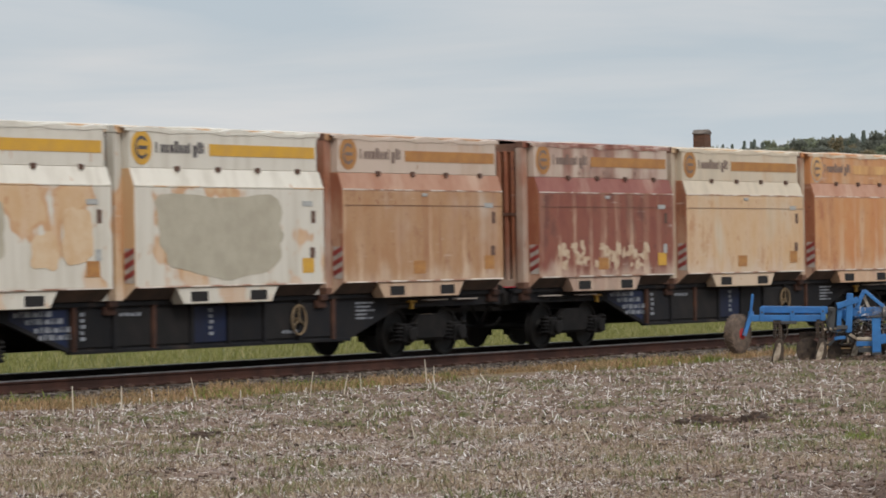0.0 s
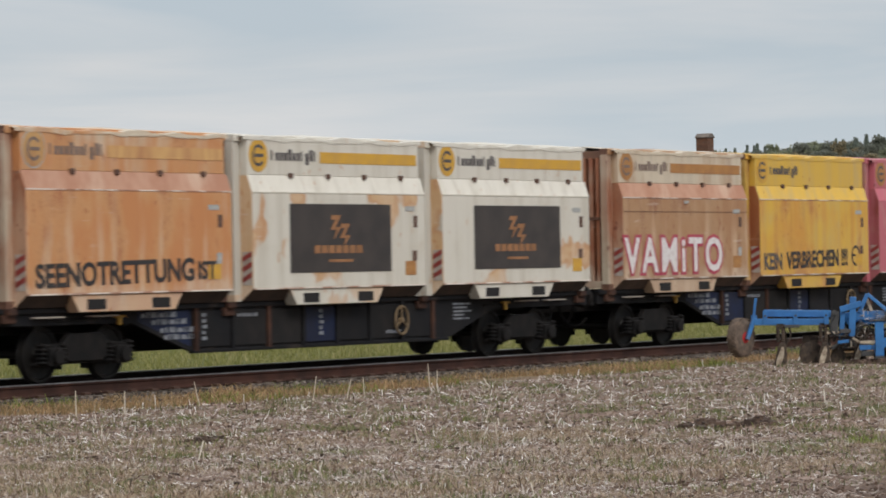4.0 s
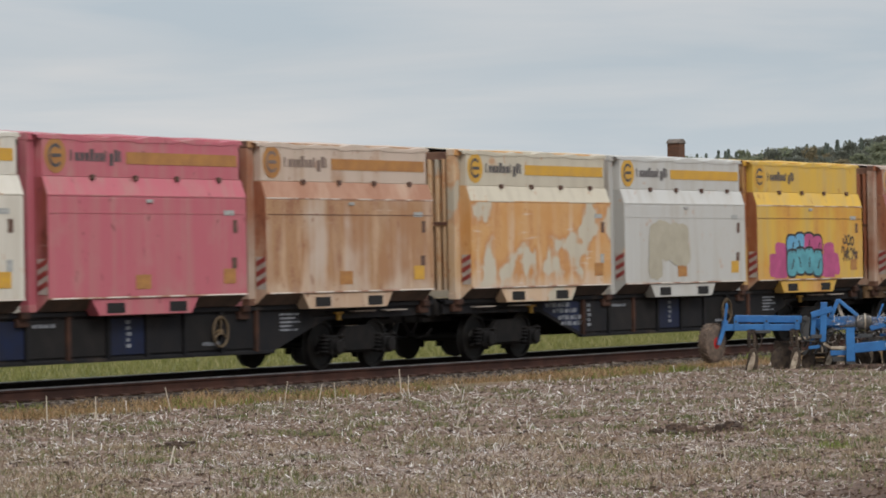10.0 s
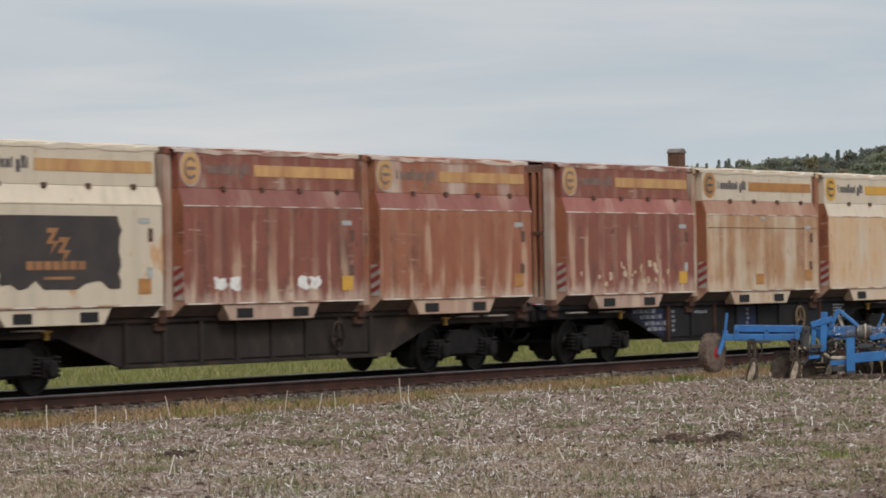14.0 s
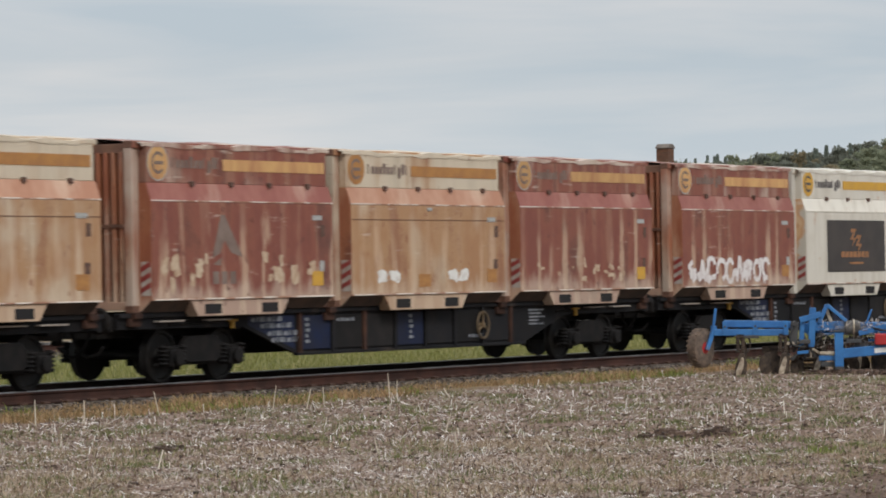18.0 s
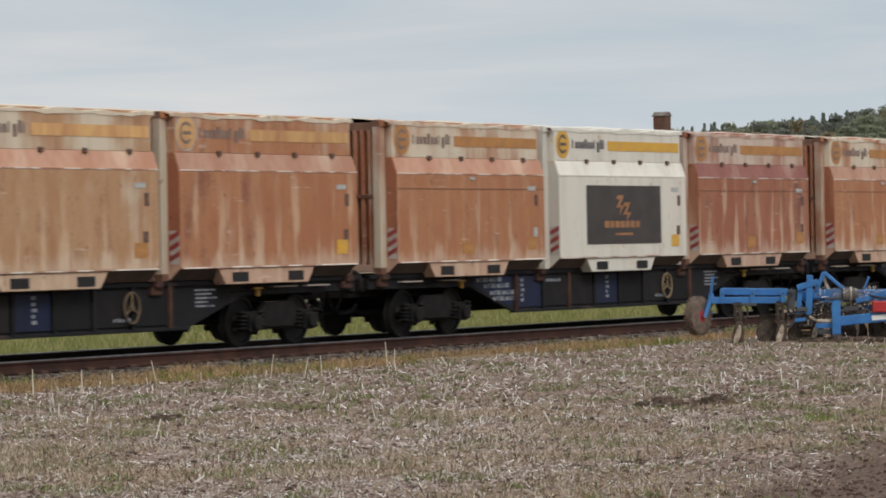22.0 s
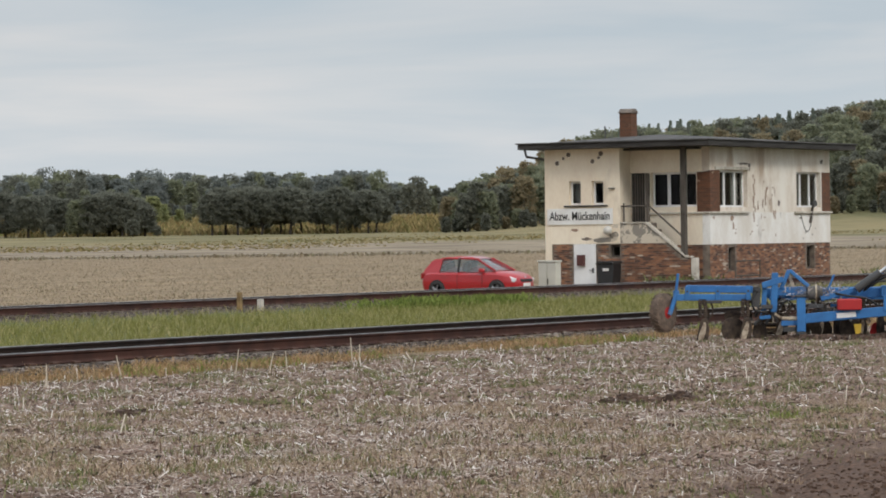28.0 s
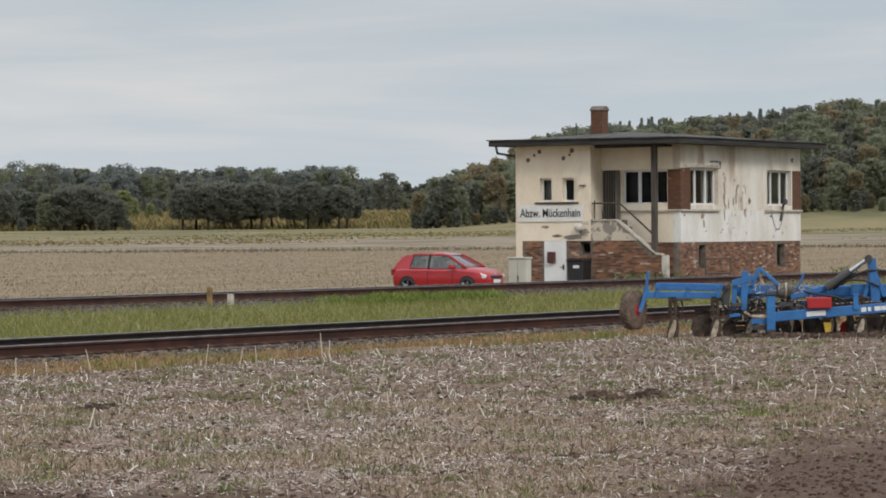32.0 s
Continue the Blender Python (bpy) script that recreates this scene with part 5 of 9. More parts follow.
            for k in range(5):
                a = radians(72 * k)
                bm = bmesh.new()
                rod(bm, (x, s * 0.89, 0.315), (x + 0.2 * math.cos(a), s * 0.885, 0.315 + 0.2 * math.sin(a)), 0.025, 0.03, 5)
                part("spoke", bm, m_alloy, wh)
        for x0, x1 in ((-1.12, -0.42), (-0.40, 0.62)):
            bm = bmesh.new()
            box(bm, x0 + 0.05, x0 + 0.20, s * 0.872 - 0.012, s * 0.872 + 0.012, 0.80, 0.83, 0.006)
            part("door_handle", bm, m_carred, root)
            bm = bmesh.new()
            box(bm, x1 - 0.006, x1 + 0.006, s * 0.866 - 0.004, s * 0.866 + 0.004, 0.30, 0.90)
            part("door_gap", bm, m_trim, root)
        bm = bmesh.new()
        prism(bm, [(1.50, 0.70), (1.72, 0.78), (1.93, 0.70), (1.90, 0.58), (1.66, 0.60)], 1, s * 0.60 - 0.16, s * 0.60 + 0.16, 0.02)
        part("headlight", bm, m_lens, root, "clear headlight")
        bm = bmesh.new()
        box(bm, -2.0, -1.80, s * 0.66 - 0.12, s * 0.66 + 0.12, 0.72, 0.92, 0.02)
        part("tail_light", bm, m_tail, root, "red tail light")
    part("grille", box(bmesh.new(), 1.90, 2.0, -0.44, 0.44, 0.58, 0.69, 0.02), m_trim, root)
    part("lower_grille", box(bmesh.new(), 1.90, 2.01, -0.55, 0.55, 0.30, 0.42, 0.02), m_trim, root)
    part("number_plate", box(bmesh.new(), 2.005, 2.02, -0.26, 0.26, 0.44, 0.55), m_pvc, root, "plain pale plate")
    part("emblem", spin(bmesh.new(), [(0.0, 0.05), (0.012, 0.045)], (1.95, 0, 0.745), "x", 14), m_alloy, root)
    bm = bmesh.new()
    rod(bm, (-1.30, 0, 1.46), (-1.52, 0, 1.62), 0.008, 0.004, 5)
    part("aerial", bm, m_trim, root)
    for s in (-1, 1):
        part("seat", box(bmesh.new(), -0.35, -0.12, s * 0.36 - 0.22, s * 0.36 + 0.22, 0.6, 1.25, 0.06), m_trim, root)
    part("dashboard", box(bmesh.new(), 0.45, 0.80, -0.66, 0.66, 0.80, 0.97, 0.04), m_trim, root)
    part("rear_seat", box(bmesh.new(), -1.25, -1.02, -0.58, 0.58, 0.6, 1.16, 0.05), m_trim, root)


build_car(pose(118.3, 67.3, ground_z(118.3, 67.3) - 0.06, 0, 0, -90) @ Matrix.Diagonal((1.05, 1.03, 1.10, 1)))
# ---- blue cultivator standing in the field ----
m_blue = material("bright_blue_machine_paint", (0.035, 0.175, 0.43), (0.025, 0.12, 0.31), rough=0.45, scale=2.5, fine=18, dirt=(0.16, 0.14, 0.12), dirt_amount=0.24, bump=0.05)
m_mud = material("mud_caked_steel", (0.085, 0.06, 0.042), (0.032, 0.024, 0.019), rough=0.95, scale=9, fine=40, bump=0.6)
m_share = material("worn_bright_share", (0.62, 0.53, 0.40), (0.25, 0.19, 0.14), rough=0.45, metal=0.5, scale=8)
m_wtyre = material("dusty_tyre", (0.17, 0.12, 0.088), (0.09, 0.066, 0.05), rough=0.95, scale=9)
m_redp = material("red_machine_paint", (0.42, 0.02, 0.02), (0.33, 0.018, 0.018), rough=0.45, bump=0.03)
m_ram = material("dark_hydraulic_ram", (0.06, 0.06, 0.06), rough=0.5)
m_chrome = material("chrome_rod", (0.75, 0.75, 0.75), rough=0.12, metal=1.0, bump=0.0)
m_hose = material("black_hose", (0.015, 0.015, 0.015), rough=0.6)
m_yell = material("yellow_plastic", (0.60, 0.38, 0.03), rough=0.5)
m_drum = material("grey_cast_drum", (0.13, 0.12, 0.11), (0.05, 0.045, 0.04), rough=0.7, scale=6)


def build_cultivator():
    # its own axes: along the machine, away across it, up
    a = radians(26.6)
    m = Matrix(((math.sin(a), math.cos(a), 0, PL_X), (-math.cos(a), math.sin(a), 0, PL_Y), (0, 0, 1, -0.375), (0, 0, 0, 1)))
    root = thing("cultivator", "blue field cultivator with mud-caked tines standing on stubble", "farm machine", m)

    def P(name, bm, mat, label="", smooth=False, parent=root):
        return part(name, bm, mat, parent, label, smooth)

    def bar(name, p, q, w, h, mat=m_blue, label="", bevel=0.012):
        return P(name, beam(bmesh.new(), p, q, w, h, bevel), mat, label)

    # gauge wheel, slewed, on its crank arm
    turn = Matrix.Translation((0.24, 0.0, 0.56)) @ Matrix.Rotation(radians(58), 4, "Z")
    bm = bmesh.new()
    prof = [(-0.11, 0.20), (-0.115, 0.30), (-0.09, 0.36), (-0.04, 0.385), (0.04, 0.385), (0.09, 0.36), (0.115, 0.30), (0.11, 0.20)]
    spin(bm, prof, (0, 0, 0), "y", 32)
    bm.transform(turn)
    wh = P("gauge_wheel", bm, m_wtyre, "dusty rubber gauge wheel", True)
    bm = bmesh.new()
    for i in range(26):
        b = 2 * math.pi * i / 26
        for s in (-1, 1):
            sub = bmesh.new()
            box(sub, -0.018, 0.018, -0.05, 0.05, 0, 0.018)
            sub.transform(turn @ Matrix.Rotation(b + 0.06 * s, 4, "Y") @ Matrix.Translation((0, 0.052 * s, 0.374)) @ Matrix.Rotation(radians(25 * s), 4, "Z"))
            merge(bm, sub)
    P("tread", bm, m_wtyre, parent=wh)
    bm = bmesh.new()
    spin(bm, [(-0.118, 0.05), (-0.10, 0.20), (0.06, 0.205), (0.10, 0.20), (0.09, 0.12), (0.12, 0.06)], (0, 0, 0), "y", 20)
    bm.transform(turn)
    P("rim", bm, m_redp, "dull red wheel rim", True, wh)
    bar("wheel_arm", (0.36, -0.12, 0.52), (0.52, -0.05, 0.98), 0.07, 0.08)
    bar("crank", (0.49, -0.02, 0.92), (0.545, -0.02, 1.34), 0.045, 0.055)
    P("crank_nut", spin(bmesh.new(), [(-0.05, 0.06), (0.05, 0.06)], (0.5, -0.02, 0.95), "z", 10), m_blue)
    # left wing: two long box beams
    bar("wing_beam", (0.70, 0.10, 1.035), (2.02, 0.10, 1.00), 0.14, 0.14)
    bar("wing_beam", (0.50, -0.05, 0.865), (1.98, -0.05, 0.845), 0.12, 0.13)
    for x in (0.72, 1.32, 1.92):
        bar("beam_plate", (x, -0.13, 0.80), (x, -0.13, 1.08), 0.03, 0.09, bevel=0.006)
        P("bolt", spin(bmesh.new(), [(-0.16, 0.022), (-0.14, 0.022)], (x, 0, 0.98), "y", 6), m_ram)
    # rear cross beams
    bar("frame_beam", (2.30, 0.35, 0.92), (5.60, 0.35, 0.90), 0.16, 0.20)
    bar("frame_beam", (2.36, 0.9, 0.86), (5.60, 0.9, 0.84), 0.16, 0.18)

    def tine(x, y, k=1.0):
        t = P("tine", bmesh.new(), m_mud, "mud-caked curved tine")
        bm = bmesh.new()
        spine = [(0.00, 0.02, 0.82), (0.05, 0.06, 0.72), (0.09, 0.08, 0.58), (0.09, 0.05, 0.44), (0.05, -0.03, 0.30), (0.0, -0.12, 0.17), (-0.05, -0.20, 0.06)]
        rings = []
        for i, (dx, dy, z) in enumerate(spine):     # a bent flat bar, widening to the foot
            w, d = 0.035 + 0.004 * i, 0.030
            rings.append([bm.verts.new((x + dx + u * w, y + dy + v * d, z)) for u, v in ((-1, -1), (1, -1), (1, 1), (-1, 1))])
        for u, v in zip(rings, rings[1:]):
            for i in range(4):
                bm.faces.new((u[i], u[(i + 1) % 4], v[(i + 1) % 4], v[i]))
        bm.faces.new(rings[0][::-1])
        bm.faces.new(rings[-1])
        P("shank", bm, m_mud, parent=t)
        bm = bmesh.new()      # curled mouldboard with the worn bright edge
        prism(bm, [(x - 0.10, 0.0), (x - 0.09, 0.10), (x - 0.05, 0.22), (x + 0.01, 0.36), (x + 0.05, 0.38), (x + 0.07, 0.30), (x + 0.05, 0.16), (x + 0.01, 0.05), (x - 0.03, 0.0)], 1, y - 0.24, y - 0.205, 0.006)
        P("share", bm, m_share, "worn bright share", parent=t)
        bm = bmesh.new()      # caked earth behind the share
        prism(bm, [(x - 0.13, 0.0), (x - 0.10, 0.20), (x - 0.03, 0.44), (x + 0.08, 0.46), (x + 0.13, 0.24), (x + 0.10, 0.0)], 1, y - 0.20, y - 0.15, 0.02)
        P("wear_plate", bm, m_mud, parent=t)
        bm = bmesh.new()      # sprung guard loop
        for k in range(9):
            b0, b1 = radians(-70 + 25 * k), radians(-70 + 25 * (k + 1))
            rod(bm, (x + 0.10 + 0.10 * math.cos(b0), y - 0.08, 0.62 + 0.17 * math.sin(b0)), (x + 0.10 + 0.10 * math.cos(b1), y - 0.08, 0.62 + 0.17 * math.sin(b1)), 0.018, sides=5)
        P("spring_loop", bm, m_mud, parent=t)
        bm = bmesh.new()
        box(bm, x - 0.09, x + 0.09, y - 0.06, y + 0.06, 0.72, 0.84, 0.015)
        P("clamp", bm, m_mud, parent=t)
        for s in (-0.05, 0.05):
            bm = bmesh.new()
            spin(bm, [(i * 0.0225, 0.045 if i % 2 else 0.030) for i in range(14)], (x + s, y - 0.12, 0.46), "z", 8)
            P("spring", bm, m_mud, parent=t)

    for x, y in ((1.02, -0.05), (1.86, -0.05), (2.55, 0.35), (3.35, 0.35), (4.15, 0.35), (4.72, -0.10), (5.25, 0.35)):
        tine(x, y)

    def disc(x, y, r, mat=m_mud, tilt=35):
        bm = bmesh.new()
        spin(bm, [(-0.05, r * 0.3), (0.0, r), (0.012, r), (-0.03, r * 0.3), (-0.05, 0.05)], (0, 0, 0), "y", 22)
        bm.transform(Matrix.Translation((x, y, r * 0.85)) @ Matrix.Rotation(radians(tilt), 4, "Z"))
        P("disc", bm, mat, "mud-caked disc", True)

    for i, x in enumerate((1.62, 2.15, 2.95, 3.20, 3.45, 3.70, 3.95, 4.45, 4.55, 5.0, 5.35)):
        disc(x, 0.1 + 0.12 * (i % 3), (0.25, 0.20, 0.28)[i % 3] if i != 7 else 0.17, m_redp if i == 7 else m_mud, 20 + 25 * (i % 3))
    # cage roller of flat bars under the frame
    for cx, wd in ((1.62, 0.32), (2.45, 0.55), (5.1, 0.9)):
        rl = P("cage_roller", rod(bmesh.new(), (cx - wd / 2, 0.6, 0.28), (cx + wd / 2, 0.6, 0.28), 0.04), m_mud, "muddy cage roller")
        for k in range(9):
            b = 2 * math.pi * k / 9
            bm = bmesh.new()
            box(bm, cx - wd / 2, cx + wd / 2, 0.6 + 0.26 * math.cos(b) - 0.012, 0.6 + 0.26 * math.cos(b) + 0.012, 0.28 + 0.26 * math.sin(b) - 0.03, 0.28 + 0.26 * math.sin(b) + 0.03)
            P("roller_bar", bm, m_mud, parent=rl)
    # fold joint: uprights, links and brackets
    bar("upright", (2.21, 0.0, 0.45), (2.26, 0.0, 1.12), 0.10, 0.10)
    bar("upright", (2.42, -0.05, 0.55), (2.46, -0.05, 1.33), 0.12, 0.13)
    bar("joint_plate", (2.20, -0.10, 1.08), (2.62, -0.10, 1.20), 0.05, 0.12)
    bar("foot_plate", (2.14, -0.08, 0.44), (2.36, -0.08, 0.46), 0.06, 0.07)
    bar("link", (2.58, -0.02, 1.02), (2.74, -0.02, 1.38), 0.07, 0.08)
    bar("link", (2.74, -0.02, 1.38), (3.12, -0.02, 1.05), 0.07, 0.07)
    bar("link", (2.70, 0.08, 1.35), (2.86, 0.08, 0.96), 0.05, 0.06, m_share)
    bar("cross_tube", (2.45, 0.05, 0.95), (3.15, 0.05, 0.97), 0.14, 0.17)
    bar("hinge_plate", (2.06, -0.12, 0.62), (2.10, -0.12, 1.05), 0.05, 0.16, m_ram)
    P("hinge_pin", rod(bmesh.new(), (2.10, -0.2, 1.02), (2.10, 0.2, 1.02), 0.05), m_ram)
    # mid post and draught beam towards the right
    bar("mid_post", (2.955, -0.25, 0.16), (2.955, -0.25, 0.84), 0.17, 0.17)
    P("post_cap", box(bmesh.new(), 2.84, 3.07, -0.36, -0.14, 0.845, 0.88, 0.008), m_ram)
    P("post_foot", box(bmesh.new(), 2.86, 3.05, -0.34, -0.16, 0.10, 0.158, 0.008), m_ram)
    bar("draught_beam", (3.03, -0.25, 0.42), (5.60, -0.25, 0.62), 0.14, 0.19)
    bm = bmesh.new()
    sub = bmesh.new()
    box(sub, 0.62, 1.0, -0.078, -0.072, -0.05, 0.05)
    q = (Vector((5.60, -0.25, 0.62)) - Vector((3.03, -0.25, 0.42))).to_track_quat("X", "Z").to_matrix().to_4x4()
    sub.transform(Matrix.Translation((3.03, -0.25, 0.42)) @ q)
    P("maker_plate", merge(bm, sub), m_signw, "pale maker's plate in plain colour")
    bm, sub = bmesh.new(), bmesh.new()
    for i, w in enumerate((0.10, 0.06, 0.12, 0.10, 0.05, 0.11)):
        box(sub, 1.70 + i * 0.13, 1.70 + i * 0.13 + w, -0.078, -0.072, -0.045, 0.04)
    sub.transform(Matrix.Translation((3.03, -0.25, 0.42)) @ q)
    P("lettering_bars", merge(bm, sub), m_signw, "pale lettering in plain bars")
    bar("stay", (3.35, -0.10, 0.80), (4.05, -0.10, 0.98), 0.08, 0.10)
    bar("stay", (4.0, -0.05, 0.70), (4.0, -0.05, 1.0), 0.10, 0.14)
    bar("upper_beam", (3.55, 0.15, 0.62), (3.95, 0.15, 0.62), 0.10, 0.14)
    P("tool_box", box(bmesh.new(), 3.66, 4.14, -0.42, -0.20, 0.58, 0.80, 0.02), m_redp, "bright red box")
    P("drum", spin(bmesh.new(), [(-0.16, 0.08), (-0.14, 0.13), (0.0, 0.15), (0.13, 0.14), (0.16, 0.09)], (3.24, 0.0, 0.92), "x", 18), m_drum, "grey cast drum", True)
    bm = bmesh.new()
    for i in range(14):
        b0, b1 = 2 * math.pi * i / 14, 2 * math.pi * (i + 1) / 14
        rod(bm, (3.26, 0.16 * math.cos(b0), 0.92 + 0.16 * math.sin(b0)), (3.26, 0.16 * math.cos(b1), 0.92 + 0.16 * math.sin(b1)), 0.02, sides=5)
    P("ring", bm, m_share)
    bar("thin_lever", (3.50, -0.05, 0.98), (3.62, -0.05, 1.28), 0.03, 0.04)
    # folding ram up to the tall post
    P("ram", rod(bmesh.new(), (4.05, -0.18, 0.98), (4.52, -0.18, 1.31), 0.085, sides=14), m_ram, "dark hydraulic ram", True)
    P("ram_rod", rod(bmesh.new(), (4.50, -0.18, 1.29), (4.86, -0.18, 1.54), 0.045, sides=12), m_chrome, "chrome ram rod", True)
    P("ram_eye", spin(bmesh.new(), [(-0.07, 0.08), (0.07, 0.08)], (4.88, -0.18, 1.55), "y", 14), m_ram)
    bar("tall_post", (5.02, -0.15, 0.72), (4.94, -0.15, 1.56), 0.12, 0.17)
    bar("post_gusset", (4.80, -0.15, 0.80), (4.93, -0.15, 1.25), 0.04, 0.08)
    bar("post_gusset", (5.20, -0.15, 0.80), (5.02, -0.15, 1.25), 0.04, 0.08)
    bar("main_tube", (4.55, 0.10, 0.94), (5.75, 0.10, 0.93), 0.18, 0.22)
    bar("main_tube", (3.2, 0.55, 0.94), (4.6, 0.55, 0.94), 0.14, 0.16)
    bar("beam_plate", (4.62, -0.34, 0.55), (4.62, -0.34, 0.86), 0.03, 0.10, bevel=0.006)
    P("yellow_guard", prism(bmesh.new(), [(3.98, 0.30), (4.14, 0.30), (4.12, 0.12), (4.02, 0.10)], 1, -0.30, -0.27, 0.006), m_yell, "yellow plastic guard")
    rng = random.Random(9)

    def hose(pts, r=0.022):
        bm = bmesh.new()
        pv = [Vector(p) for p in pts]
        fine = []
        for i in range(len(pv) - 1):
            p0, p1, p2, p3 = pv[max(0, i - 1)], pv[i], pv[i + 1], pv[min(len(pv) - 1, i + 2)]
            for k in range(5):
                t = k / 5
                fine.append(0.5 * ((2 * p1) + (p2 - p0) * t + (2 * p0 - 5 * p1 + 4 * p2 - p3) * t * t + (3 * p1 - p0 - 3 * p2 + p3) * t ** 3))
        fine.append(pv[-1])
        prev = None
        for i, p in enumerate(fine):
            way = (fine[min(i + 1, len(fine) - 1)] - fine[max(i - 1, 0)]).to_track_quat("Z", "Y").to_matrix()
            ring = [bm.verts.new(p + way @ Vector((r * math.cos(b), r * math.sin(b), 0))) for b in (2 * math.pi * k / 6 for k in range(6))]
            if prev:
                for k in range(6):
                    bm.faces.new((prev[k], prev[(k + 1) % 6], ring[(k + 1) % 6], ring[k]))
            else:
                bm.faces.new(ring[::-1])
            prev = ring
        bm.faces.new(prev)
        P("hose", bm, m_hose, "black hydraulic hose")
    hose([(4.35, -0.1, 1.05), (4.6, -0.22, 1.22), (4.9, -0.22, 1.32), (5.3, -0.1, 1.30), (5.6, 0, 1.25)], 0.03)
    hose([(4.2, -0.12, 0.95), (4.45, -0.25, 1.12), (4.8, -0.25, 1.12), (5.1, -0.25, 1.0)])
    hose([(3.6, -0.1, 0.92), (3.85, -0.25, 0.86), (4.25, -0.3, 0.80), (4.45, -0.25, 0.66)])
    hose([(2.1, -0.15, 1.0), (2.0, -0.2, 0.8), (2.05, -0.2, 0.6), (2.3, -0.15, 0.55)])
    hose([(2.5, -0.15, 0.6), (2.7, -0.2, 0.78), (2.85, -0.2, 0.6)])
    # linkage rods and plates in the muddle under the frame
    for x0, x1, z0, z1, mt in ((2.58, 2.90, 0.40, 0.46, m_share), (2.56, 2.90, 0.28, 0.38, m_blue), (2.60, 2.92, 0.16, 0.26, m_ram), (2.18, 2.40, 0.62, 0.70, m_ram), (3.10, 3.40, 0.62, 0.70, m_ram), (1.10, 1.40, 0.74, 0.80, m_ram)):
        P("bracket", box(bmesh.new(), x0, x1, -0.20, -0.12, z0, z1, 0.008), mt)
    for i in range(34):
        x = rng.uniform(2.0, 4.6)
        p = (x, rng.uniform(-0.1, 0.3), rng.uniform(0.30, 0.75))
        bar("linkage", p, (x + rng.uniform(-0.35, 0.35), p[1] + rng.uniform(-0.1, 0.1), rng.uniform(0.25, 0.85)), 0.035, 0.05, rng.choice((m_mud, m_ram, m_drum, m_share)), bevel=0.005)
    # straw caught in the frame
    rg = np.random.default_rng(12)
    spots = [(rg.uniform(2.55, 3.9), rg.uniform(-0.2, 0.3), rg.uniform(0.45, 1.06)) for _ in range(620)]
    v, f = sticks(rg, spots, (0.04, 0.16), 0.010, 0.15)
    me = bpy.data.meshes.new("caught_straw")
    me.from_pydata(v.tolist(), [], f)
    me.materials.append(m_straw)
    part("caught_straw", me, None, root, "straw caught in the frame")


PL_X, PL_Y = 62.97, 31.89
build_cultivator()


def tilled_earth():
    """Fresh dark earth thrown up under and before the machine, doubling as its shadow."""
    rng, a = np.random.default_rng(21), radians(26.6)
    spots = []
    for _ in range(2600):
        u, w = 2.2 + 4.6 * rng.random() ** 0.8, rng.normal() * 0.45 - 0.35
        x, y = PL_X + u * math.sin(a) + w * math.cos(a), PL_Y - u * math.cos(a) + w * math.sin(a)
        spots.append((x, y, ground_z(x, y) + 0.05 * rng.random()))
    v, f = lumps(rng, spots, (0.03, 0.14), 0.8)
    cloud_mesh("tilled_earth", v, f, m_clod, "fresh dark earth under the cultivator, doubling as its shadow", "soil")


tilled_earth()
# ---- trees and woods ----
m_bark = material("dark_bark", (0.055, 0.045, 0.035), (0.03, 0.025, 0.02), rough=0.95, scale=2)
# distance haze is painted in: far bark and leaf tones are lifted and greyed
m_farbark = material("haze_tinted_bark", (0.13, 0.125, 0.115), (0.09, 0.085, 0.08), rough=0.95, scale=2)
m_leaf_dark = island("dark_leaves", [(0.0, (0.167, 0.177, 0.143)), (0.55, (0.211, 0.218, 0.174)), (1.0, (0.268, 0.265, 0.206))], 0.95, 0.7)
m_leaf_mid = island("mid_green_leaves", [(0.0, (0.218, 0.240, 0.166)), (0.55, (0.276, 0.291, 0.195)), (1.0, (0.349, 0.352, 0.227))], 0.95, 0.7)
m_leaf_pale = island("pale_yellowish_leaves", [(0.0, (0.306, 0.333, 0.170)), (0.55, (0.359, 0.378, 0.191)), (1.0, (0.411, 0.416, 0.214))], 0.95, 0.7)
m_leaf_pine = island("conifer_needles", [(0.0, (0.170, 0.204, 0.170)), (0.6, (0.212, 0.241, 0.197)), (1.0, (0.259, 0.282, 0.228))], 0.95, 0.55)
m_leaf_rust = island("turning_leaves", [(0.0, (0.273, 0.236, 0.153)), (0.55, (0.328, 0.278, 0.175)), (1.0, (0.388, 0.319, 0.199))], 0.95, 0.7)
# greyer, bluer leaves that carry more of the painted haze
m_leaf_haze = island("haze_tinted_leaves", [(0.0, (0.211, 0.235, 0.222)), (0.55, (0.251, 0.272, 0.251)), (1.0, (0.304, 0.314, 0.282))], 0.95, 0.7)


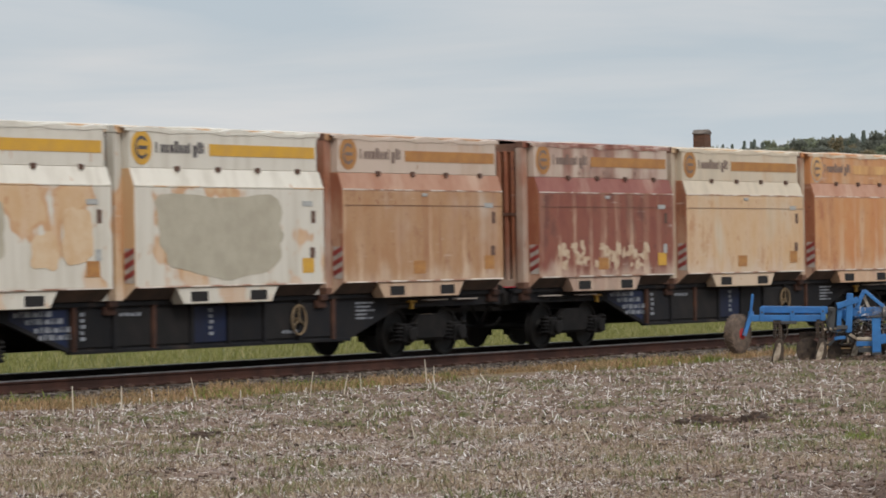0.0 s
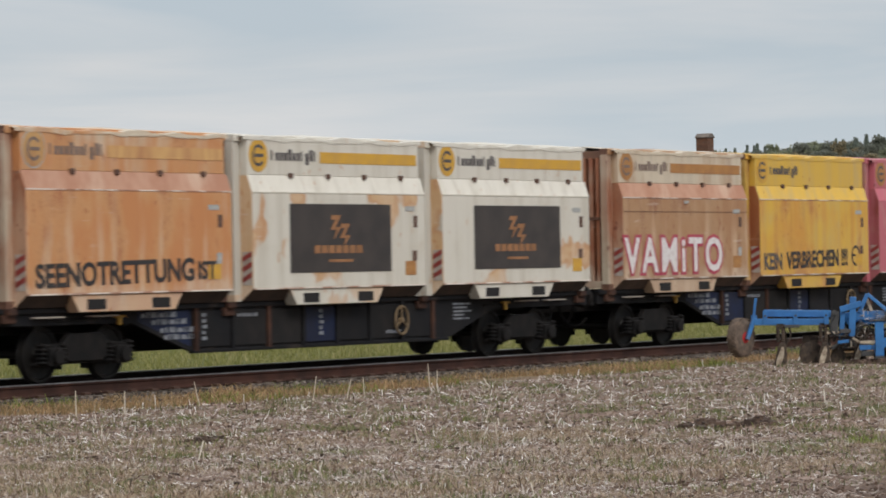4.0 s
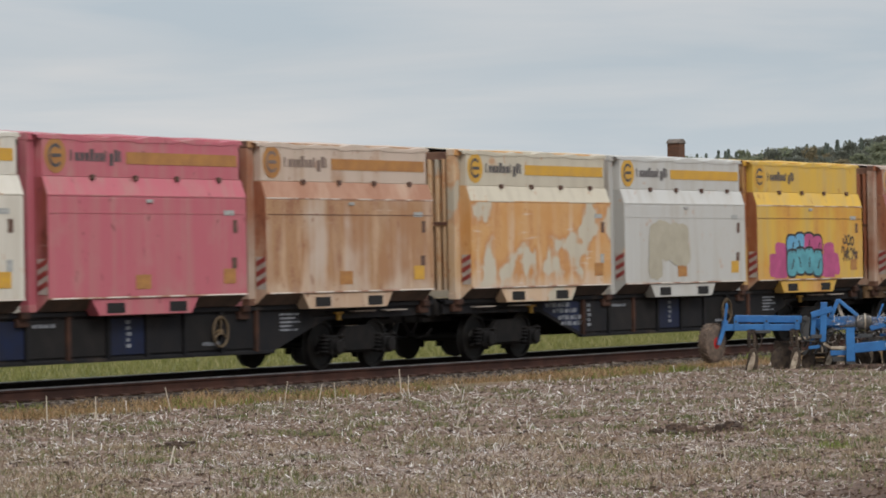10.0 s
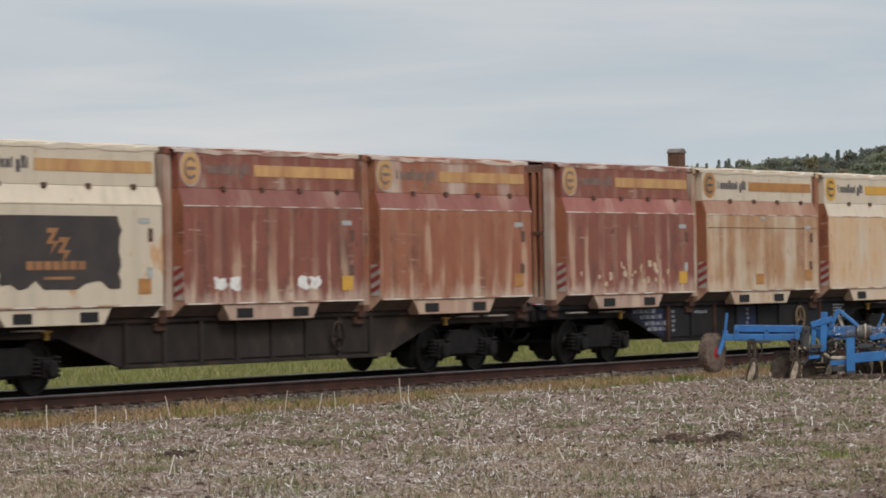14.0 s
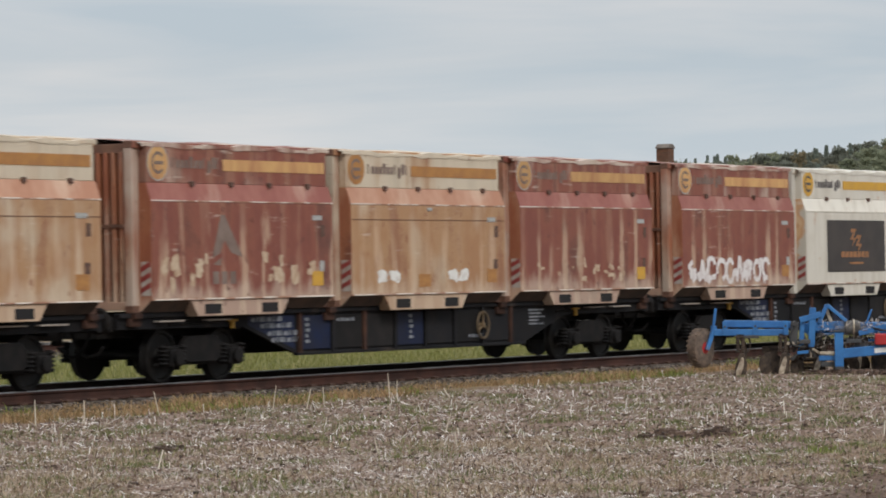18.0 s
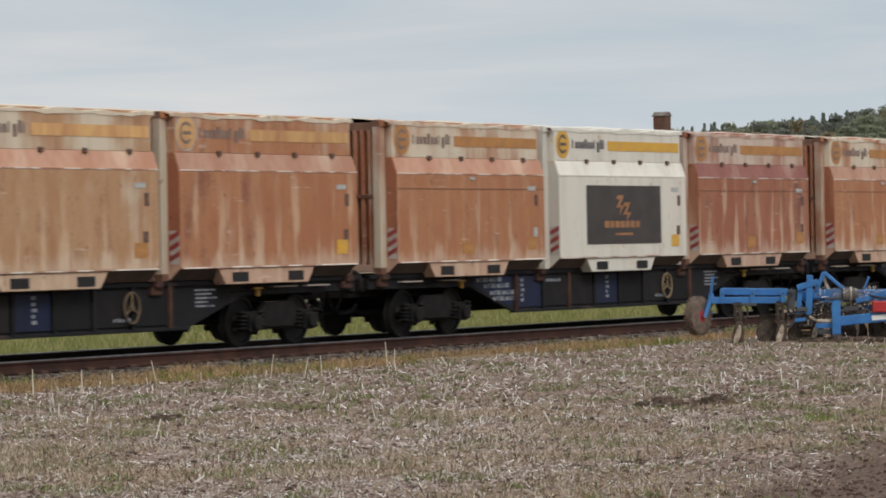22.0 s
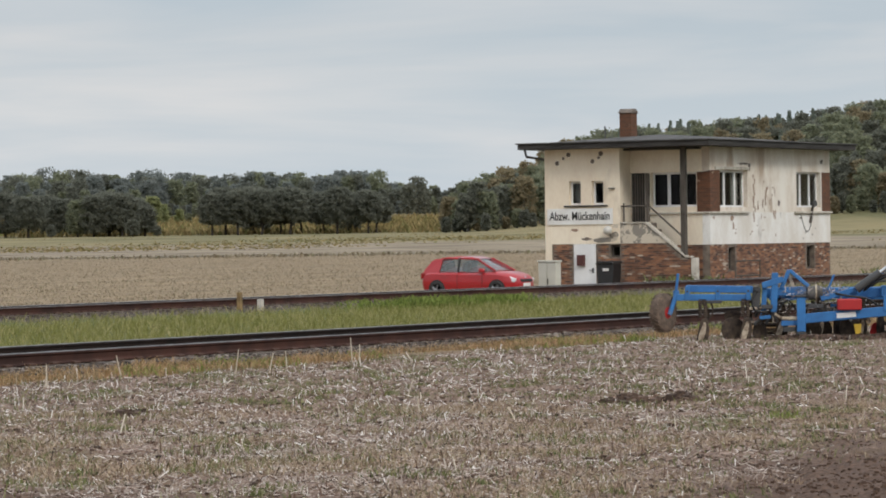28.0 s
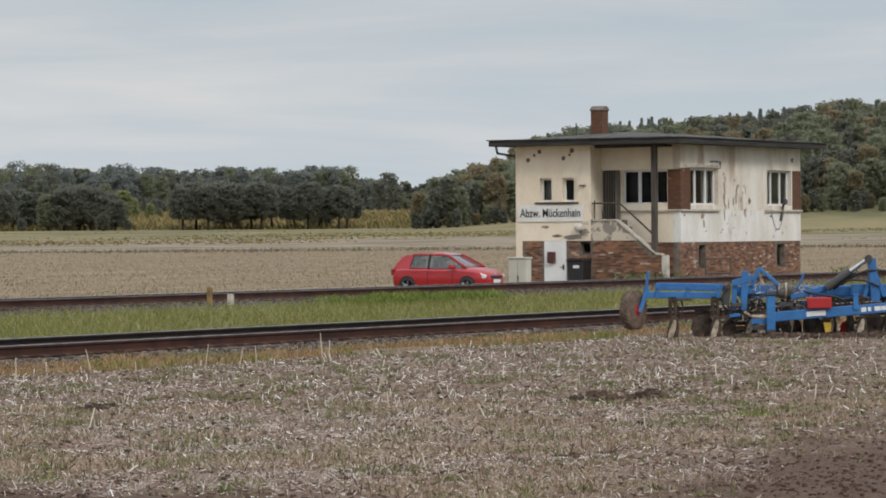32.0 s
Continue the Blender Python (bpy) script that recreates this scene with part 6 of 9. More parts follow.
def crown(rng, height, spread, low, clumps, leaves, size, open_=0.0):
    """Leaf quads on many uneven clumps, with gaps between them. Returns corner places."""
    quads = []
    for _ in range(clumps):
        a, k = rng.random() * 6.283, math.sqrt(rng.random())
        z = low + (height - low) * (0.10 + 0.85 * rng.random() ** 0.85)
        t = (z - low) / (height - low)
        reach = spread * (0.45 + 0.75 * math.sin(math.pi * min(1, 0.22 + 0.70 * t))) * 0.82
        c = np.array([math.cos(a) * k * reach, math.sin(a) * k * reach, z])
        rad = spread * rng.uniform(0.14, 0.34)
        d = rng.normal(size=(leaves, 3))
        d /= np.linalg.norm(d, axis=1)[:, None]
        p = c + d * rad * (0.15 + 1.0 * rng.random((leaves, 1))) * [1, 1, 0.7]
        quads.append(np.c_[p, 0.25 * d + 0.7 * rng.normal(size=(leaves, 3)) + [0, 0, 0.45]])
    q = np.concatenate(quads)
    return leaf_quads(rng, q[:, :3], q[:, 3:], size)


def spire(rng, height, spread, low, leaves, size):
    t = rng.random(leaves) ** 1.15
    a = rng.random(leaves) * 6.283
    layer = 0.75 + 0.35 * np.sin(t * 40)
    r = spread * (1 - t) ** 0.85 * layer * (0.4 + 0.6 * rng.random(leaves)) + 0.22
    p = np.stack([np.cos(a) * r, np.sin(a) * r, low + (height - low) * t], 1)
    d = np.stack([np.cos(a), np.sin(a), 0.5 * np.ones(leaves)], 1)
    return leaf_quads(rng, p, d, size)


def leaf_quads(rng, p, d, size):
    n = len(p)
    u = np.cross(d, rng.normal(size=(n, 3)))
    u /= np.linalg.norm(u, axis=1)[:, None] + 1e-9
    w = np.cross(d, u)
    w /= np.linalg.norm(w, axis=1)[:, None] + 1e-9
    s = (size * (0.5 + rng.random(n)))[:, None] / 2
    return np.stack([p - u * s - w * s * 0.7, p + u * s - w * s * 0.7, p + u * s * 0.8 + w * s * 0.7, p - u * s * 0.8 + w * s * 0.7], 1)


def leaf_mesh(name, corners, mat):
    me = bpy.data.meshes.new(name)
    n = len(corners)
    me.from_pydata(corners.reshape(-1, 3).tolist(), [], [(4 * i, 4 * i + 1, 4 * i + 2, 4 * i + 3) for i in range(n)])
    me.materials.append(mat)
    return me


def trunk_bm(rng, height, low, spread, r):
    bm = bmesh.new()
    p = Vector((0, 0, -0.4))
    lean = Vector((rng.uniform(-0.05, 0.05), rng.uniform(-0.05, 0.05), 1))
    top = p + lean * (height * 0.62 + 0.4)
    mid = p.lerp(top, 0.5)
    rod(bm, p, mid, r, r * 0.72, 8)
    rod(bm, mid, top, r * 0.72, r * 0.3, 7)
    for i in range(9):
        b = p.lerp(top, 0.40 + 0.06 * i)
        a = rng.random() * 6.283
        rod(bm, b, b + Vector((math.cos(a) * spread * 0.75, math.sin(a) * spread * 0.75, height * rng.uniform(0.10, 0.28))), r * 0.34, r * 0.08, 5)
    return bm


def tree_kinds():
    kinds = []
    for i in range(7):
        rng = np.random.default_rng(30 + i)
        h, sp = 10.0, (3.4, 4.0, 3.0, 4.3, 3.4, 2.6, 3.8)[i]
        low = (0.3, 1.7, 0.1, 0.4, 2.2, 0.1, 0.2)[i]
        kinds.append((mesh_of("trunk", trunk_bm(rng, h, low, sp, 0.30), m_bark), leaf_mesh("crown", crown(rng, h, sp, low, 340, 30, 0.34), (m_leaf_dark, m_leaf_dark, m_leaf_mid, m_leaf_dark, m_leaf_dark, m_leaf_pale, m_leaf_dark)[i])))
    return kinds


TREES = tree_kinds()
M_WORDS = ("dark green", "broad dark green", "mid-green", "wide dark green", "open-crowned green", "pale yellowish-green", "dense dark green")


def spot_at(bearing, r):
    x, y = r * math.cos(radians(bearing)), r * math.sin(radians(bearing))
    return x, y, ground_z(x, y)


def tree(kind, bearing, r, height):
    x, y, z = spot_at(bearing, r)
    root = thing("tree", M_WORDS[kind] + " field tree standing in the grass far off", "tree", group="trees behind the field")
    k = height / 10.0
    root.matrix_basis = pose(x, y, z - 0.05, 0, 0, random.uniform(0, 360)) @ Matrix.Diagonal((k * random.uniform(0.95, 1.2), k * random.uniform(0.95, 1.2), k, 1))
    part("trunk", TREES[kind][0], None, root)
    part("crown", TREES[kind][1], None, root)


def bearing_of(px):
    """Bearing from the camera's spot at the last aim, for a place across the view from 0 to 1."""
    return 29.833 + math.degrees(math.atan(math.tan(radians(14.231 / 2)) * (1 - 2 * px)))


# a line of single trees: share of the view's width, distance, height, kind
ROW = [(-0.10, 640, 8.0, 1), (-0.07, 645, 8.4, 3), (-0.045, 640, 7.8, 0), (-0.02, 650, 8.2, 6), (0.006, 640, 7.4, 1), (0.024, 655, 7.8, 3), (0.044, 650, 7.2, 0), (0.062, 640, 6.8, 2), (0.080, 640, 7.6, 6), (0.098, 645, 8.2, 3), (0.112, 640, 7.8, 1), (0.128, 650, 7.0, 6), (0.138, 642, 5.6, 0),
       (0.032, 632, 2.4, 0), (0.124, 628, 3.2, 0), (0.152, 634, 2.0, 0),
       (0.133, 760, 6.4, 5), (0.147, 770, 6.8, 5), (0.158, 775, 5.0, 5), (0.177, 780, 3.8, 5), (0.187, 800, 2.6, 2),
       (0.214, 640, 7.6, 4), (0.229, 645, 8.6, 1), (0.243, 640, 8.0, 4), (0.261, 655, 8.8, 3), (0.270, 640, 8.2, 4), (0.292, 645, 8.4, 1), (0.302, 640, 8.4, 4), (0.315, 648, 8.0, 4),
       (0.340, 650, 7.6, 1), (0.355, 640, 8.4, 4), (0.368, 655, 7.6, 6), (0.390, 640, 7.8, 4), (0.399, 650, 7.2, 4)]
for px, r, hh, kd in ROW:
    tree(kd, bearing_of(px), r, hh)


def wood(name, rows, mats, label):
    """A far wood: many crowns of leaves and some conifers, joined."""
    piles = {m: [] for m in dict.fromkeys(mats)}
    trunks = bmesh.new()
    rng = np.random.default_rng(len(rows) + 17)
    for bearing, r, h, conifer in rows:
        x, y, z = spot_at(bearing, r)
        sp = h * rng.uniform(0.22, 0.31)
        if conifer:
            c, m = spire(rng, h * 1.05, sp * 0.62, h * 0.02, 900, 0.32), m_leaf_pine
        else:
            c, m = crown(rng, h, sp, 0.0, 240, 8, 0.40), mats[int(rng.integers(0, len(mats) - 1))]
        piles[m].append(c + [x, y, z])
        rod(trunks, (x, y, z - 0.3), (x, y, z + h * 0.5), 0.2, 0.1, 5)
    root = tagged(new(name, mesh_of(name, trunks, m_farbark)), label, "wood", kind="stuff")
    for m in piles:
        if piles[m]:
            part("foliage", leaf_mesh("foliage", np.concatenate(piles[m]), m), None, root)
    return root


rnd = random.Random(8)
rows = []
for r, tall in ((960, 9.6), (985, 11.0), (1010, 12.0)):
    px = -0.14
    while px < 0.50:
        bump = 1.0 + 0.07 * math.sin(px * 21) + 0.06 * math.sin(px * 47 + 1)
        low = 0.62 if px > 0.405 else 1.0
        rows.append((bearing_of(px), r + rnd.uniform(-10, 10), low * tall * bump * rnd.uniform(0.72, 1.12), False))
        px += rnd.uniform(0.006, 0.012)
rows += [(bearing_of(0.255 + 0.008 * i), 940 + 10 * i, 12.2, False) for i in range(4)]
rows += [(bearing_of(0.436), 900, 8.5, False), (bearing_of(0.446), 905, 10.4, False), (bearing_of(0.455), 910, 7.0, False)]
for r in (950, 930):
    px = -0.14
    while px < 0.48:
        rows.append((bearing_of(px), r + rnd.uniform(-8, 8), rnd.uniform(2.5, 4.6), False))
        px += rnd.uniform(0.006, 0.012)
wood("far_wood", rows, (m_leaf_dark, m_leaf_haze, m_leaf_mid, m_leaf_haze, m_leaf_pine), "mixed wood along the far side of the fields, haze painted into its colours")
rows = []
for i, r in enumerate((640, 668, 700, 735, 770, 805, 840, 880)):
    px = (0.482, 0.49, 0.50, 0.53, 0.56, 0.59, 0.61, 0.63)[i]
    while px < 1.16:
        h = 9.6 if i else 8.4
        h *= rnd.uniform(0.80, 1.10)
        if px < 0.50:
            h *= 0.8
        con = rnd.random() < (0.36 if i > 4 else 0.08)
        rows.append((bearing_of(px), r + rnd.uniform(-12, 12), h * (0.96 if con else 1.0), con))
        px += rnd.uniform(0.007, 0.014)
px = 0.478
while px < 1.16:
    rows.append((bearing_of(px), 626 + rnd.uniform(-5, 5), rnd.uniform(2.0, 4.0), False))
    px += rnd.uniform(0.008, 0.014)
wood("hill_wood", rows, (m_leaf_dark, m_leaf_mid, m_leaf_dark, m_leaf_rust, m_leaf_mid, m_leaf_mid, m_leaf_pine), "dark mixed wood on the hill behind the signal box")
# ---- train: container wagons ----
def rusting(name, tones, broad=False, pale=0.75):
    """Painted steel that rusts in streaks: the object's colour is the paint, its alpha how far the rust has come."""
    m = bpy.data.materials.new(name)
    m.use_nodes = True
    nd, ln = m.node_tree.nodes, m.node_tree.links.new
    bs = nd["Principled BSDF"]
    bs.inputs["Roughness"].default_value = 0.6
    oi, co = nd.new("ShaderNodeObjectInfo"), nd.new("ShaderNodeTexCoord")
    shift = nd.new("ShaderNodeVectorMath")
    shift.operation = "SCALE"
    shift.inputs[0].default_value = (37.0, 11.0, 23.0)
    ln(oi.outputs["Random"], shift.inputs["Scale"])
    off = nd.new("ShaderNodeVectorMath")
    ln(co.outputs["Object"], off.inputs[0])
    ln(shift.outputs["Vector"], off.inputs[1])

    def tex(scale, stretch, detail=4.0, rough=0.55):
        mp, n = nd.new("ShaderNodeMapping"), nd.new("ShaderNodeTexNoise")
        mp.inputs["Scale"].default_value = stretch
        n.inputs["Scale"].default_value, n.inputs["Detail"].default_value, n.inputs["Roughness"].default_value = scale, detail, rough
        ln(off.outputs["Vector"], mp.inputs["Vector"])
        ln(mp.outputs["Vector"], n.inputs["Vector"])
        return n.outputs["Fac"]

    def calc(op, a, b, c=None):
        n = nd.new("ShaderNodeMath")
        n.operation = op
        for i, v in enumerate((a, b, c)):
            if v is None:
                continue
            if isinstance(v, (int, float)):
                n.inputs[i].default_value = v
            else:
                ln(v, n.inputs[i])
        return n.outputs[0]

    def step(v, a, b):
        n = nd.new("ShaderNodeMapRange")
        n.interpolation_type = "SMOOTHSTEP"
        n.inputs["From Min"].default_value, n.inputs["From Max"].default_value = a, b
        ln(v, n.inputs["Value"])
        return n.outputs["Result"]

    def blend(fac, a, b):
        n = nd.new("ShaderNodeMix")
        n.data_type = "RGBA"
        for v, k in ((fac, "Factor"), (a, "A"), (b, "B")):
            if isinstance(v, tuple):
                n.inputs[k].default_value = (*v, 1)
            elif isinstance(v, float):
                n.inputs[k].default_value = v
            else:
                ln(v, n.inputs[k])
        return n.outputs["Result"]

    sz = nd.new("ShaderNodeSeparateXYZ")
    ln(co.outputs["Object"], sz.inputs[0])
    along, high = sz.outputs["X"], sz.outputs["Z"]
    blotch = tex(1.0, (0.75, 0.75, 0.85), 3.0, 0.5)
    streak = tex(1.0, (1.7, 1.7, 0.13), 2.5, 0.5)
    drip = tex(1.0, (4.6, 4.6, 0.34), 2.5, 0.55)
    cloud = tex(1.5, (1, 1, 0.75), 5.0, 0.62)
    ragged = tex(1.0, (3.1, 3.1, 0.85), 4.0, 0.6)
    grit = tex(24.0, (1, 1, 1), 3.0)
    share = (0.78, 0.16, 0.06) if broad else (0.42, 0.42, 0.16)
    mixd = calc("ADD", calc("MULTIPLY", blotch, share[0]), calc("ADD", calc("MULTIPLY", streak, share[1]), calc("MULTIPLY", drip, share[2])))
    level = calc("ADD", mixd, calc("MULTIPLY_ADD", oi.outputs["Alpha"], 0.60, -0.30))
    cover = step(level, 0.475, 0.515) if broad else step(level, 0.40, 0.60)
    tone = step(calc("ADD", calc("MULTIPLY", cloud, 0.6), calc("MULTIPLY", streak, 0.4)), 0.40, 0.60)
    rust = blend(tone, tones[0], tones[1])
    deep = step(calc("ADD", calc("MULTIPLY", streak, 0.40), calc("ADD", calc("MULTIPLY", cloud, 0.45), calc("MULTIPLY", grit, 0.15))), 0.50, 0.64)
    rust = blend(calc("MULTIPLY", deep, 0.9), rust, tones[2])
    if broad:      # a darker rim round each stain
        rim = calc("MULTIPLY", step(level, 0.472, 0.492), step(calc("MULTIPLY", level, -1.0), -0.545, -0.50))
        rust = blend(calc("MULTIPLY", rim, 0.7), rust, tones[2])
    # old paint shows through in soft upright bands over the ribs behind the plate, each climbing to its own height
    sway = calc("MULTIPLY_ADD", along, 10.3, calc("MULTIPLY_ADD", streak, 7.0, calc("MULTIPLY", oi.outputs["Random"], 40.0)))
    ridge = calc("MULTIPLY_ADD", calc("SINE", sway, 0.0), 0.36, calc("MULTIPLY_ADD", ragged, 1.5, -0.22))
    band = step(ridge, 0.64, 0.93)
    reach = calc("MULTIPLY_ADD", tex(1.0, (1.3, 1.3, 0.03), 2.0), 4.4, -1.15)
    climb = step(calc("SUBTRACT", calc("MULTIPLY_ADD", ragged, 0.7, reach), high), -0.15, 0.75)
    bare = calc("MULTIPLY", band, calc("MULTIPLY_ADD", climb, 0.72, 0.20))
    rust = blend(calc("MULTIPLY", bare, pale), rust, (0.60, 0.43, 0.29))
    # pale worn foot and sideways scuffs
    foot = step(calc("SUBTRACT", calc("MULTIPLY", ragged, 1.05), high), -0.02, 0.34)
    rust = blend(calc("MULTIPLY", foot, pale * 0.85), rust, (0.60, 0.48, 0.37))
    scuff = calc("MULTIPLY", step(tex(1.0, (1.3, 1.3, 13.0), 3.0, 0.6), 0.60, 0.70), step(cloud, 0.50, 0.62))
    rust = blend(calc("MULTIPLY", scuff, pale * 0.8), rust, (0.63, 0.52, 0.44))
    # dark bleeding and pock marks
    bleed = calc("MULTIPLY", step(drip, 0.58, 0.74), step(tex(1.0, (0.8, 0.8, 0.5), 2.0), 0.48, 0.62))
    rust = blend(calc("MULTIPLY", bleed, 0.6), rust, tones[2])
    pock = step(tex(7.0, (1, 1, 0.55), 2.0), 0.66, 0.72)
    rust = blend(calc("MULTIPLY", pock, 0.7), rust, tones[2])
    grime = step(tex(1.0, (3.4, 3.4, 0.22), 3.0), 0.42, 0.75)
    paint = blend(calc("MULTIPLY", grime, 0.35), oi.outputs["Color"], (0.36, 0.30, 0.22))
    paint = blend(calc("MULTIPLY", step(cloud, 0.5, 0.75), 0.25), paint, (0.42, 0.36, 0.27))
    paint = blend(calc("MULTIPLY", calc("MULTIPLY", pock, step(cloud, 0.45, 0.55)), 0.6), paint, tones[2])
    col = blend(calc("MULTIPLY", cover, 0.94), paint, rust)
    ln(col, bs.inputs["Base Color"])
    bp = nd.new("ShaderNodeBump")
    bp.inputs["Strength"].default_value, bp.inputs["Distance"].default_value = 0.25, 0.01
    ln(calc("ADD", calc("MULTIPLY", calc("SINE", calc("MULTIPLY", along, 10.3), 0.0), 0.4), calc("ADD", blotch, calc("MULTIPLY", grit, 0.2))), bp.inputs["Height"])
    ln(bp.outputs["Normal"], bs.inputs["Normal"])
    return m


RUST = {
    "peach": rusting("peach_stained_paint", ((0.55, 0.34, 0.17), (0.60, 0.43, 0.27), (0.47, 0.22, 0.085)), True),
    "tan": rusting("tan_rusting_paint", ((0.345, 0.166, 0.070), (0.41, 0.238, 0.116), (0.235, 0.080, 0.033)), False, 0.52),
    "orange": rusting("orange_rusting_paint", ((0.310, 0.102, 0.033), (0.375, 0.155, 0.058), (0.190, 0.049, 0.019)), False, 0.52),
    "red": rusting("red_rusting_paint", ((0.175, 0.034, 0.019), (0.235, 0.062, 0.031), (0.090, 0.019, 0.012)), False, 0.62),
    "apricot": rusting("apricot_stained_paint", ((0.55, 0.26, 0.07), (0.60, 0.34, 0.13), (0.45, 0.17, 0.04)), True),
    "amber": rusting("amber_stained_paint", ((0.55, 0.24, 0.03), (0.60, 0.32, 0.06), (0.40, 0.14, 0.03)), False, 0.10),
    "brown": rusting("brown_rusting_paint", ((0.245, 0.066, 0.026), (0.315, 0.110, 0.046), (0.135, 0.032, 0.016)), False, 0.54),
    "bright": rusting("bright_orange_rust", ((0.50, 0.195, 0.060), (0.55, 0.285, 0.115), (0.35, 0.105, 0.034)), False, 0.55),
    "umber": rusting("umber_brown_rust", ((0.255, 0.105, 0.062), (0.33, 0.165, 0.105), (0.165, 0.055, 0.034)), False, 0.50),
    "cream": rusting("cream_peach_streaks", ((0.55, 0.34, 0.175), (0.60, 0.43, 0.27), (0.44, 0.22, 0.10)), False, 0.75),
}
m_dark = material("painted_pocket_shade", (0.012, 0.010, 0.010), rough=0.9)
m_yellow = material("signal_yellow_print", (0.60, 0.33, 0.03), (0.52, 0.29, 0.05), rough=0.6)
m_ochre = material("faded_ochre_print", (0.42, 0.20, 0.055), (0.33, 0.15, 0.05), rough=0.7)
m_ink = material("dark_ink_print", (0.10, 0.09, 0.09), (0.06, 0.05, 0.05), rough=0.7)
m_ink2 = material("faded_ink_print", (0.22, 0.16, 0.13), (0.15, 0.10, 0.08), rough=0.7)
m_film = material("dark_brown_film", (0.028, 0.022, 0.020), (0.045, 0.035, 0.03), rough=0.45, scale=2)
m_copper = material("copper_print", (0.33, 0.15, 0.06), rough=0.6)
m_plate = material("grey_label_plate", (0.42, 0.42, 0.40), rough=0.6)
m_whitep = material("white_paint_mark", (0.72, 0.70, 0.66), (0.5, 0.45, 0.40), rough=0.7, scale=6, mix=(0.5, 0.75))
m_stripe_r = material("red_warning_stripe", (0.26, 0.04, 0.035), rough=0.6)
m_wplate = material("dull_white_plate", (0.42, 0.38, 0.34), (0.30, 0.24, 0.20), rough=0.7, scale=5)
m_hook = material("rusty_hook", (0.13, 0.07, 0.05), rough=0.8)
m_faded = material("faded_amber_print", (0.56, 0.33, 0.13), (0.38, 0.17, 0.075), rough=0.7, scale=1.6, fine=6, stretch=(1, 1, 0.25), mix=(0.42, 0.72), per_piece=0.12)
# pale wear on the lips doubles as their bright highlight
m_lip = material("worn_edge_highlight", (0.66, 0.58, 0.51), (0.33, 0.17, 0.11), rough=0.55, scale=2.2, fine=14, mix=(0.48, 0.60), per_piece=0.15)
# near-black brown puts the shade below the flap into the colour
m_under = material("shade_dark_hopper_foot", (0.045, 0.030, 0.022), (0.085, 0.050, 0.034), rough=0.85, scale=1.6, fine=12, per_piece=0.3)
m_casting = material("dark_rusty_casting", (0.10, 0.045, 0.028), (0.17, 0.085, 0.052), rough=0.8, scale=5)
m_shelf_red = material("maroon_stained_paint", (0.28, 0.105, 0.078), (0.22, 0.066, 0.048), rough=0.6, scale=1.2, fine=8, stretch=(1, 1, 0.5), dirt=(0.40, 0.24, 0.18), dirt_amount=0.25, per_piece=0.2)
m_shelf_tan = material("pinkish_tan_paint", (0.44, 0.25, 0.165), (0.36, 0.17, 0.10), rough=0.6, scale=1.2, fine=8, stretch=(1, 1, 0.5), dirt=(0.52, 0.36, 0.26), dirt_amount=0.25, per_piece=0.2)
CL, CH = 6.058, 2.9      # container length and height


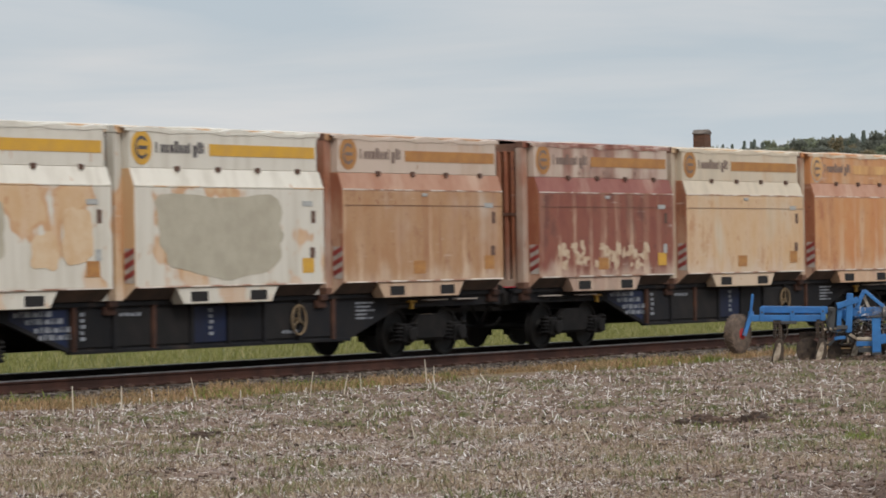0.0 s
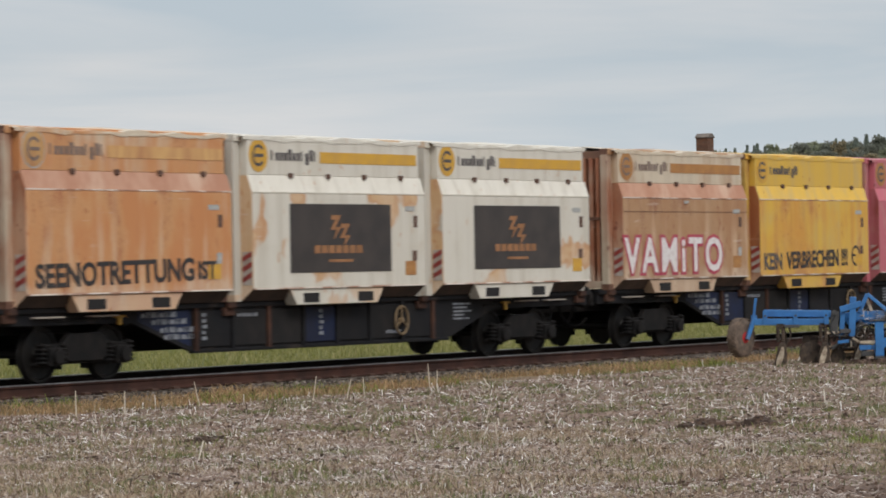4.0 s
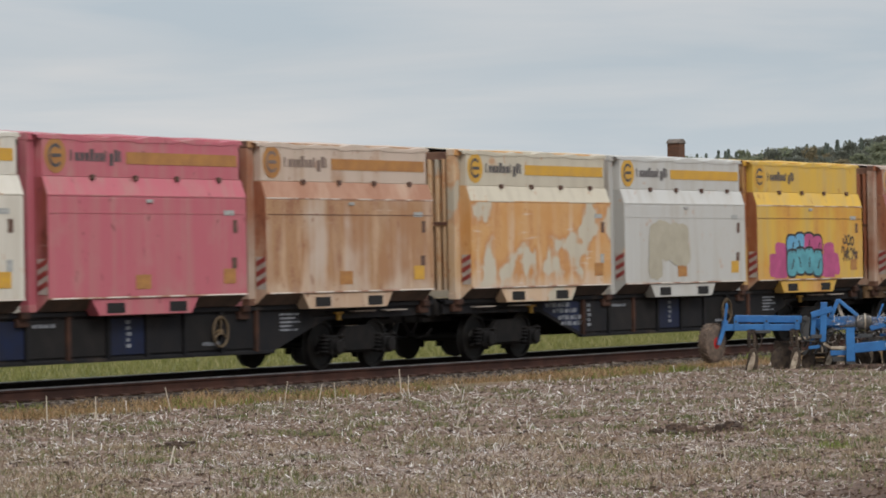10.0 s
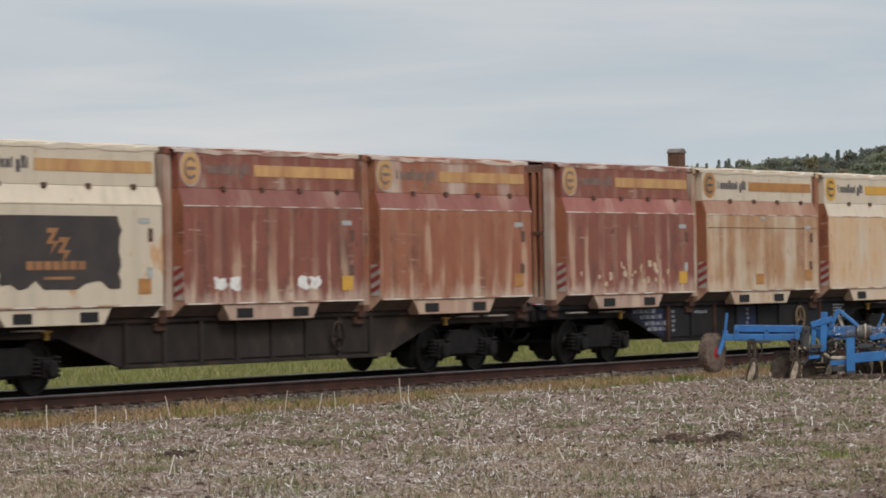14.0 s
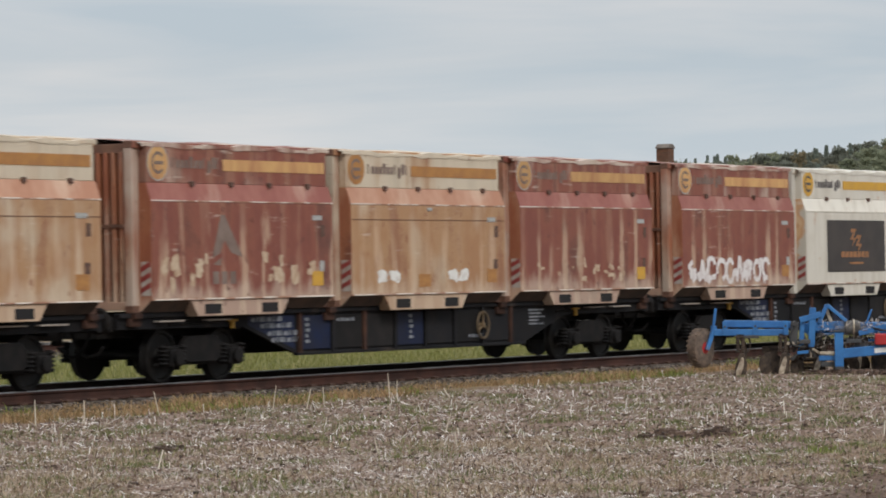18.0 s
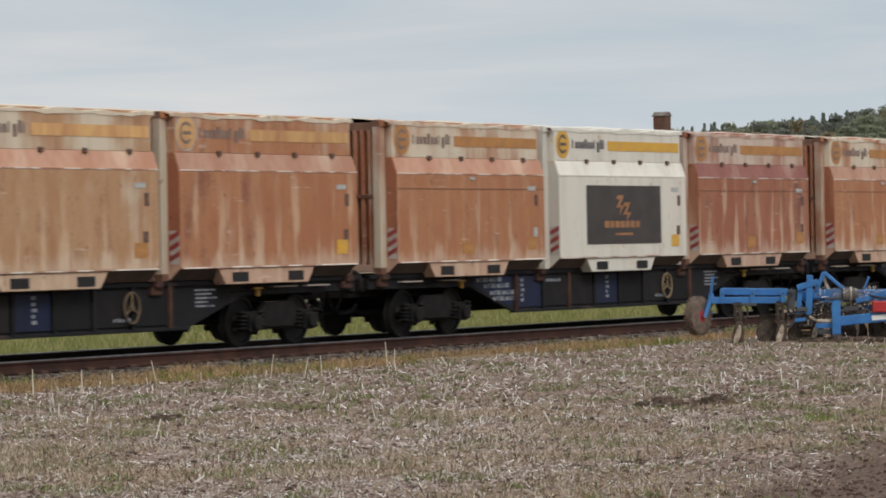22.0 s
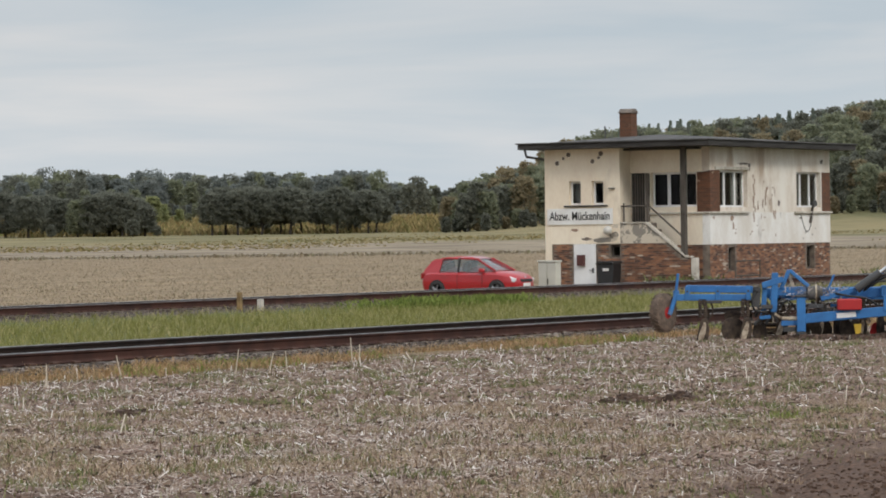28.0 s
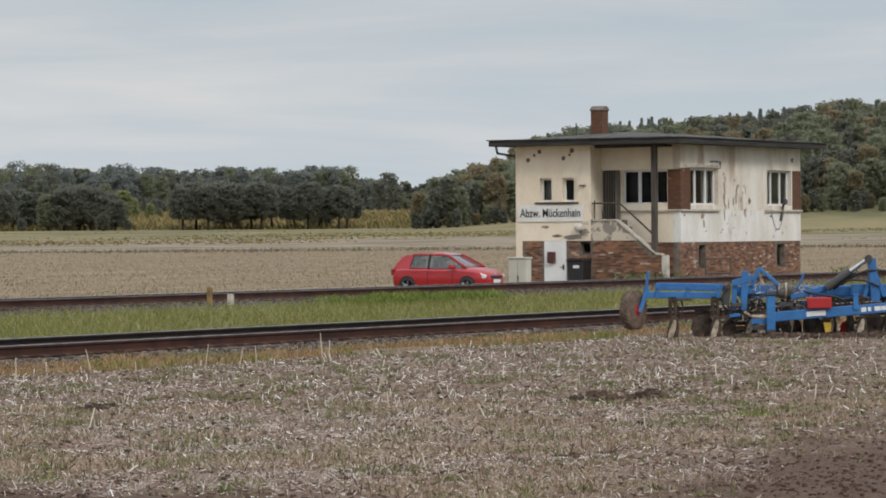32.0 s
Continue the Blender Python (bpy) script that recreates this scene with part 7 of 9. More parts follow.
def container_meshes():
    k = {}
    bm = bmesh.new()     # lower hopper flap that juts out
    prism(bm, [(-1.345, 2.20), (-1.44, 1.90), (-1.45, 1.86), (-1.45, 0.23), (-1.44, 0.21), (-1.19, 0.21), (-1.19, 2.20)], 0, 0.24, 5.92, 0.012)
    k["side_flap"] = mesh_of("side_flap", bm, None)
    bm = bmesh.new()     # sloping top of the flap
    prism(bm, [(-1.348, 2.199), (-1.446, 1.90), (-1.44, 1.89), (-1.34, 2.19)], 0, 0.236, 5.924)
    k["flap_shelf"] = mesh_of("flap_shelf", bm, None)
    bm = bmesh.new()     # hopper foot that recedes under the flap, shade painted into its dark colour
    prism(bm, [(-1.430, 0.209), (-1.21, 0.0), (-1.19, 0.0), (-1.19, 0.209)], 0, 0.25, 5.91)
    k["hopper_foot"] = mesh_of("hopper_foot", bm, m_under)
    bm = bmesh.new()     # bent lips at the flap's foot and shoulder; pale tone paints the edge highlight
    box(bm, 0.24, 5.92, -1.462, -1.438, 0.197, 0.223, 0.004)
    k["flap_lip"] = mesh_of("flap_lip", bm, None)
    bm = bmesh.new()
    box(bm, 0.236, 5.924, -1.457, -1.446, 1.884, 1.904)
    k["shoulder_lip"] = mesh_of("shoulder_lip", bm, None)
    bm = bmesh.new()     # end plate of the flap
    prism(bm, [(-1.345, 2.19), (-1.44, 1.89), (-1.446, 0.22), (-1.21, 0.02), (-1.19, 0.02), (-1.19, 2.19)], 0, 0.230, 0.2395)
    k["flap_cheek"] = mesh_of("flap_cheek", bm, None)
    bm = bmesh.new()     # fold line along the flap
    box(bm, 0.26, 5.90, -1.458, -1.448, 1.60, 1.612)
    k["flap_edge"] = mesh_of("flap_edge", bm, None)
    bm = bmesh.new()     # upper side wall
    prism(bm, [(-1.35, 2.86), (-1.35, 2.20), (-1.19, 2.20), (-1.19, 2.86)], 0, 0.245, 5.86, 0.008)
    k["upper_wall"] = mesh_of("upper_wall", bm, None)
    bm = bmesh.new()     # core box behind the flaps, both sides
    box(bm, 0.19, CL - 0.09, -1.19, 1.19, 0.10, 2.80)
    k["body"] = mesh_of("body", bm, None)
    bm = bmesh.new()
    n = 40
    wave = lambda i, a, b: 0.013 * math.sin(i * a * 0.31) + 0.010 * math.sin(i * b * 0.37 + 1.3) + 0.005 * math.sin(i * 1.9)
    rings = []
    for i in range(n + 1):   # soft cover that sags, bulges and laps over the side
        x = 0.10 + (CL - 0.2) * i / n
        ring = [bm.verts.new((x, -1.362, 2.80 + wave(i, 1.7, 3.1)))]
        ring += [bm.verts.new((x, y, 2.865 + 0.10 * (1 - (y / 1.36) ** 2) + wave(i, 1.1, 2.3) + 0.012 * math.sin(i * 0.7 + y))) for y in (-1.358, -1.1, -0.6, 0.0, 0.6, 1.24)]
        rings.append(ring)
    for u, v in zip(rings, rings[1:]):
        for j in range(6):
            bm.faces.new((u[j], v[j], v[j + 1], u[j + 1]))
    k["top_cover"] = mesh_of("top_cover", bm, None, True)
    bm = bmesh.new()
    box(bm, 0.0, CL, -1.25, -1.17, 2.78, 2.90, 0.01)
    k["top_rail"] = mesh_of("top_rail", bm, None)
    bm = bmesh.new()
    box(bm, 0.02, CL - 0.02, -1.20, -1.12, 0.02, 0.16, 0.01)
    k["bottom_rail"] = mesh_of("bottom_rail", bm, None)
    bm = bmesh.new()
    box(bm, 0.0, 0.17, -1.22, -1.05, 0.0, 2.9, 0.015)
    prism(bm, [(0.17, -1.205), (0.235, -1.195), (0.235, -1.03), (0.17, -1.05)], 2, 0.06, 2.82)
    k["corner_post"] = mesh_of("corner_post", bm, None)
    bm = bmesh.new()
    box(bm, -0.008, 0.18, -1.229, -1.05, -0.004, 0.120, 0.012)
    k["corner_casting"] = mesh_of("corner_casting", bm, None)
    bm = bmesh.new()     # one corrugation of the end wall
    prism(bm, [(0.195, -0.052), (0.035, -0.036), (0.035, 0.036), (0.195, 0.052)], 2, 0.16, 2.72, 0.006)
    k["end_rib"] = mesh_of("end_rib", bm, None)
    bm = bmesh.new()
    box(bm, 0.03, 0.12, -1.06, 1.06, 0.04, 0.18, 0.01)
    k["end_sill"] = mesh_of("end_sill", bm, None)
    bm = bmesh.new()
    box(bm, 0.05, 0.16, -1.06, 1.06, 2.70, 2.86, 0.01)
    k["end_header"] = mesh_of("end_header", bm, m_casting)
    bm = bmesh.new()
    box(bm, 0.018, 0.034, -1.04, 1.04, 1.44, 1.50)
    k["end_strap"] = mesh_of("end_strap", bm, m_casting)
    bm = bmesh.new()     # fork pocket bracket, its two openings not cut but painted dark
    prism(bm, [(1.40, 0.196), (4.48, 0.196), (4.26, -0.09), (1.62, -0.09)], 1, -1.428, -1.19, 0.01)
    k["fork_bracket"] = mesh_of("fork_bracket", bm, None)
    # near-black slab stands in for the shade inside a pocket
    bm = bmesh.new()
    box(bm, -0.25, 0.25, -1.434, -1.416, -0.05, 0.12)
    k["fork_pocket"] = mesh_of("fork_pocket", bm, m_dark)
    bm = bmesh.new()
    box(bm, -0.05, 0.05, -1.41, -1.345, 2.15, 2.24, 0.015)
    k["hook"] = mesh_of("hook", bm, m_hook)
    bm = bmesh.new()
    box(bm, -0.09, 0.09, -1.472, -1.448, 1.78, 1.84, 0.008)
    k["latch"] = mesh_of("latch", bm, m_plate)
    bm = bmesh.new()     # round emblem: disc with a bold ring and arrow
    spin(bm, [(-0.004, 0.29), (0.0, 0.29), (0.004, 0.285)], (0, 0, 0), "y", 28)
    k["emblem"] = mesh_of("emblem", bm, None)
    bm = bmesh.new()
    spin(bm, [(-0.001, 0.315), (0.002, 0.315), (0.003, 0.31)], (0, 0, 0), "y", 28)
    k["emblem_rim"] = mesh_of("emblem_rim", bm, None)
    bm = bmesh.new()
    for i in range(18):
        a0, a1 = radians(40 + i * 280 / 18), radians(40 + (i + 1) * 280 / 18)
        vs = [bm.verts.new((r * math.cos(a), -0.007, r * math.sin(a))) for r, a in ((0.14, a0), (0.195, a0), (0.195, a1), (0.14, a1))]
        bm.faces.new(vs)
    box(bm, -0.11, 0.15, -0.010, -0.006, -0.03, 0.03)
    k["emblem_ring"] = mesh_of("emblem_ring", bm, None)
    bm = bmesh.new()
    for i, high in enumerate((0.11, 0.07, 0.07, 0.07, 0.13, 0.07, 0.07, 0.11, 0.07, 0.13, 0.11)):
        box(bm, i * 0.15, i * 0.15 + (0.05 if high == 0.11 else 0.115), -0.007, -0.002, -0.14 if i == 8 else -0.07, high, 0.0)
    k["wordmark"] = mesh_of("wordmark", bm, None)
    bm = bmesh.new()
    box(bm, 0, 3.25, -0.008, -0.002, -0.10, 0.10)
    k["colour_bar"] = mesh_of("colour_bar", bm, None)
    bm = bmesh.new()
    box(bm, 0, 1, -0.008, -0.002, 0, 1)
    k["plate"] = mesh_of("plate", bm, None)
    bm = bmesh.new()
    box(bm, 0.221, 0.2295, -1.43, -1.23, 0.28, 0.86)
    k["warning_plate"] = mesh_of("warning_plate", bm, m_wplate)
    bm = bmesh.new()
    for i in range(3):
        z = 0.32 + i * 0.18
        prism(bm, [(-1.23, z), (-1.43, z + 0.10), (-1.43, z + 0.19), (-1.23, z + 0.09)], 0, 0.216, 0.2205)
    k["warning_stripe"] = mesh_of("warning_stripe", bm, m_stripe_r)
    return k


KIT = container_meshes()


def slot(ob, mat):
    """Own material on shared mesh data, held by the object."""
    if not ob.data.materials:
        ob.data.materials.append(None)
    ob.material_slots[0].link = "OBJECT"
    ob.material_slots[0].material = mat
    return ob


def put(name, parent, mat=None, colour=None, m=None, label="", key=None):
    ob = part(name, KIT[key or name], None, parent, label, m=m)
    if mat:
        slot(ob, mat)
    if colour:
        ob.color = colour
    return ob


def container(n, label, paint, rust, tone, bar="yellow"):
    root = thing("bulk_container", label, "freight container", group="containers on the train")
    mt, col = RUST[tone], (*paint, rust)
    rusty, folded, faded = rust > 0.4 and tone not in ("peach", "apricot"), n in FOLDED, n in FADED
    for name in ("body", "side_flap", "top_rail", "bottom_rail", "fork_bracket"):
        put(name, root, mt, col)
    if folded:
        put("flap_edge", root, m_casting if rusty else mt, col)
    put("hopper_foot", root, label="foot of the hopper, its shade painted in dark")
    put("flap_lip", root, m_lip)
    put("shoulder_lip", root, m_lip if rusty else mt, col)
    put("flap_cheek", root, RUST["brown"] if rusty else mt, (*(v * 0.8 for v in paint), min(1.0, rust + 0.35)))
    put("upper_wall", root, mt, (*paint, rust * (0.74 if faded else 0.52)))
    # slope without maroon stain: paint lightened to imitate light falling on it
    shelf = tuple(v * f for v, f in zip(paint, (0.62, 0.40, 0.37))) if rusty and tone != "amber" else tuple(min(0.75, v * 1.12) for v in paint)
    if rusty and tone in ("tan", "orange", "brown", "red", "bright", "umber"):
        put("flap_shelf", root, m_shelf_red if tone in ("brown", "red", "umber") else m_shelf_tan)
    else:
        put("flap_shelf", root, mt, (*(paint if tone == "cream" else shelf), rust * 0.3))
    put("top_cover", root, mt, (*paint, max(0.0, rust - 0.42)), label="pale soft cover over the open top")
    frame_tone = RUST["brown"] if rusty else RUST["peach"]
    post_col = (*(v * 0.85 for v in paint), 0.52 if rusty else rust)
    end_col = (*(v * 0.85 for v in paint), 0.66 if rusty else rust)
    mirror = Matrix.Translation((CL, 0, 0)) @ Matrix.Rotation(math.pi, 4, "Z")
    flip = Matrix.Translation((CL, 0, 0)) @ Matrix.Diagonal((-1, 1, 1, 1))
    for m in (Matrix(), mirror, flip, mirror @ flip):
        put("corner_post", root, frame_tone, post_col, m)
        for z in (0.0, 2.784):
            put("corner_casting", root, m_casting if rusty else frame_tone, end_col, m @ pose(0, 0, z))
    put("end_sill", root, frame_tone, end_col)
    for name in ("end_header", "end_strap"):
        put(name, root)
    for i in range(13):
        put("end_rib", root, frame_tone, end_col, pose(0, -0.96 + i * 0.16, 0))
    for x in (2.07, 3.85):
        put("fork_pocket", root, m=pose(x, 0, 0))
    for x in (1.55, 2.75, 3.95, 5.2):
        put("hook", root, m=pose(x, 0, 0))
    if folded:
        put("latch", root, m=pose(CL / 2, 0, 0))
    put("warning_plate", root, label="white plate with red warning stripes")
    put("warning_stripe", root)
    mk = m_faded if faded else {"yellow": m_yellow, "ochre": m_ochre}[bar]
    mi = m_ink2 if rust > 0.6 else m_ink
    if faded:
        put("emblem_rim", root, m_plate, m=pose(0.58, -1.354, 2.54))
    put("emblem", root, m_faded if faded else mk, m=pose(0.58, -1.354, 2.54), label="round emblem")
    put("emblem_ring", root, mi, m=pose(0.58, -1.354, 2.54))
    put("wordmark", root, mi, m=pose(0.98, -1.350, 2.53) @ Matrix.Diagonal((0.9, 1, 1, 1)), label="dark maker's mark in plain bars")
    if paint[2] > 0.1:
        put("colour_bar", root, mk, m=pose(2.53, -1.350, 2.53))
    for x, z, w, h, mm in ((5.22, 1.58, 0.32, 0.09, m_plate), (5.50, 1.28, 0.13, 0.22, m_hook), (5.45, 0.66, 0.15, 0.19, m_hook if n % 3 else m_plate), (5.20, 0.40, 0.36, 0.26, m_yellow if n % 2 else m_ochre)):
        put("label_plate", root, mm, m=pose(x, -1.45, z) @ Matrix.Diagonal((w, 1, h, 1)), key="plate")
    if folded:
        put("label_plate", root, m_ochre, m=pose(2.62, -1.45, 0.34) @ Matrix.Diagonal((0.42, 1, 0.24, 1)), key="plate")
    return root


# containers of the older make have a fold across the flap; on others the printed bar has faded
FOLDED = {2, 3, 4, 6, 7, 12, 14, 15, 16, 22, 23, 25, 26, 28, 34, 36, 38, 40, 48, 50, 51}
FADED = {5, 8, 9, 17, 18, 27, 29, 30, 31, 32, 33, 37, 39, 41, 42, 44, 46, 47, 52, 53}
WHITE, CREAM, PALE, YELLOW, PINK, GREY = (0.62, 0.58, 0.50), (0.58, 0.49, 0.37), (0.53, 0.42, 0.34), (0.62, 0.38, 0.05), (0.46, 0.115, 0.145), (0.5, 0.49, 0.46)
# paint, rust, tone, bar, extras, words; three to a wagon, in the train's order
LOAD = [
    (WHITE, 0.46, "peach", "yellow", "patch", "white container with large peach rust stains"), (WHITE, 0.44, "peach", "yellow", "patch", "white container with a big grey-beige patch"), (PALE, 0.68, "tan", "ochre", "", "pale pinkish container with rust streaks"),
    (PALE, 0.97, "red", "ochre", "scrawl_pale", "dark red rusted container with a pale scrawl"), (CREAM, 0.66, "cream", "ochre", "", "cream container with peach rust streaks"), (CREAM, 0.88, "bright", "ochre", "", "orange-tan rusted container"),
    (CREAM, 0.70, "tan", "ochre", "zsign", "tan rusted container with a dark angular sign"), (PALE, 0.68, "tan", "ochre", "", "pale rust-streaked container"), (PALE, 0.97, "umber", "ochre", "", "brown rusted container"),
    (CREAM, 0.85, "bright", "ochre", "scrawl_black", "orange rusted container with black graffiti"), (WHITE, 0.37, "peach", "yellow", "film", "white container with a dark printed panel"), (WHITE, 0.35, "peach", "yellow", "film", "white container with a dark printed panel"),
    (CREAM, 0.80, "tan", "ochre", "letters", "tan-brown rusted container with big white and crimson graffiti"), (YELLOW, 0.50, "amber", "yellow", "scrawl_black", "yellow container with black graffiti along its foot"), (PINK, 0.12, "red", "ochre", "scrawl_black", "pink container with black scrawl along its foot"),
    (CREAM, 0.80, "tan", "ochre", "", "tan rusted container"), (CREAM, 0.88, "orange", "ochre", "", "orange-brown rusted container"), (PALE, 0.70, "tan", "ochre", "", "pale container with many rust streaks"),
    (PALE, 0.88, "brown", "ochre", "spots", "red-brown rusted container with white spots"), (CREAM, 0.72, "cream", "yellow", "", "cream-white container with orange stains"), (YELLOW, 0.72, "amber", "yellow", "", "yellow container with orange rust stains"),
    (WHITE, 0.31, "peach", "yellow", "film", "white container with a torn dark printed panel"), (PINK, 0.10, "red", "ochre", "", "pink container"), (PALE, 0.62, "tan", "ochre", "", "pale pinkish-tan rusted container"),
    ((0.53, 0.475, 0.37), 0.58, "apricot", "yellow", "", "white container with orange stains"), (GREY, 0.02, "peach", "yellow", "patch", "clean grey-white container with worn print"), (YELLOW, 0.50, "amber", "yellow", "scrawl_colour", "yellow container with cyan and pink graffiti"),
    (PALE, 0.82, "brown", "ochre", "slogan", "red-brown rusted container with a dark slogan"), (PALE, 0.70, "tan", "ochre", "", "pinkish-tan rust-streaked container"), (PALE, 0.92, "red", "ochre", "", "dark red rusted container with white streaks"),
    (CREAM, 0.34, "peach", "yellow", "film", "cream container with a peeling dark printed panel"), (PALE, 0.88, "red", "ochre", "spots", "red-brown rusted container with white patches"), (PALE, 0.88, "brown", "ochre", "", "red-brown rusted container"),
    (PALE, 0.95, "red", "ochre", "scrawl_pale", "dark red rusted container with worn graffiti"), (CREAM, 0.58, "tan", "ochre", "", "pale tan rust-streaked container"), (CREAM, 0.60, "cream", "yellow", "", "cream container with peach streaks"),
    (PALE, 0.92, "red", "ochre", "", "red-brown rusted container"), (PALE, 0.88, "brown", "ochre", "", "brown rusted container"), (CREAM, 0.62, "tan", "ochre", "", "tan rust-streaked container"),
    (PALE, 0.90, "red", "ochre", "scrawl_pale", "red rusted container with pale marks"), (CREAM, 0.70, "tan", "ochre", "spots", "tan rusted container with two white marks"), (PALE, 0.88, "red", "ochre", "scrawl_pale", "red-orange rusted container with tan graffiti"),
    (PALE, 0.92, "red", "ochre", "scrawl_white", "dark red container with white graffiti"), (WHITE, 0.04, "peach", "yellow", "film", "clean white container with a dark printed panel"), (CREAM, 0.40, "peach", "ochre", "patch", "cream container with peach patches"),
    (WHITE, 0.36, "peach", "yellow", "film", "white container with a dark printed panel"), (CREAM, 0.72, "tan", "ochre", "", "tan rusted container"), (CREAM, 0.82, "orange", "ochre", "", "orange-brown rusted container"),
    (CREAM, 0.85, "orange", "ochre", "", "orange-brown rusted container"), (WHITE, 0.06, "peach", "yellow", "film", "bright white container with a dark printed panel"), (PALE, 0.88, "brown", "ochre", "", "red-brown rusted container"),
    (CREAM, 0.82, "orange", "ochre", "", "orange-brown rusted container"), (PALE, 0.82, "brown", "ochre", "slogan_two", "red-brown container with dark slogan and white smear"), (PALE, 0.90, "brown", "ochre", "", "red-orange rusted container"),
]
m_black = material("black_spray_paint", (0.03, 0.025, 0.025), rough=0.5)
m_paleg = material("pale_spray_paint", (0.52, 0.40, 0.28), (0.40, 0.26, 0.16), rough=0.6, scale=8, mix=(0.45, 0.7))
m_whiteg = material("white_spray_paint", (0.70, 0.66, 0.64), (0.5, 0.4, 0.38), rough=0.6, scale=8, mix=(0.5, 0.75))
m_pinkg = material("pink_spray_paint", (0.50, 0.08, 0.22), rough=0.5)
m_crimson = material("crimson_spray_paint", (0.42, 0.05, 0.085), (0.36, 0.06, 0.09), rough=0.6, scale=4)
m_blueg = material("light_blue_spray_paint", (0.10, 0.30, 0.50), (0.13, 0.36, 0.50), rough=0.5, scale=5)
m_cyang = material("cyan_spray_paint", (0.10, 0.36, 0.42), rough=0.5)
m_redbar = material("dull_red_print", (0.38, 0.07, 0.035), rough=0.7)
m_wash = material("washed_pale_paint", (0.46, 0.29, 0.20), (0.30, 0.11, 0.06), rough=0.7, scale=2.2, fine=9, stretch=(1, 1, 0.3), mix=(0.42, 0.62))
m_beige = material("grey_beige_overpaint", (0.43, 0.39, 0.30), (0.37, 0.33, 0.25), rough=0.6)
m_blotch = material("peach_stain_patch", (0.56, 0.37, 0.21), (0.62, 0.47, 0.31), rough=0.7)


def blob(rng, cx, cz, w, h, wob=0.12, n=48):
    """A rounded patch with a soft uneven rim."""
    waves = [(k, rng.uniform(0, 6.28), rng.uniform(0.3, 1.0) * wob / (1 + 0.25 * k)) for k in (2, 3, 5, 8, 13)]
    pts = []
    for i in range(n):
        a = 2 * math.pi * i / n
        c, s = math.cos(a), math.sin(a)
        k = (abs(c) ** 5 + abs(s) ** 5) ** -0.2 * (1 + sum(g * math.sin(f * a + o) for f, o, g in waves))
        pts.append((min(5.6, max(0.42, cx + w / 2 * c * k)), min(1.80, max(0.245, cz + h / 2 * s * k))))
    return pts


def oval(cx, cz, w, h):
    """A squarish oval."""
    return [(cx + w / 2 * math.copysign(abs(math.cos(a)) ** 0.6, math.cos(a)), max(0.245, cz + h / 2 * math.copysign(abs(math.sin(a)) ** 0.6, math.sin(a)))) for a in [6.2832 * (i + 0.5) / 20 for i in range(20)]]


def sheet(name, outlines, y, mat, parent, label=""):
    bm = bmesh.new()
    for i, o in enumerate(outlines):
        bm.faces.new([bm.verts.new((a, y - 0.00002 * i, b)) for a, b in o])
    bmesh.ops.recalc_face_normals(bm, faces=bm.faces[:])
    return part(name, bm, mat, parent, label)


def scrawl(rng, x0, x1, z0, z1, step=0.28, wide=0.05):
    """Loose round spray strokes, letter-like but not letters: strips of quads, one list for each stroke."""
    out, x = [], x0
    while x < x1:
        kind, h, zc = rng.randint(0, 3), (z1 - z0) * rng.uniform(0.75, 1.0), (z0 + z1) / 2 + rng.uniform(-0.03, 0.03)
        w = step * rng.uniform(0.7, 0.95)
        a0, a1 = rng.uniform(0, 6.28), rng.uniform(3.6, 6.6)
        path = []
        for i in range(13):
            t = i / 12
            if kind < 2:
                path.append((x + w / 2 + w / 2 * math.cos(a0 + a1 * t), zc + h / 2 * math.sin(a0 + a1 * t)))
            elif kind == 2:
                path.append((x + w * t, zc + h / 2 * math.sin(6.28 * t * 1.5 + a0)))
            else:
                path.append((x + w * abs(((t * 2 + 0.5) % 2) - 1), zc + h / 2 - h * t))
        for (px, pz), (qx, qz) in zip(path, path[1:]):
            d = Vector((qx - px, qz - pz))
            if d.length > 0.004:
                nrm = Vector((-d.y, d.x)).normalized() * wide / 2
                e = d.normalized() * wide * 0.2
                out.append([(px + nrm.x - e.x, pz + nrm.y - e.y), (px - nrm.x - e.x, pz - nrm.y - e.y), (qx - nrm.x + e.x, qz - nrm.y + e.y), (qx + nrm.x + e.x, qz + nrm.y + e.y)])
        x += step
    return out


def dabs(rng, x0, x1, z0, z1, n, size):
    """Many small worn dabs of paint."""
    return [blob(rng, rng.uniform(x0, x1), rng.uniform(z0, z1), rng.uniform(0.3, 1.0) * size, rng.uniform(0.3, 1.0) * size, 0.3, 18) for _ in range(n)]


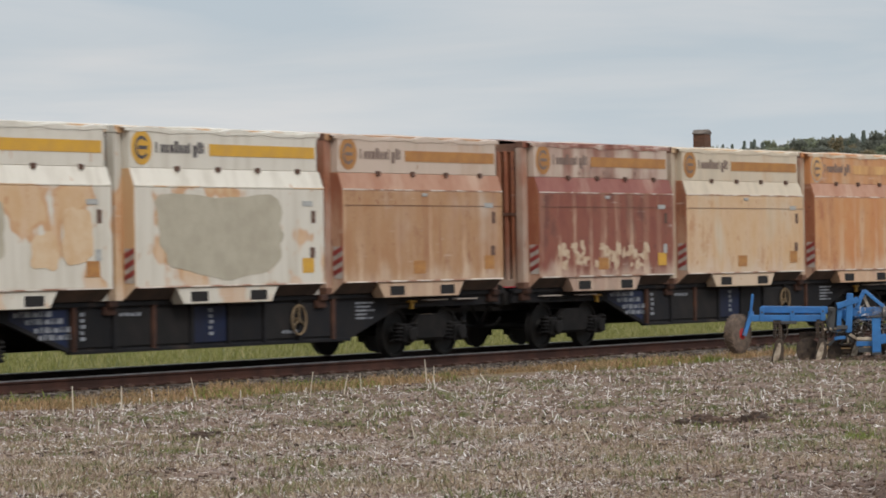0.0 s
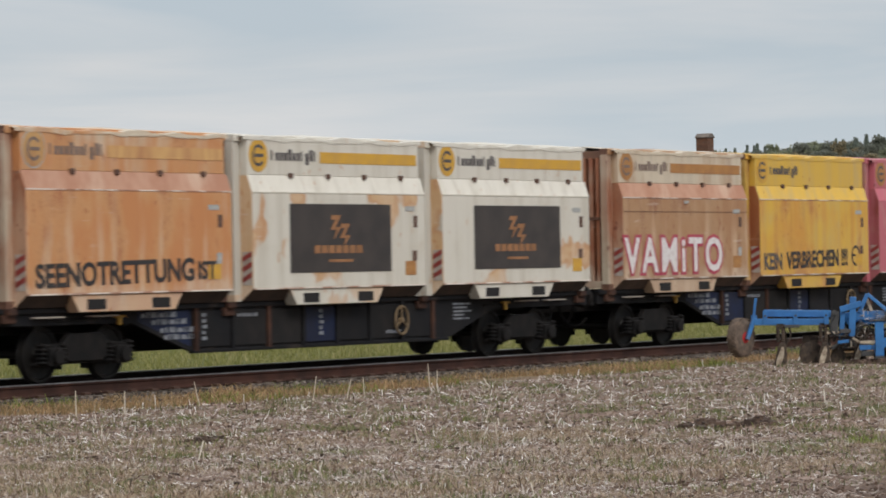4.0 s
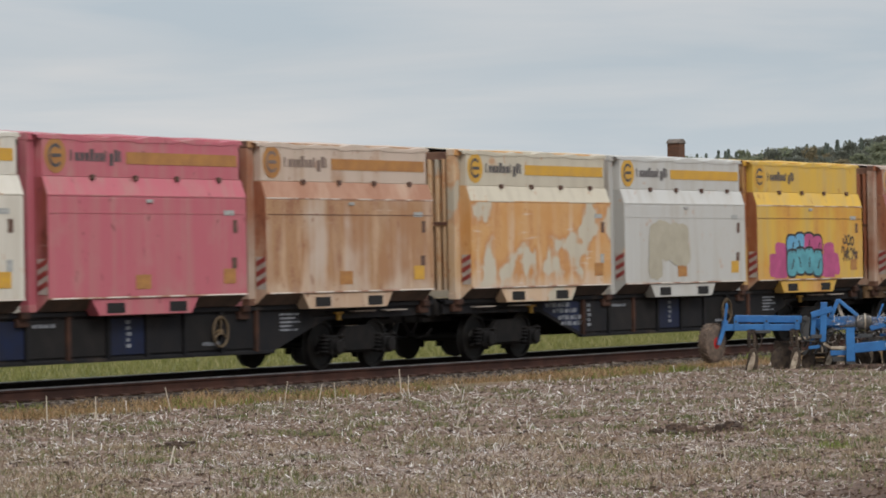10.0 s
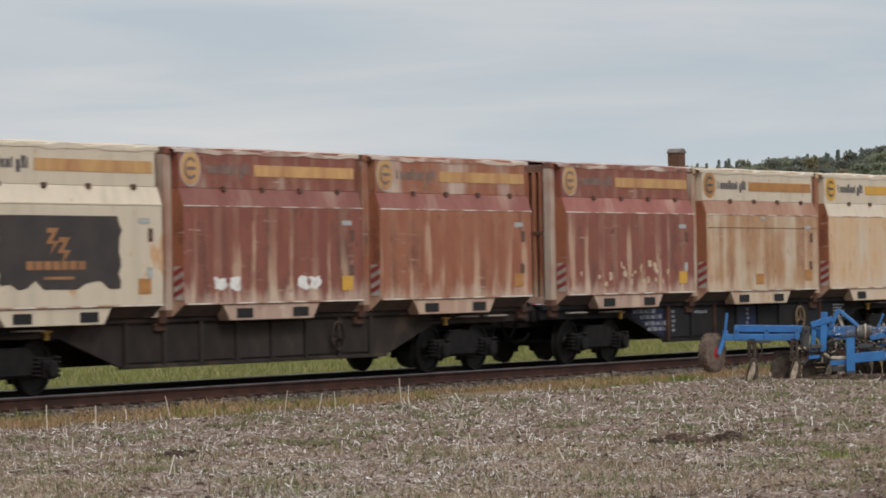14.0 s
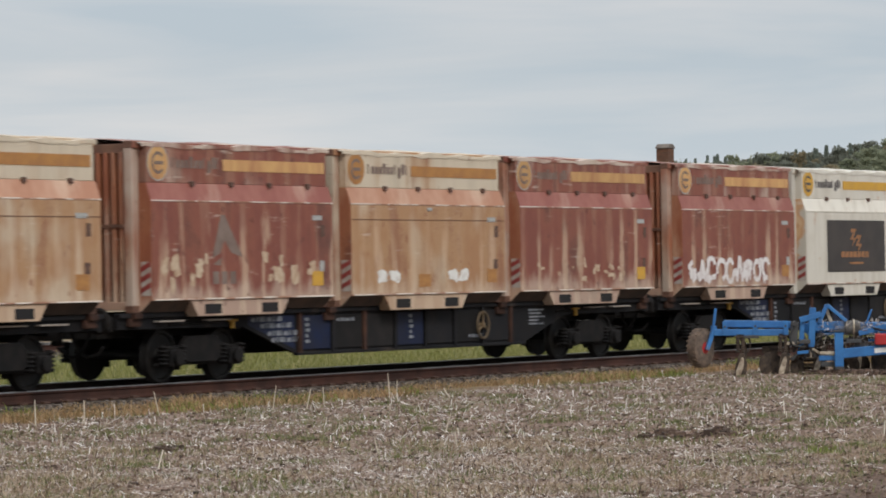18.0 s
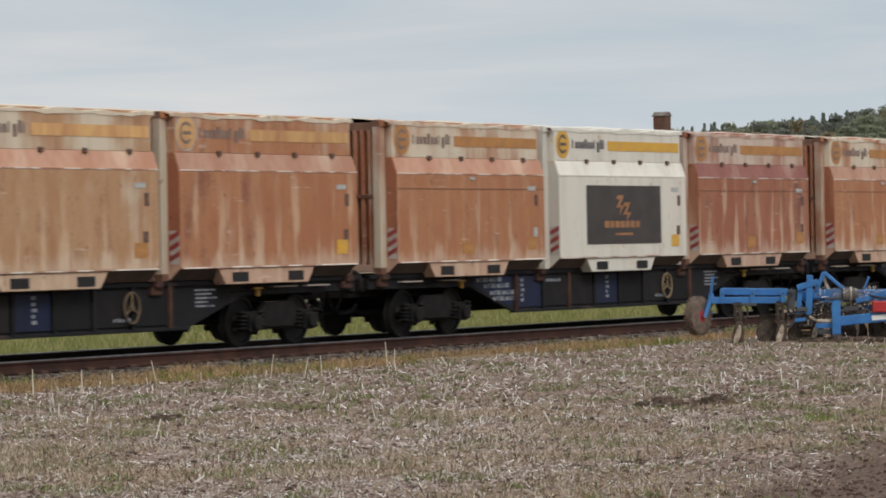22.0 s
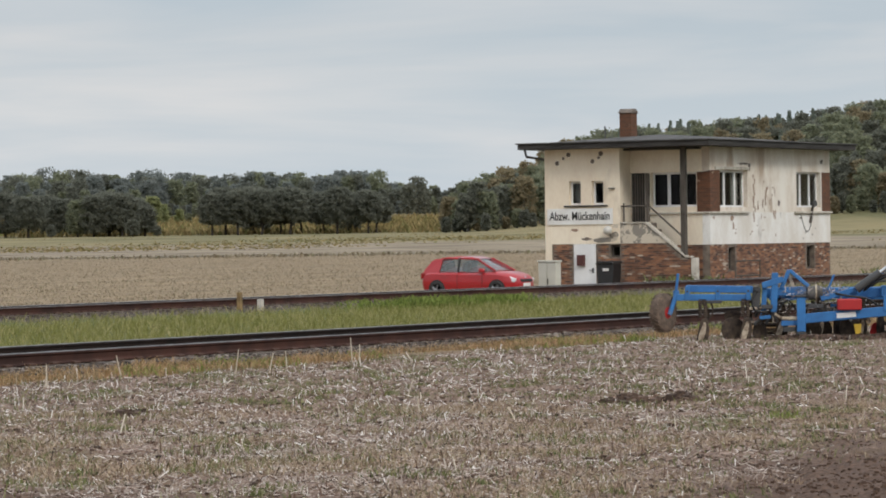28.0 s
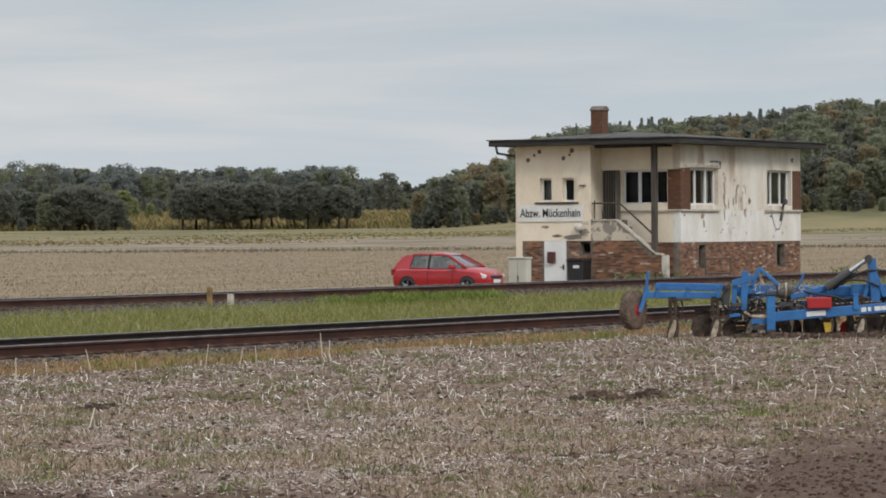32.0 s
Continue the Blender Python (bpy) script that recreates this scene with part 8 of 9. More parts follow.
def decorate(c, extra, n):
    rng = random.Random(100 + n)
    y = -1.4545
    if extra == "film":
        torn = [(1.38, 1.70), (4.70, 1.70), (4.70, 0.48), (1.38, 0.48)] if n in (43, 46, 49, 10, 11) else None
        if not torn:
            left = [(1.38 + rng.uniform(-0.05, 0.10), 1.70 - i * 0.12) for i in range(10)]
            right = [(4.70 + rng.uniform(-0.08, 0.05), 0.50 + i * 0.12) for i in range(11)]
            foot = [(1.52 + i * 0.22, 0.50 + max(0, rng.uniform(-0.3, 0.16 if n == 30 else 0.02))) for i in range(14)]
            torn = left + foot + right
        sheet("printed_panel", [torn], y - 0.006, m_film, c, "dark brown printed panel")
        marks = []
        for dx in (0.0, 0.30):
            ox, oz = 2.72 + dx, 1.34 - dx * 0.5
            marks.append([(ox, oz + 0.16), (ox + 0.30, oz + 0.16), (ox + 0.12, oz - 0.05), (ox + 0.32, oz - 0.05), (ox + 0.05, oz - 0.28), (ox + 0.14, oz - 0.10), (ox - 0.06, oz - 0.10), (ox + 0.12, oz + 0.08), (ox - 0.03, oz + 0.08)])
        sheet("printed_sign", marks, y - 0.010, m_copper, c, "copper zigzag sign")
        bars = [[(2.15 + i * 0.23, 0.82), (2.15 + i * 0.23, 0.96), (2.34 + i * 0.23, 0.96), (2.34 + i * 0.23, 0.82)] for i in range(7)]
        bars.append([(2.6, 0.66), (2.6, 0.71), (3.4, 0.71), (3.4, 0.66)])
        sheet("printed_bars", bars, y - 0.010, m_copper, c)
    elif extra == "patch":
        tone = m_beige if n in (1, 25) else m_blotch
        for _ in range(1 if n == 1 else 4):
            w = 3.7 if n == 1 else rng.uniform(0.5, 1.1)
            sheet("worn_patch", [blob(rng, 2.75 if n == 1 else rng.uniform(0.9, 5.1), 1.08 if n == 1 else rng.uniform(0.7, 1.3), w, 1.36 if n == 1 else rng.uniform(0.5, 1.0))], y - 0.002 * _, tone if n != 0 or _ % 2 else m_beige, c)
    elif n == 9:
        lettering("graffiti", "SEENOTRETTUNG", 0.52, m_black, c, pose(2.62, y - 0.002, 0.52, 90, 0, 0) @ pose(0, 0, 0, 0, 0, 1) @ Matrix.Diagonal((1.02, 1.0, 1, 1)), "black sprayed lettering", 0.016)
        lettering("graffiti", "IST", 0.42, m_black, c, pose(5.15, y - 0.002, 0.54, 90, 0, 0), "black sprayed lettering", 0.012)
    elif n == 12:
        for name, mat, bold, d, words in (("graffiti_shadow", m_crimson, 0.085, 0.0, "crimson sprayed outline"), ("graffiti", m_whiteg, 0.022, 0.006, "big white sprayed letters")):
            lettering(name, "VAMiTO", 1.00, mat, c, pose(2.48, y - 0.002 - d, 0.66, 90, 0, 0) @ Matrix.Diagonal((1.0, 1.0, 1, 1)), words, bold, 1.28)
    elif n == 13:
        lettering("graffiti", "KEIN", 0.50, m_ink, c, pose(0.85, y - 0.002, 0.50, 90, 0, 0) @ Matrix.Diagonal((0.85, 1.0, 1, 1)), "black sprayed lettering", 0.014)
        lettering("graffiti", "VERBRECHEN !!!", 0.52, m_black, c, pose(3.15, y - 0.002, 0.54, 90, 0, 0) @ pose(0, 0, 0, 0, 0, 1) @ Matrix.Diagonal((0.86, 1.0, 1, 1)), "black sprayed lettering", 0.016)
        ring = [(5.20 + r * math.cos(a), 0.62 + r * math.sin(a)) for r, a in [(0.24, 6.283 * i / 22) for i in range(23)] + [(0.18, 6.283 * i / 22) for i in range(22, -1, -1)]]
        sheet("graffiti_ring", [ring], y, m_black, c)
        sheet("graffiti_stroke", [[(5.02, 0.60), (5.38, 0.60), (5.38, 0.65), (5.02, 0.65)]], y, m_black, c)
    elif n == 39:
        sheet("faded_sign", [[(2.02, 0.92), (2.30, 1.66), (2.42, 1.66), (2.98, 0.92), (2.62, 1.00), (2.40, 1.22), (2.26, 0.98)], [(2.05, 0.80), (2.30, 0.92), (2.28, 0.78)]], y, m_ink2, c, "faded dark peaked sign")
        sheet("faded_bars", [[(2.04 + i * 0.26, 0.46), (2.23 + i * 0.26, 0.46), (2.23 + i * 0.26, 0.68), (2.04 + i * 0.26, 0.68)] for i in range(3)], y, m_ink2, c)
        sheet("graffiti", dabs(rng, 0.6, 1.9, 0.45, 0.9, 8, 0.30) + dabs(rng, 3.3, 5.4, 0.55, 0.95, 10, 0.30), y - 0.003, m_paleg, c, "pale worn spray paint")
    elif extra == "scrawl_black":
        sheet("graffiti", scrawl(rng, 0.6, 4.6, 0.28, 0.66, 0.34, 0.062), y, m_ink, c, "dark faded scrawl")
    elif extra == "scrawl_pale":
        sheet("graffiti", dabs(rng, 0.8, 4.7, 0.42, 0.85, 46 if n == 3 else 20, 0.26 if n == 3 else 0.18), y, m_paleg, c, "pale worn spray paint")
    elif extra == "scrawl_white":
        sheet("graffiti", scrawl(rng, 0.5, 4.6, 0.30, 0.82, 0.46, 0.11) + dabs(rng, 0.6, 4.6, 0.35, 0.8, 14, 0.3), y, m_whiteg, c, "white spray paint")
    elif extra == "scrawl_colour":
        for cx in (1.42, 4.00):
            sheet("graffiti_shadow", [blob(rng, cx + dx, 0.58 + dz, 0.62, 0.52, 0.10) for dx, dz in ((-0.30, -0.05), (0.0, 0.20), (0.26, -0.02), (0.0, -0.12))], y, m_pinkg, c, "pink spray paint")
        for row, (z0, hh, mats) in enumerate(((0.96, 0.52, (m_blueg, m_blueg, m_pinkg, m_pinkg)), (0.58, 0.60, (m_cyang, m_cyang, m_cyang, m_cyang)))):
            for i in range(4):
                cx, z1 = 1.98 + 0.46 * i, z0 + (0.05 if i in (1, 2) else 0.0)
                sheet("graffiti_line", [oval(cx, z1, 0.60, hh + 0.08)], y - 0.003 - 0.004 * row - 0.0006 * i, m_black, c)
                sheet("graffiti", [oval(cx, z1, 0.50, hh - 0.02)], y - 0.0055 - 0.004 * row - 0.0006 * i, mats[i], c, "blue and cyan bubble letters")
                tilt = (0.10, -0.08, 0.02, 0.12)[i]
                sheet("graffiti_line", [[(cx - 0.04, z1 - 0.14), (cx + 0.02, z1 - 0.14), (cx + 0.03 + tilt, z1 + 0.10), (cx - 0.03 + tilt, z1 + 0.10)]], y - 0.012, m_black, c)
        sheet("graffiti_tag", scrawl(rng, 4.72, 5.40, 0.62, 0.94, 0.22, 0.05) + scrawl(rng, 4.80, 5.40, 0.98, 1.22, 0.22, 0.05), y, m_black, c, "black sprayed tag")
    elif extra == "spots":
        sheet("white_mark", [blob(rng, x, 0.55, 0.34, 0.22, 0.25) for x in (1.3, 1.75, 3.9, 4.3)], y, m_whitep, c, "white paint marks")
    elif extra == "zsign":
        sheet("sign", [[(1.32, 1.50), (2.42, 1.62), (2.42, 0.52), (1.32, 0.52)]], y, m_ink, c, "dark square sign")
        sheet("sign_stroke", [[(1.60, 1.72), (2.16, 1.72), (1.86, 0.98), (2.44, 0.98), (2.44, 0.84), (1.50, 0.84), (1.92, 1.58), (1.60, 1.58)]], y - 0.003, m_paleg, c, "pale angular stroke")
        sheet("sign_bar", [[(2.75, 1.30), (2.75, 1.56), (4.05, 1.56), (4.05, 1.30)]], y, m_redbar, c, "dull red bar")
        for i, w in enumerate((1.7, 0.7, 1.0, 0.8)):
            sheet("sign_bar", [[(2.75, 1.10 - 0.18 * i), (2.75, 1.20 - 0.18 * i), (2.75 + w, 1.20 - 0.18 * i), (2.75 + w, 1.10 - 0.18 * i)]], y, m_ink2, c)
    elif extra.startswith("slogan"):
        two = extra == "slogan_two"
        lines = (("Verdens ledende", 0.45, 1.42), ("BIORAFFINERI", 0.43, 1.02)) if two else (("Wonders of", 0.46, 1.44), ("Wood", 0.46, 1.00))
        if two:      # a pale lorry on the old print, half washed away
            sheet("faded_print", [blob(rng, 3.1, 1.25, 2.9, 0.95, 0.06)], y, m_wash, c, "pale washed ground of the old print")
            sheet("faded_print", [blob(rng, 4.35, 0.66, 2.1, 0.68, 0.05)], y - 0.003, m_whiteg, c, "smeared white paint")
            sheet("faded_print", [[(2.35, 0.29), (2.42, 0.62), (2.72, 0.86), (3.35, 0.90), (3.42, 0.29)]], y - 0.003, m_wplate, c, "greyish white cab shape")
            sheet("faded_print", [[(1.45, 0.34), (1.85, 0.36), (2.30, 0.60), (2.36, 0.30), (1.5, 0.29)]], y - 0.002, m_crimson, c, "dull red shape")
            sheet("faded_print", [blob(rng, 1.85, 0.86, 0.55, 0.75, 0.22)], y - 0.001, m_whiteg, c)
            sheet("graffiti", scrawl(rng, 0.55, 1.60, 0.82, 1.12, 0.24, 0.06), y - 0.002, m_ink2, c, "faded dark scrawl")
        else:
            sheet("white_smear", [blob(rng, 4.10, 0.52, 2.0, 0.66, 0.12)] + dabs(rng, 3.2, 5.2, 0.75, 0.98, 10, 0.24), y, m_whiteg, c, "smeared white paint")
            sheet("white_smear", [[(3.02, 0.9), (3.16, 0.9), (3.20, 1.80), (3.04, 1.80)]], y, m_wash, c)
        for words, size, z in lines:
            lettering("slogan", words, size, m_ink, c, pose(3.05 if two else 3.35, y - 0.006, z, 90, 0, 0), "dark painted lettering", 0.016)
m_sill = material("dark_blue_wagon_paint", (0.009, 0.0092, 0.0115), (0.015, 0.0135, 0.0135), rough=0.75, scale=1.6, fine=25, dirt=(0.045, 0.033, 0.027), dirt_amount=0.28, spec=0.2, per_piece=0.3)
m_sill2 = material("rust_brown_wagon_paint", (0.15, 0.092, 0.048), (0.085, 0.053, 0.032), rough=0.8, scale=2.0, fine=25, dirt=(0.05, 0.035, 0.03), dirt_amount=0.35, spec=0.17, per_piece=0.25)
m_drab = material("drab_brown_wagon_paint", (0.042, 0.032, 0.026), (0.026, 0.021, 0.019), rough=0.8, scale=2.0, fine=25, dirt=(0.065, 0.045, 0.034), dirt_amount=0.35, spec=0.17, per_piece=0.3)
m_navy = material("blue_wagon_paint", (0.010, 0.017, 0.050), (0.013, 0.016, 0.033), rough=0.6, scale=2.0, fine=25, dirt=(0.045, 0.034, 0.03), dirt_amount=0.25, spec=0.2)
m_grimy = material("grimy_grey_plate", (0.022, 0.019, 0.018), (0.014, 0.013, 0.013), rough=0.8, scale=2.0, fine=25, dirt=(0.06, 0.042, 0.032), dirt_amount=0.3, spec=0.2, per_piece=0.3)
m_rustpost = material("rusty_stanchion", (0.075, 0.036, 0.024), (0.035, 0.020, 0.016), rough=0.85, scale=4, fine=30, spec=0.2, per_piece=0.3)
m_iron = material("black_running_gear", (0.007, 0.0066, 0.0066), (0.015, 0.0125, 0.0115), rough=0.75, scale=5, spec=0.2)
m_tread = material("dark_wheel_steel", (0.009, 0.0085, 0.0085), (0.018, 0.016, 0.0145), rough=0.6, scale=5, spec=0.2)
m_brass = material("yellow_valve_paint", (0.45, 0.25, 0.03), rough=0.6)
m_ring = material("tan_handwheel_paint", (0.17, 0.115, 0.06), rough=0.7, per_piece=0.35)
m_ringy = material("yellow_handwheel_paint", (0.50, 0.29, 0.05), rough=0.6)
m_text = material("white_stencil", (0.24, 0.25, 0.27), (0.07, 0.075, 0.09), rough=0.7, scale=5, mix=(0.42, 0.62))
WL = 2 * PITCH + CL       # from the first container's end to the last one's


def wagon_meshes():
    k = {}
    mid = WL / 2
    bm = bmesh.new()      # fish-bellied side sill
    prof = [(-0.30, 1.13), (-0.30, 0.88), (3.45, 0.86), (5.15, 0.33), (WL - 5.15, 0.33), (WL - 3.45, 0.86), (WL + 0.30, 0.88), (WL + 0.30, 1.13)]
    prism(bm, prof, 1, -1.10, -1.04, 0.0)
    k["side_sill"] = mesh_of("side_sill", bm, None)
    bm = bmesh.new()
    box(bm, -0.30, WL + 0.30, -1.17, -1.02, 1.07, 1.15, 0.01)
    k["sill_flange"] = mesh_of("sill_flange", bm, None)
    bm = bmesh.new()
    box(bm, 5.15, WL - 5.15, -1.15, -1.03, 0.30, 0.36, 0.01)
    k["lower_flange"] = mesh_of("lower_flange", bm, None)
    bm = bmesh.new()
    box(bm, -0.05, 0.05, -1.165, -1.095, 0.34, 1.08, 0.01)
    k["sill_rib"] = mesh_of("sill_rib", bm, None)
    bm = bmesh.new()
    box(bm, 0, 0.95, -1.13, -1.10, 0.40, 1.02, 0.012)
    k["sill_panel"] = mesh_of("sill_panel", bm, None)
    bm = bmesh.new()
    box(bm, 0.0, WL, -0.45, 0.45, 0.72, 1.05)
    for x in (1.0, 3.4, 6.2, WL - 6.2, WL - 3.4, WL - 1.0):
        box(bm, x - 0.1, x + 0.1, -1.04, 1.04, 0.82, 1.05)
    k["centre_frame"] = mesh_of("centre_frame", bm, m_iron)
    bm = bmesh.new()
    box(bm, -0.42, -0.28, -1.02, 1.02, 0.84, 1.10, 0.015)
    k["end_beam"] = mesh_of("end_beam", bm, None)
    bm = bmesh.new()
    spin(bm, [(-0.12, 0.09), (0.0, 0.09), (0.02, 0.06), (0.0, 0.06), (-0.0, 0.05)], (-0.42, -0.875, 1.03), "x", 14)
    spin(bm, [(-0.16, 0.21), (-0.145, 0.225), (-0.12, 0.225), (-0.11, 0.2)], (-0.42, -0.875, 1.03), "x", 20)
    k["buffer"] = mesh_of("buffer", bm, m_iron, True)
    bm = bmesh.new()
    rod(bm, (-0.75, 0, 0.95), (-0.4, 0, 1.0), 0.05)
    box(bm, -0.62, -0.48, -0.07, 0.07, 0.62, 1.0, 0.02)
    k["coupling"] = mesh_of("coupling", bm, m_iron)
    bm = bmesh.new()
    box(bm, -0.11, 0.11, -1.27, -1.10, 1.05, 1.16, 0.015)
    box(bm, -0.16, 0.16, -1.2, -1.10, 0.92, 1.06, 0.015)
    k["spigot_bracket"] = mesh_of("spigot_bracket", bm, None)
    # bogie
    bm = bmesh.new()
    prism(bm, [(-1.22, 0.50), (-1.18, 0.64), (-0.62, 0.66), (-0.42, 0.82), (0.42, 0.82), (0.62, 0.66), (1.18, 0.64), (1.22, 0.50), (0.72, 0.50), (0.44, 0.36), (-0.44, 0.36), (-0.72, 0.50)], 1, -1.06, -0.94, 0.015)
    k["bogie_side"] = mesh_of("bogie_side", bm, m_iron)
    bm = bmesh.new()
    box(bm, -0.20, 0.20, -1.02, 1.02, 0.44, 0.80, 0.03)
    k["bolster"] = mesh_of("bolster", bm, m_iron)
    bm = bmesh.new()
    box(bm, -0.17, 0.17, -1.15, -0.92, 0.30, 0.60, 0.03)
    spin(bm, [(-0.08, 0.10), (-0.07, 0.13), (0.0, 0.135)], (0, -1.15, 0.46), "y", 16)
    k["axle_box"] = mesh_of("axle_box", bm, m_iron)
    bm = bmesh.new()
    for z in (0.36, 0.43, 0.50, 0.57, 0.64):
        spin(bm, [(-0.02, 0.085), (0.0, 0.105), (0.02, 0.085)], (0, -1.03, z), "z", 12)
    rod(bm, (0, -1.03, 0.32), (0, -1.03, 0.68), 0.055)
    k["spring"] = mesh_of("spring", bm, m_iron)
    bm = bmesh.new()
    for s in (-1, 1):
        spin(bm, [(s * 0.685, 0.475), (s * 0.70, 0.475), (s * 0.715, 0.462), (s * 0.82, 0.455), (s * 0.825, 0.40), (s * 0.79, 0.38), (s * 0.775, 0.17), (s * 0.83, 0.14), (s * 0.83, 0.06)], (0, 0, 0), "y", 36)
    rod(bm, (0, -0.75, 0), (0, 0.75, 0), 0.08, sides=12)
    k["wheelset"] = mesh_of("wheelset", bm, m_tread, True)
    bm = bmesh.new()
    box(bm, -0.05, 0.05, -0.80, -0.70, 0.22, 0.60, 0.02)
    rod(bm, (0, -0.75, 0.62), (0.25, -0.75, 0.82), 0.03)
    k["brake_hanger"] = mesh_of("brake_hanger", bm, m_iron)
    bm = bmesh.new()
    rings = []
    for i in range(24):
        a = 2 * math.pi * i / 24
        rings.append([bm.verts.new(((0.22 + 0.024 * math.cos(b)) * math.cos(a), 0.024 * math.sin(b), (0.26 + 0.024 * math.cos(b)) * math.sin(a))) for b in [6.2832 * j / 6 for j in range(6)]])
    for u, v in zip(rings, rings[1:] + rings[:1]):
        for j in range(6):
            bm.faces.new((u[j], v[j], v[(j + 1) % 6], u[(j + 1) % 6]))
    k["handwheel"] = mesh_of("handwheel", bm, None, True)
    bm = bmesh.new()
    rod(bm, (0, 0, 0), (0, 0, 0.25), 0.020, 0.016, 6)
    k["spoke"] = mesh_of("spoke", bm, None)
    bm = bmesh.new()
    rod(bm, (0, -0.03, 0), (0, 0.10, 0), 0.045, 0.045, 10)
    k["hub"] = mesh_of("hub", bm, None)
    bm = bmesh.new()     # one line of stencilled blocks, and a narrow column of them
    x = 0.0
    for i, w in enumerate((0.10, 0.07, 0.20, 0.13, 0.09, 0.17)):
        box(bm, x, x + w, -1.110, -1.102, -0.045, 0.045 if i % 3 else 0.03)
        x += w + 0.045
    k["stencil_line"] = mesh_of("stencil_line", bm, m_text)
    bm = bmesh.new()
    for i, w in enumerate((0.13, 0.11, 0.14, 0.09, 0.13)):
        box(bm, 0, w, -1.142, -1.133, -0.10 * i - 0.06, -0.10 * i)
    k["stencil_column"] = mesh_of("stencil_column", bm, m_text)
    bm = bmesh.new()     # sloping plate that carries the lettering
    prism(bm, [(3.62, 1.04), (3.62, 0.88), (5.12, 0.42), (5.12, 1.04)], 1, -1.102, -1.098)
    k["data_plate"] = mesh_of("data_plate", bm, m_navy)
    bm = bmesh.new()     # worn tread plate over the bogie
    box(bm, 0, 0.75, -1.22, -1.10, 0.985, 1.012, 0.004)
    k["footstep"] = mesh_of("footstep", bm, m_wplate)
    bm = bmesh.new()     # air hose that hangs between the wagons
    pts = [(-0.42, -0.62, 0.86), (-0.50, -0.60, 0.66), (-0.54, -0.52, 0.50), (-0.55, -0.36, 0.42), (-0.55, -0.18, 0.46), (-0.56, -0.05, 0.60)]
    for a, b in zip(pts, pts[1:]):
        rod(bm, a, b, 0.028, sides=7)
    k["brake_hose"] = mesh_of("brake_hose", bm, m_iron)
    bm = bmesh.new()     # bracing triangle of the bogie's brake gear
    rod(bm, (-1.35, -0.98, 0.34), (1.35, -0.98, 0.34), 0.025, sides=6)
    k["brake_rod"] = mesh_of("brake_rod", bm, m_iron)
    bm = bmesh.new()
    rod(bm, (0, -1.12, 0.98), (0, -1.12, 0.84), 0.045)
    box(bm, -0.13, 0.13, -1.16, -1.09, 0.96, 1.0, 0.01)
    k["brake_valve"] = mesh_of("brake_valve", bm, m_brass)
    bm = bmesh.new()
    for i, w in enumerate((0.62, 0.5, 0.66, 0.4, 0.58)):
        box(bm, 0, w, -1.108, -1.101, -0.07 * i - 0.035, -0.07 * i)
    k["stencil"] = mesh_of("stencil", bm, m_text)
    bm = bmesh.new()
    box(bm, 0, 0.55, -1.14, -1.06, 0.99, 1.02, 0.005)
    rod(bm, (-0.4, -1.1, 0.93), (1.1, -1.1, 0.96), 0.022)
    k["brake_pipe"] = mesh_of("brake_pipe", bm, m_iron)
    return k


WKIT = wagon_meshes()


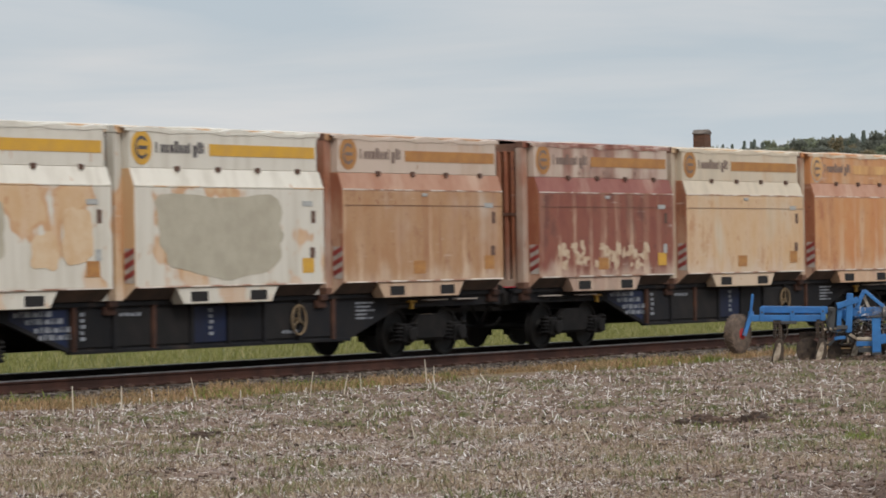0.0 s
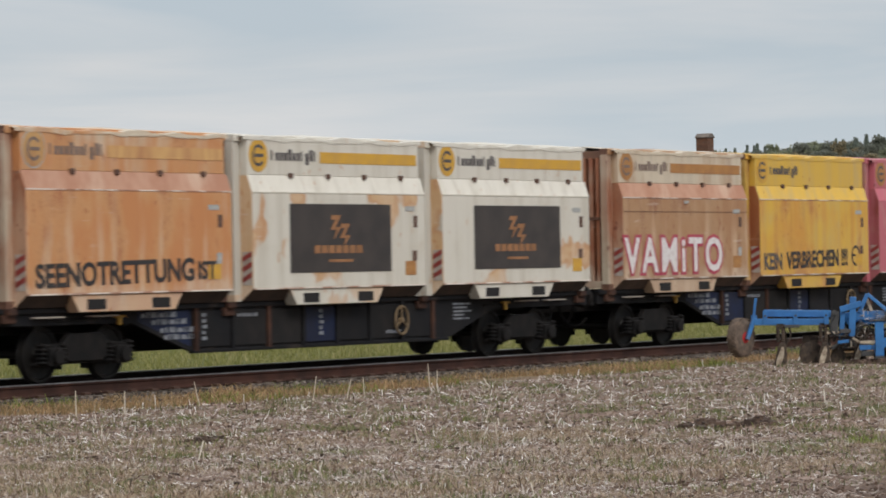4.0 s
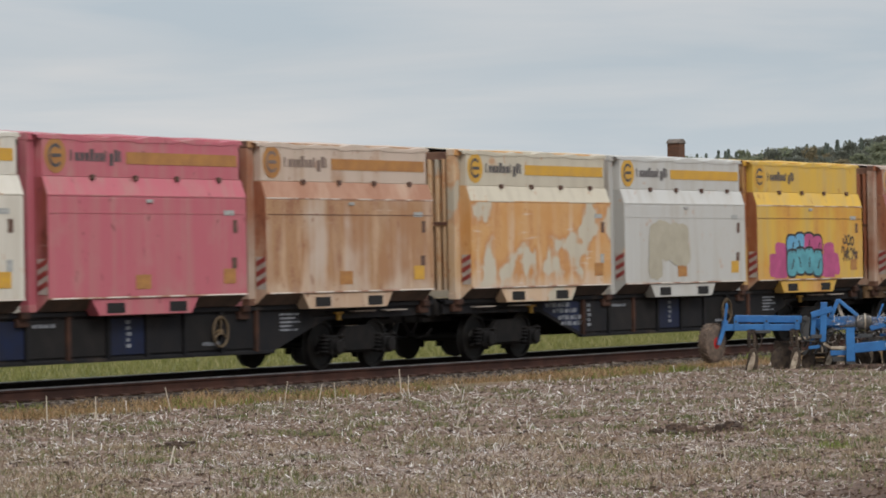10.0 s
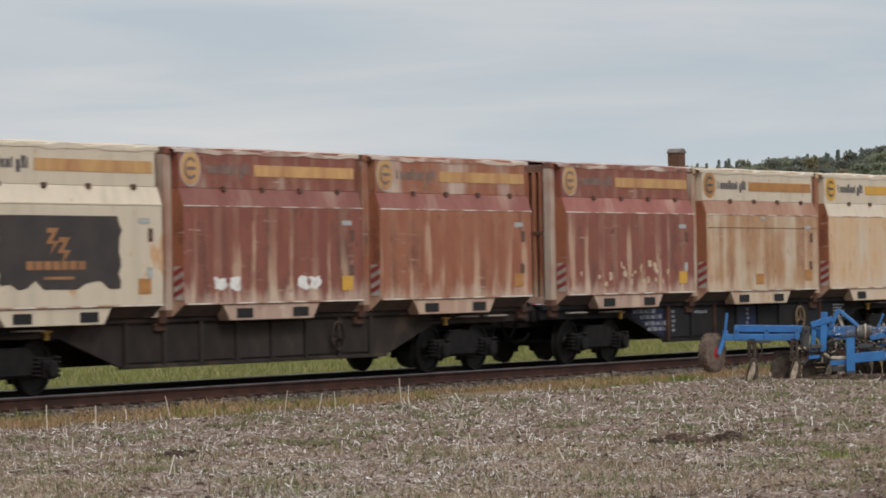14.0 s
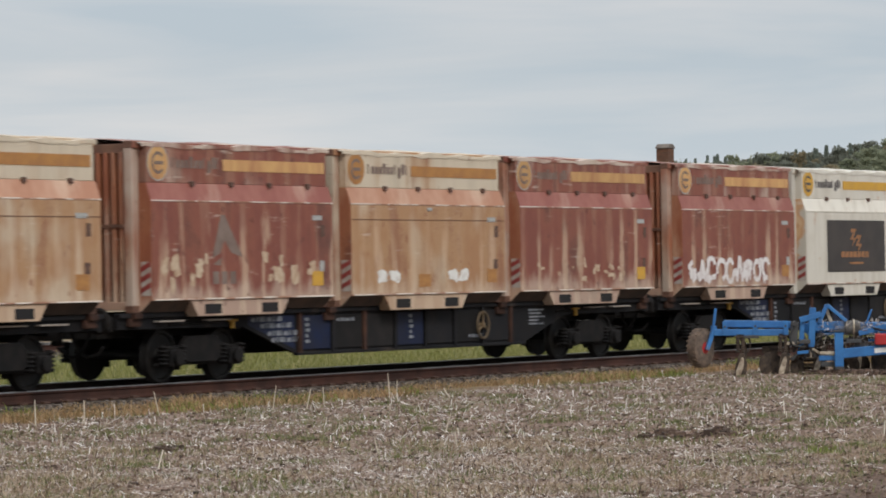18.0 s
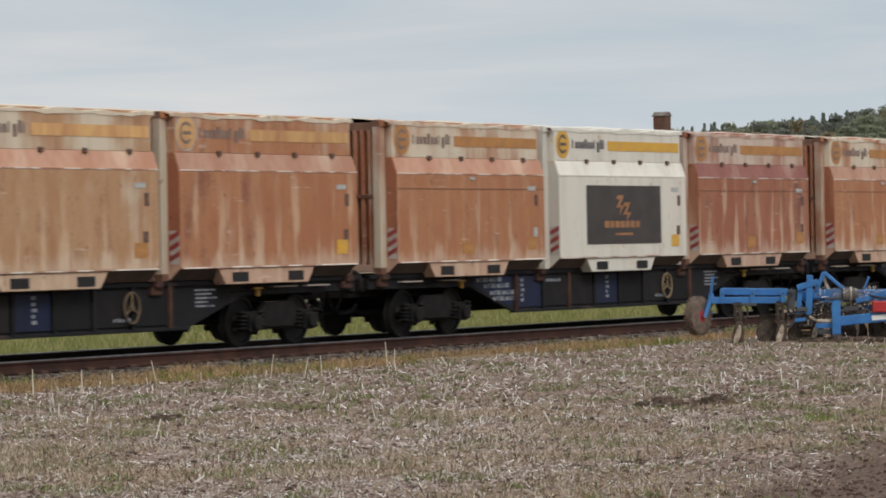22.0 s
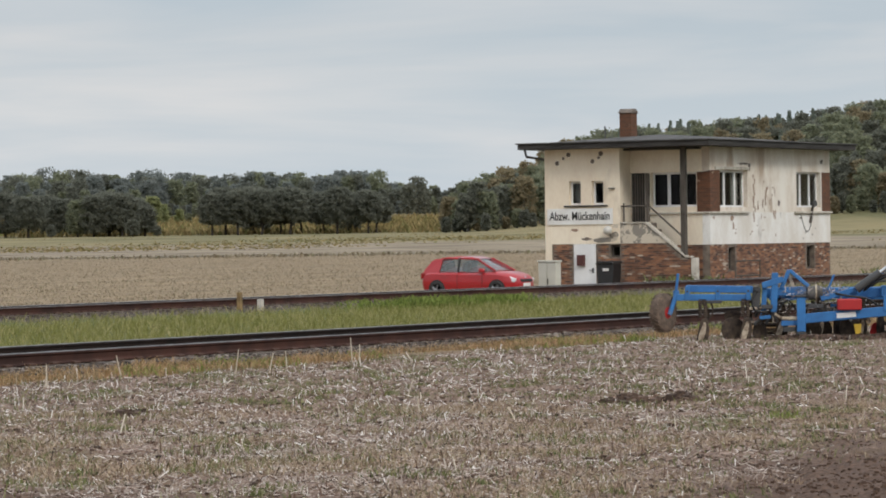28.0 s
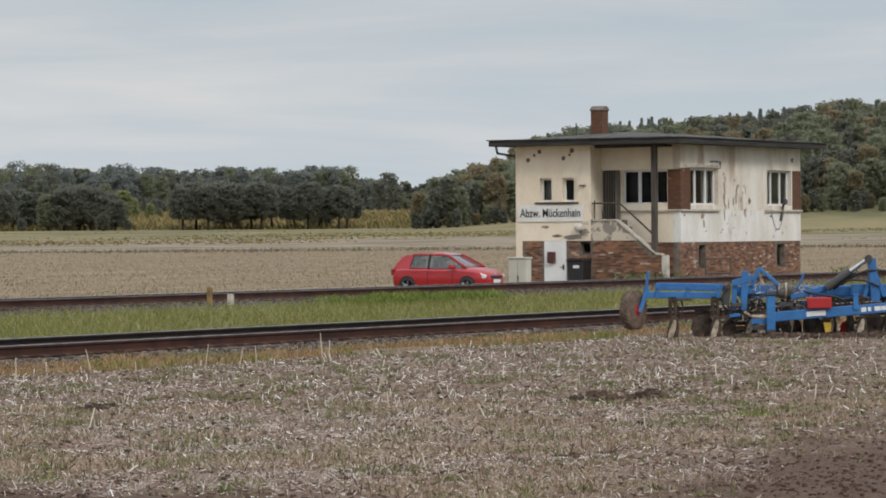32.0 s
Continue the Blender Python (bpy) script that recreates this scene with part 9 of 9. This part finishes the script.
def wagon(brown=False, blue=False):
    root = thing("container_wagon", ("rust-brown flat container wagon with fish-bellied sills", "drab brown-grey flat container wagon with fish-bellied sills")[int(brown) - 1] if brown else "dark blue-grey flat container wagon with fish-bellied sills", "freight wagon", group="wagons of the train")
    mt = (m_sill, m_sill2, m_drab)[int(brown)]

    def add(name, m=None, parent=root, mat=None, label=""):
        ob = part(name, WKIT[name], None, parent, label, m=m)
        if mat:
            slot(ob, mat)
        return ob
    back = Matrix.Diagonal((1, -1, 1, 1))
    for m in (None, back):
        for n in ("side_sill", "sill_flange", "lower_flange"):
            add(n, m, mat=mt)
    add("centre_frame")
    for m in (None, Matrix.Translation((WL, 0, 0)) @ Matrix.Rotation(math.pi, 4, "Z")):
        add("end_beam", m, mat=m_iron)
        add("coupling", m)
        add("buffer", m)
        add("buffer", (m or Matrix()) @ back)
    for i, x in enumerate((5.25, 6.35, 7.45, 8.55, 9.65, 10.75, 11.85, 12.95)):
        add("sill_rib", pose(x, 0, 0), mat=mt if brown or i not in (0, 2, 7) else m_rustpost)
        if i < 7:
            add("sill_panel", pose(x + 0.08, 0, 0), mat=mt if brown else (m_navy if (blue and i in (0, 3)) or i == 3 else (m_grimy if i in (1, 2, 5) else mt)))
    for x in (0.1, PITCH - 0.13, 2 * PITCH - 0.13, WL - 0.1):
        add("spigot_bracket", pose(x, 0, 0), mat=m_rustpost)
    if not brown:
        add("data_plate", label="blue plate with white lettering")
        for x, z in ((3.72, 0.98), (4.02, 0.86), (4.25, 0.72), (4.36, 0.60)):
            add("stencil_line", pose(x, 0, z), label="white stencilled lettering in plain bars")
        for x in (5.42, 9.05):
            add("stencil_column", pose(x, 0, 0.98), label="white stencilled lettering in plain bars")
        add("stencil", pose(13.75, 0, 1.0), label="white stencilled lettering in plain bars")
        add("stencil_line", pose(6.5, -0.03, 0.93) @ Matrix.Diagonal((0.6, 1, 0.7, 1)))
        add("stencil_line", pose(11.3, -0.03, 0.52) @ Matrix.Diagonal((0.5, 1, 0.7, 1)))
    mring = m_ringy if blue == 2 else (mt if brown else m_ring)
    wheel = add("handwheel", pose(11.75, -1.20, 0.72), mat=mring, label="yellow handbrake wheel" if blue == 2 else ("" if brown else "tan handbrake wheel"))
    for a in (0, 120, 240):
        add("spoke", pose(0, 0, 0, 0, a, 0), wheel, mring)
    add("hub", None, wheel, mring)
    for x in (3.05, WL - 3.05):
        add("brake_valve", pose(x, -0.03, 0), label="yellow brake valve")
    for x in (0.75, 2.2, WL - 2.6, WL - 1.5):
        add("footstep", pose(x, 0, 0), label="worn pale tread plate")
    add("brake_hose")
    add("brake_hose", Matrix.Translation((WL, 0, 0)) @ Matrix.Rotation(math.pi, 4, "Z") @ Matrix.Translation((0, 1.0, 0)))
    for x in (1.6, WL - 3.4):
        add("brake_pipe", pose(x, 0, 0))
    wheels = []
    for bx in (WL / 2 - 7.1, WL / 2 + 7.1):
        bogie = add("bolster", pose(bx, 0, -(CANT[0] + CANT[1]) / 2, math.degrees(math.atan2(CANT[0] - CANT[1], 1.507)), 0, 0))
        bogie.name = "bogie"
        for m in (Matrix(), back):
            add("bogie_side", m, bogie)
            add("brake_rod", m, bogie)
            for dx in (-0.9, 0.9):
                add("axle_box", m @ pose(dx, 0, 0), bogie)
                for o in (-0.27, 0.27):
                    add("spring", m @ pose(dx + o, 0, 0), bogie)
                add("brake_hanger", m @ pose(dx * 0.38, 0, 0), bogie)
        for dx in (-0.9, 0.9):
            wheels.append(add("wheelset", pose(dx, 0, 0.475), bogie))
    return root, wheels


# ---- the train: one wagon after another, each with its load ----
MOVERS, WHEELS = [], []
first = None
for n in range(18):
    brown = {9: 1, 10: 2}.get(n, 0)
    w, ws = wagon(brown, 2 if n == 6 else n in (4, 7, 13, 15, 16, 17))
    MOVERS.append((w, (n - 7) * WAGON, 0.0))
    WHEELS += [(o, (n - 7) * WAGON) for o in ws]
    for p in range(3):
        paint, rust, tone, bar, extra, words = LOAD[3 * n + p]
        c = container(3 * n + p, words + ", on a wagon", paint, rust, tone, bar)
        decorate(c, extra, 3 * n + p)
        MOVERS.append((c, (n - 7) * WAGON + p * PITCH, 1.16))


def place_at(t):
    for (t0, s0), (t1, s1) in zip(TRAIN, TRAIN[1:]):
        if t <= t1:
            return s0 + (s1 - s0) * (t - t0) / (t1 - t0)
    return TRAIN[-1][1]


def motions():
    for ob, ahead, z in MOVERS:
        walk(ob, [(t, pose(s + ahead, TRACK_Y, z)) for t, s in TRAIN])
    # wheels roll while their wagon is before the camera, and stand before and after
    for ob, ahead in WHEELS:
        at, seen = ob.matrix_basis.translation.copy(), []
        for k in range(32 * 28 + 1):
            x = place_at(k / 28) + ahead
            if 34 < x + 10 < 102:
                seen.append((k / 28, math.degrees(-x / 0.462)))
        if not seen:
            continue
        a0 = seen[0][1]
        rows = [(t, pose(at.x, at.y, at.z, 0, a0 - a, 0)) for t, a in seen]
        first_t, last_t = rows[0][0], rows[-1][0]
        if first_t > 0.05:
            rows = [(0.0, rows[0][1]), (first_t - 0.03, rows[0][1])] + rows
        if last_t < 31.95:
            rows = rows + [(last_t + 0.03, rows[-1][1]), (32.0, rows[-1][1])]
        walk(ob, rows)


motions()
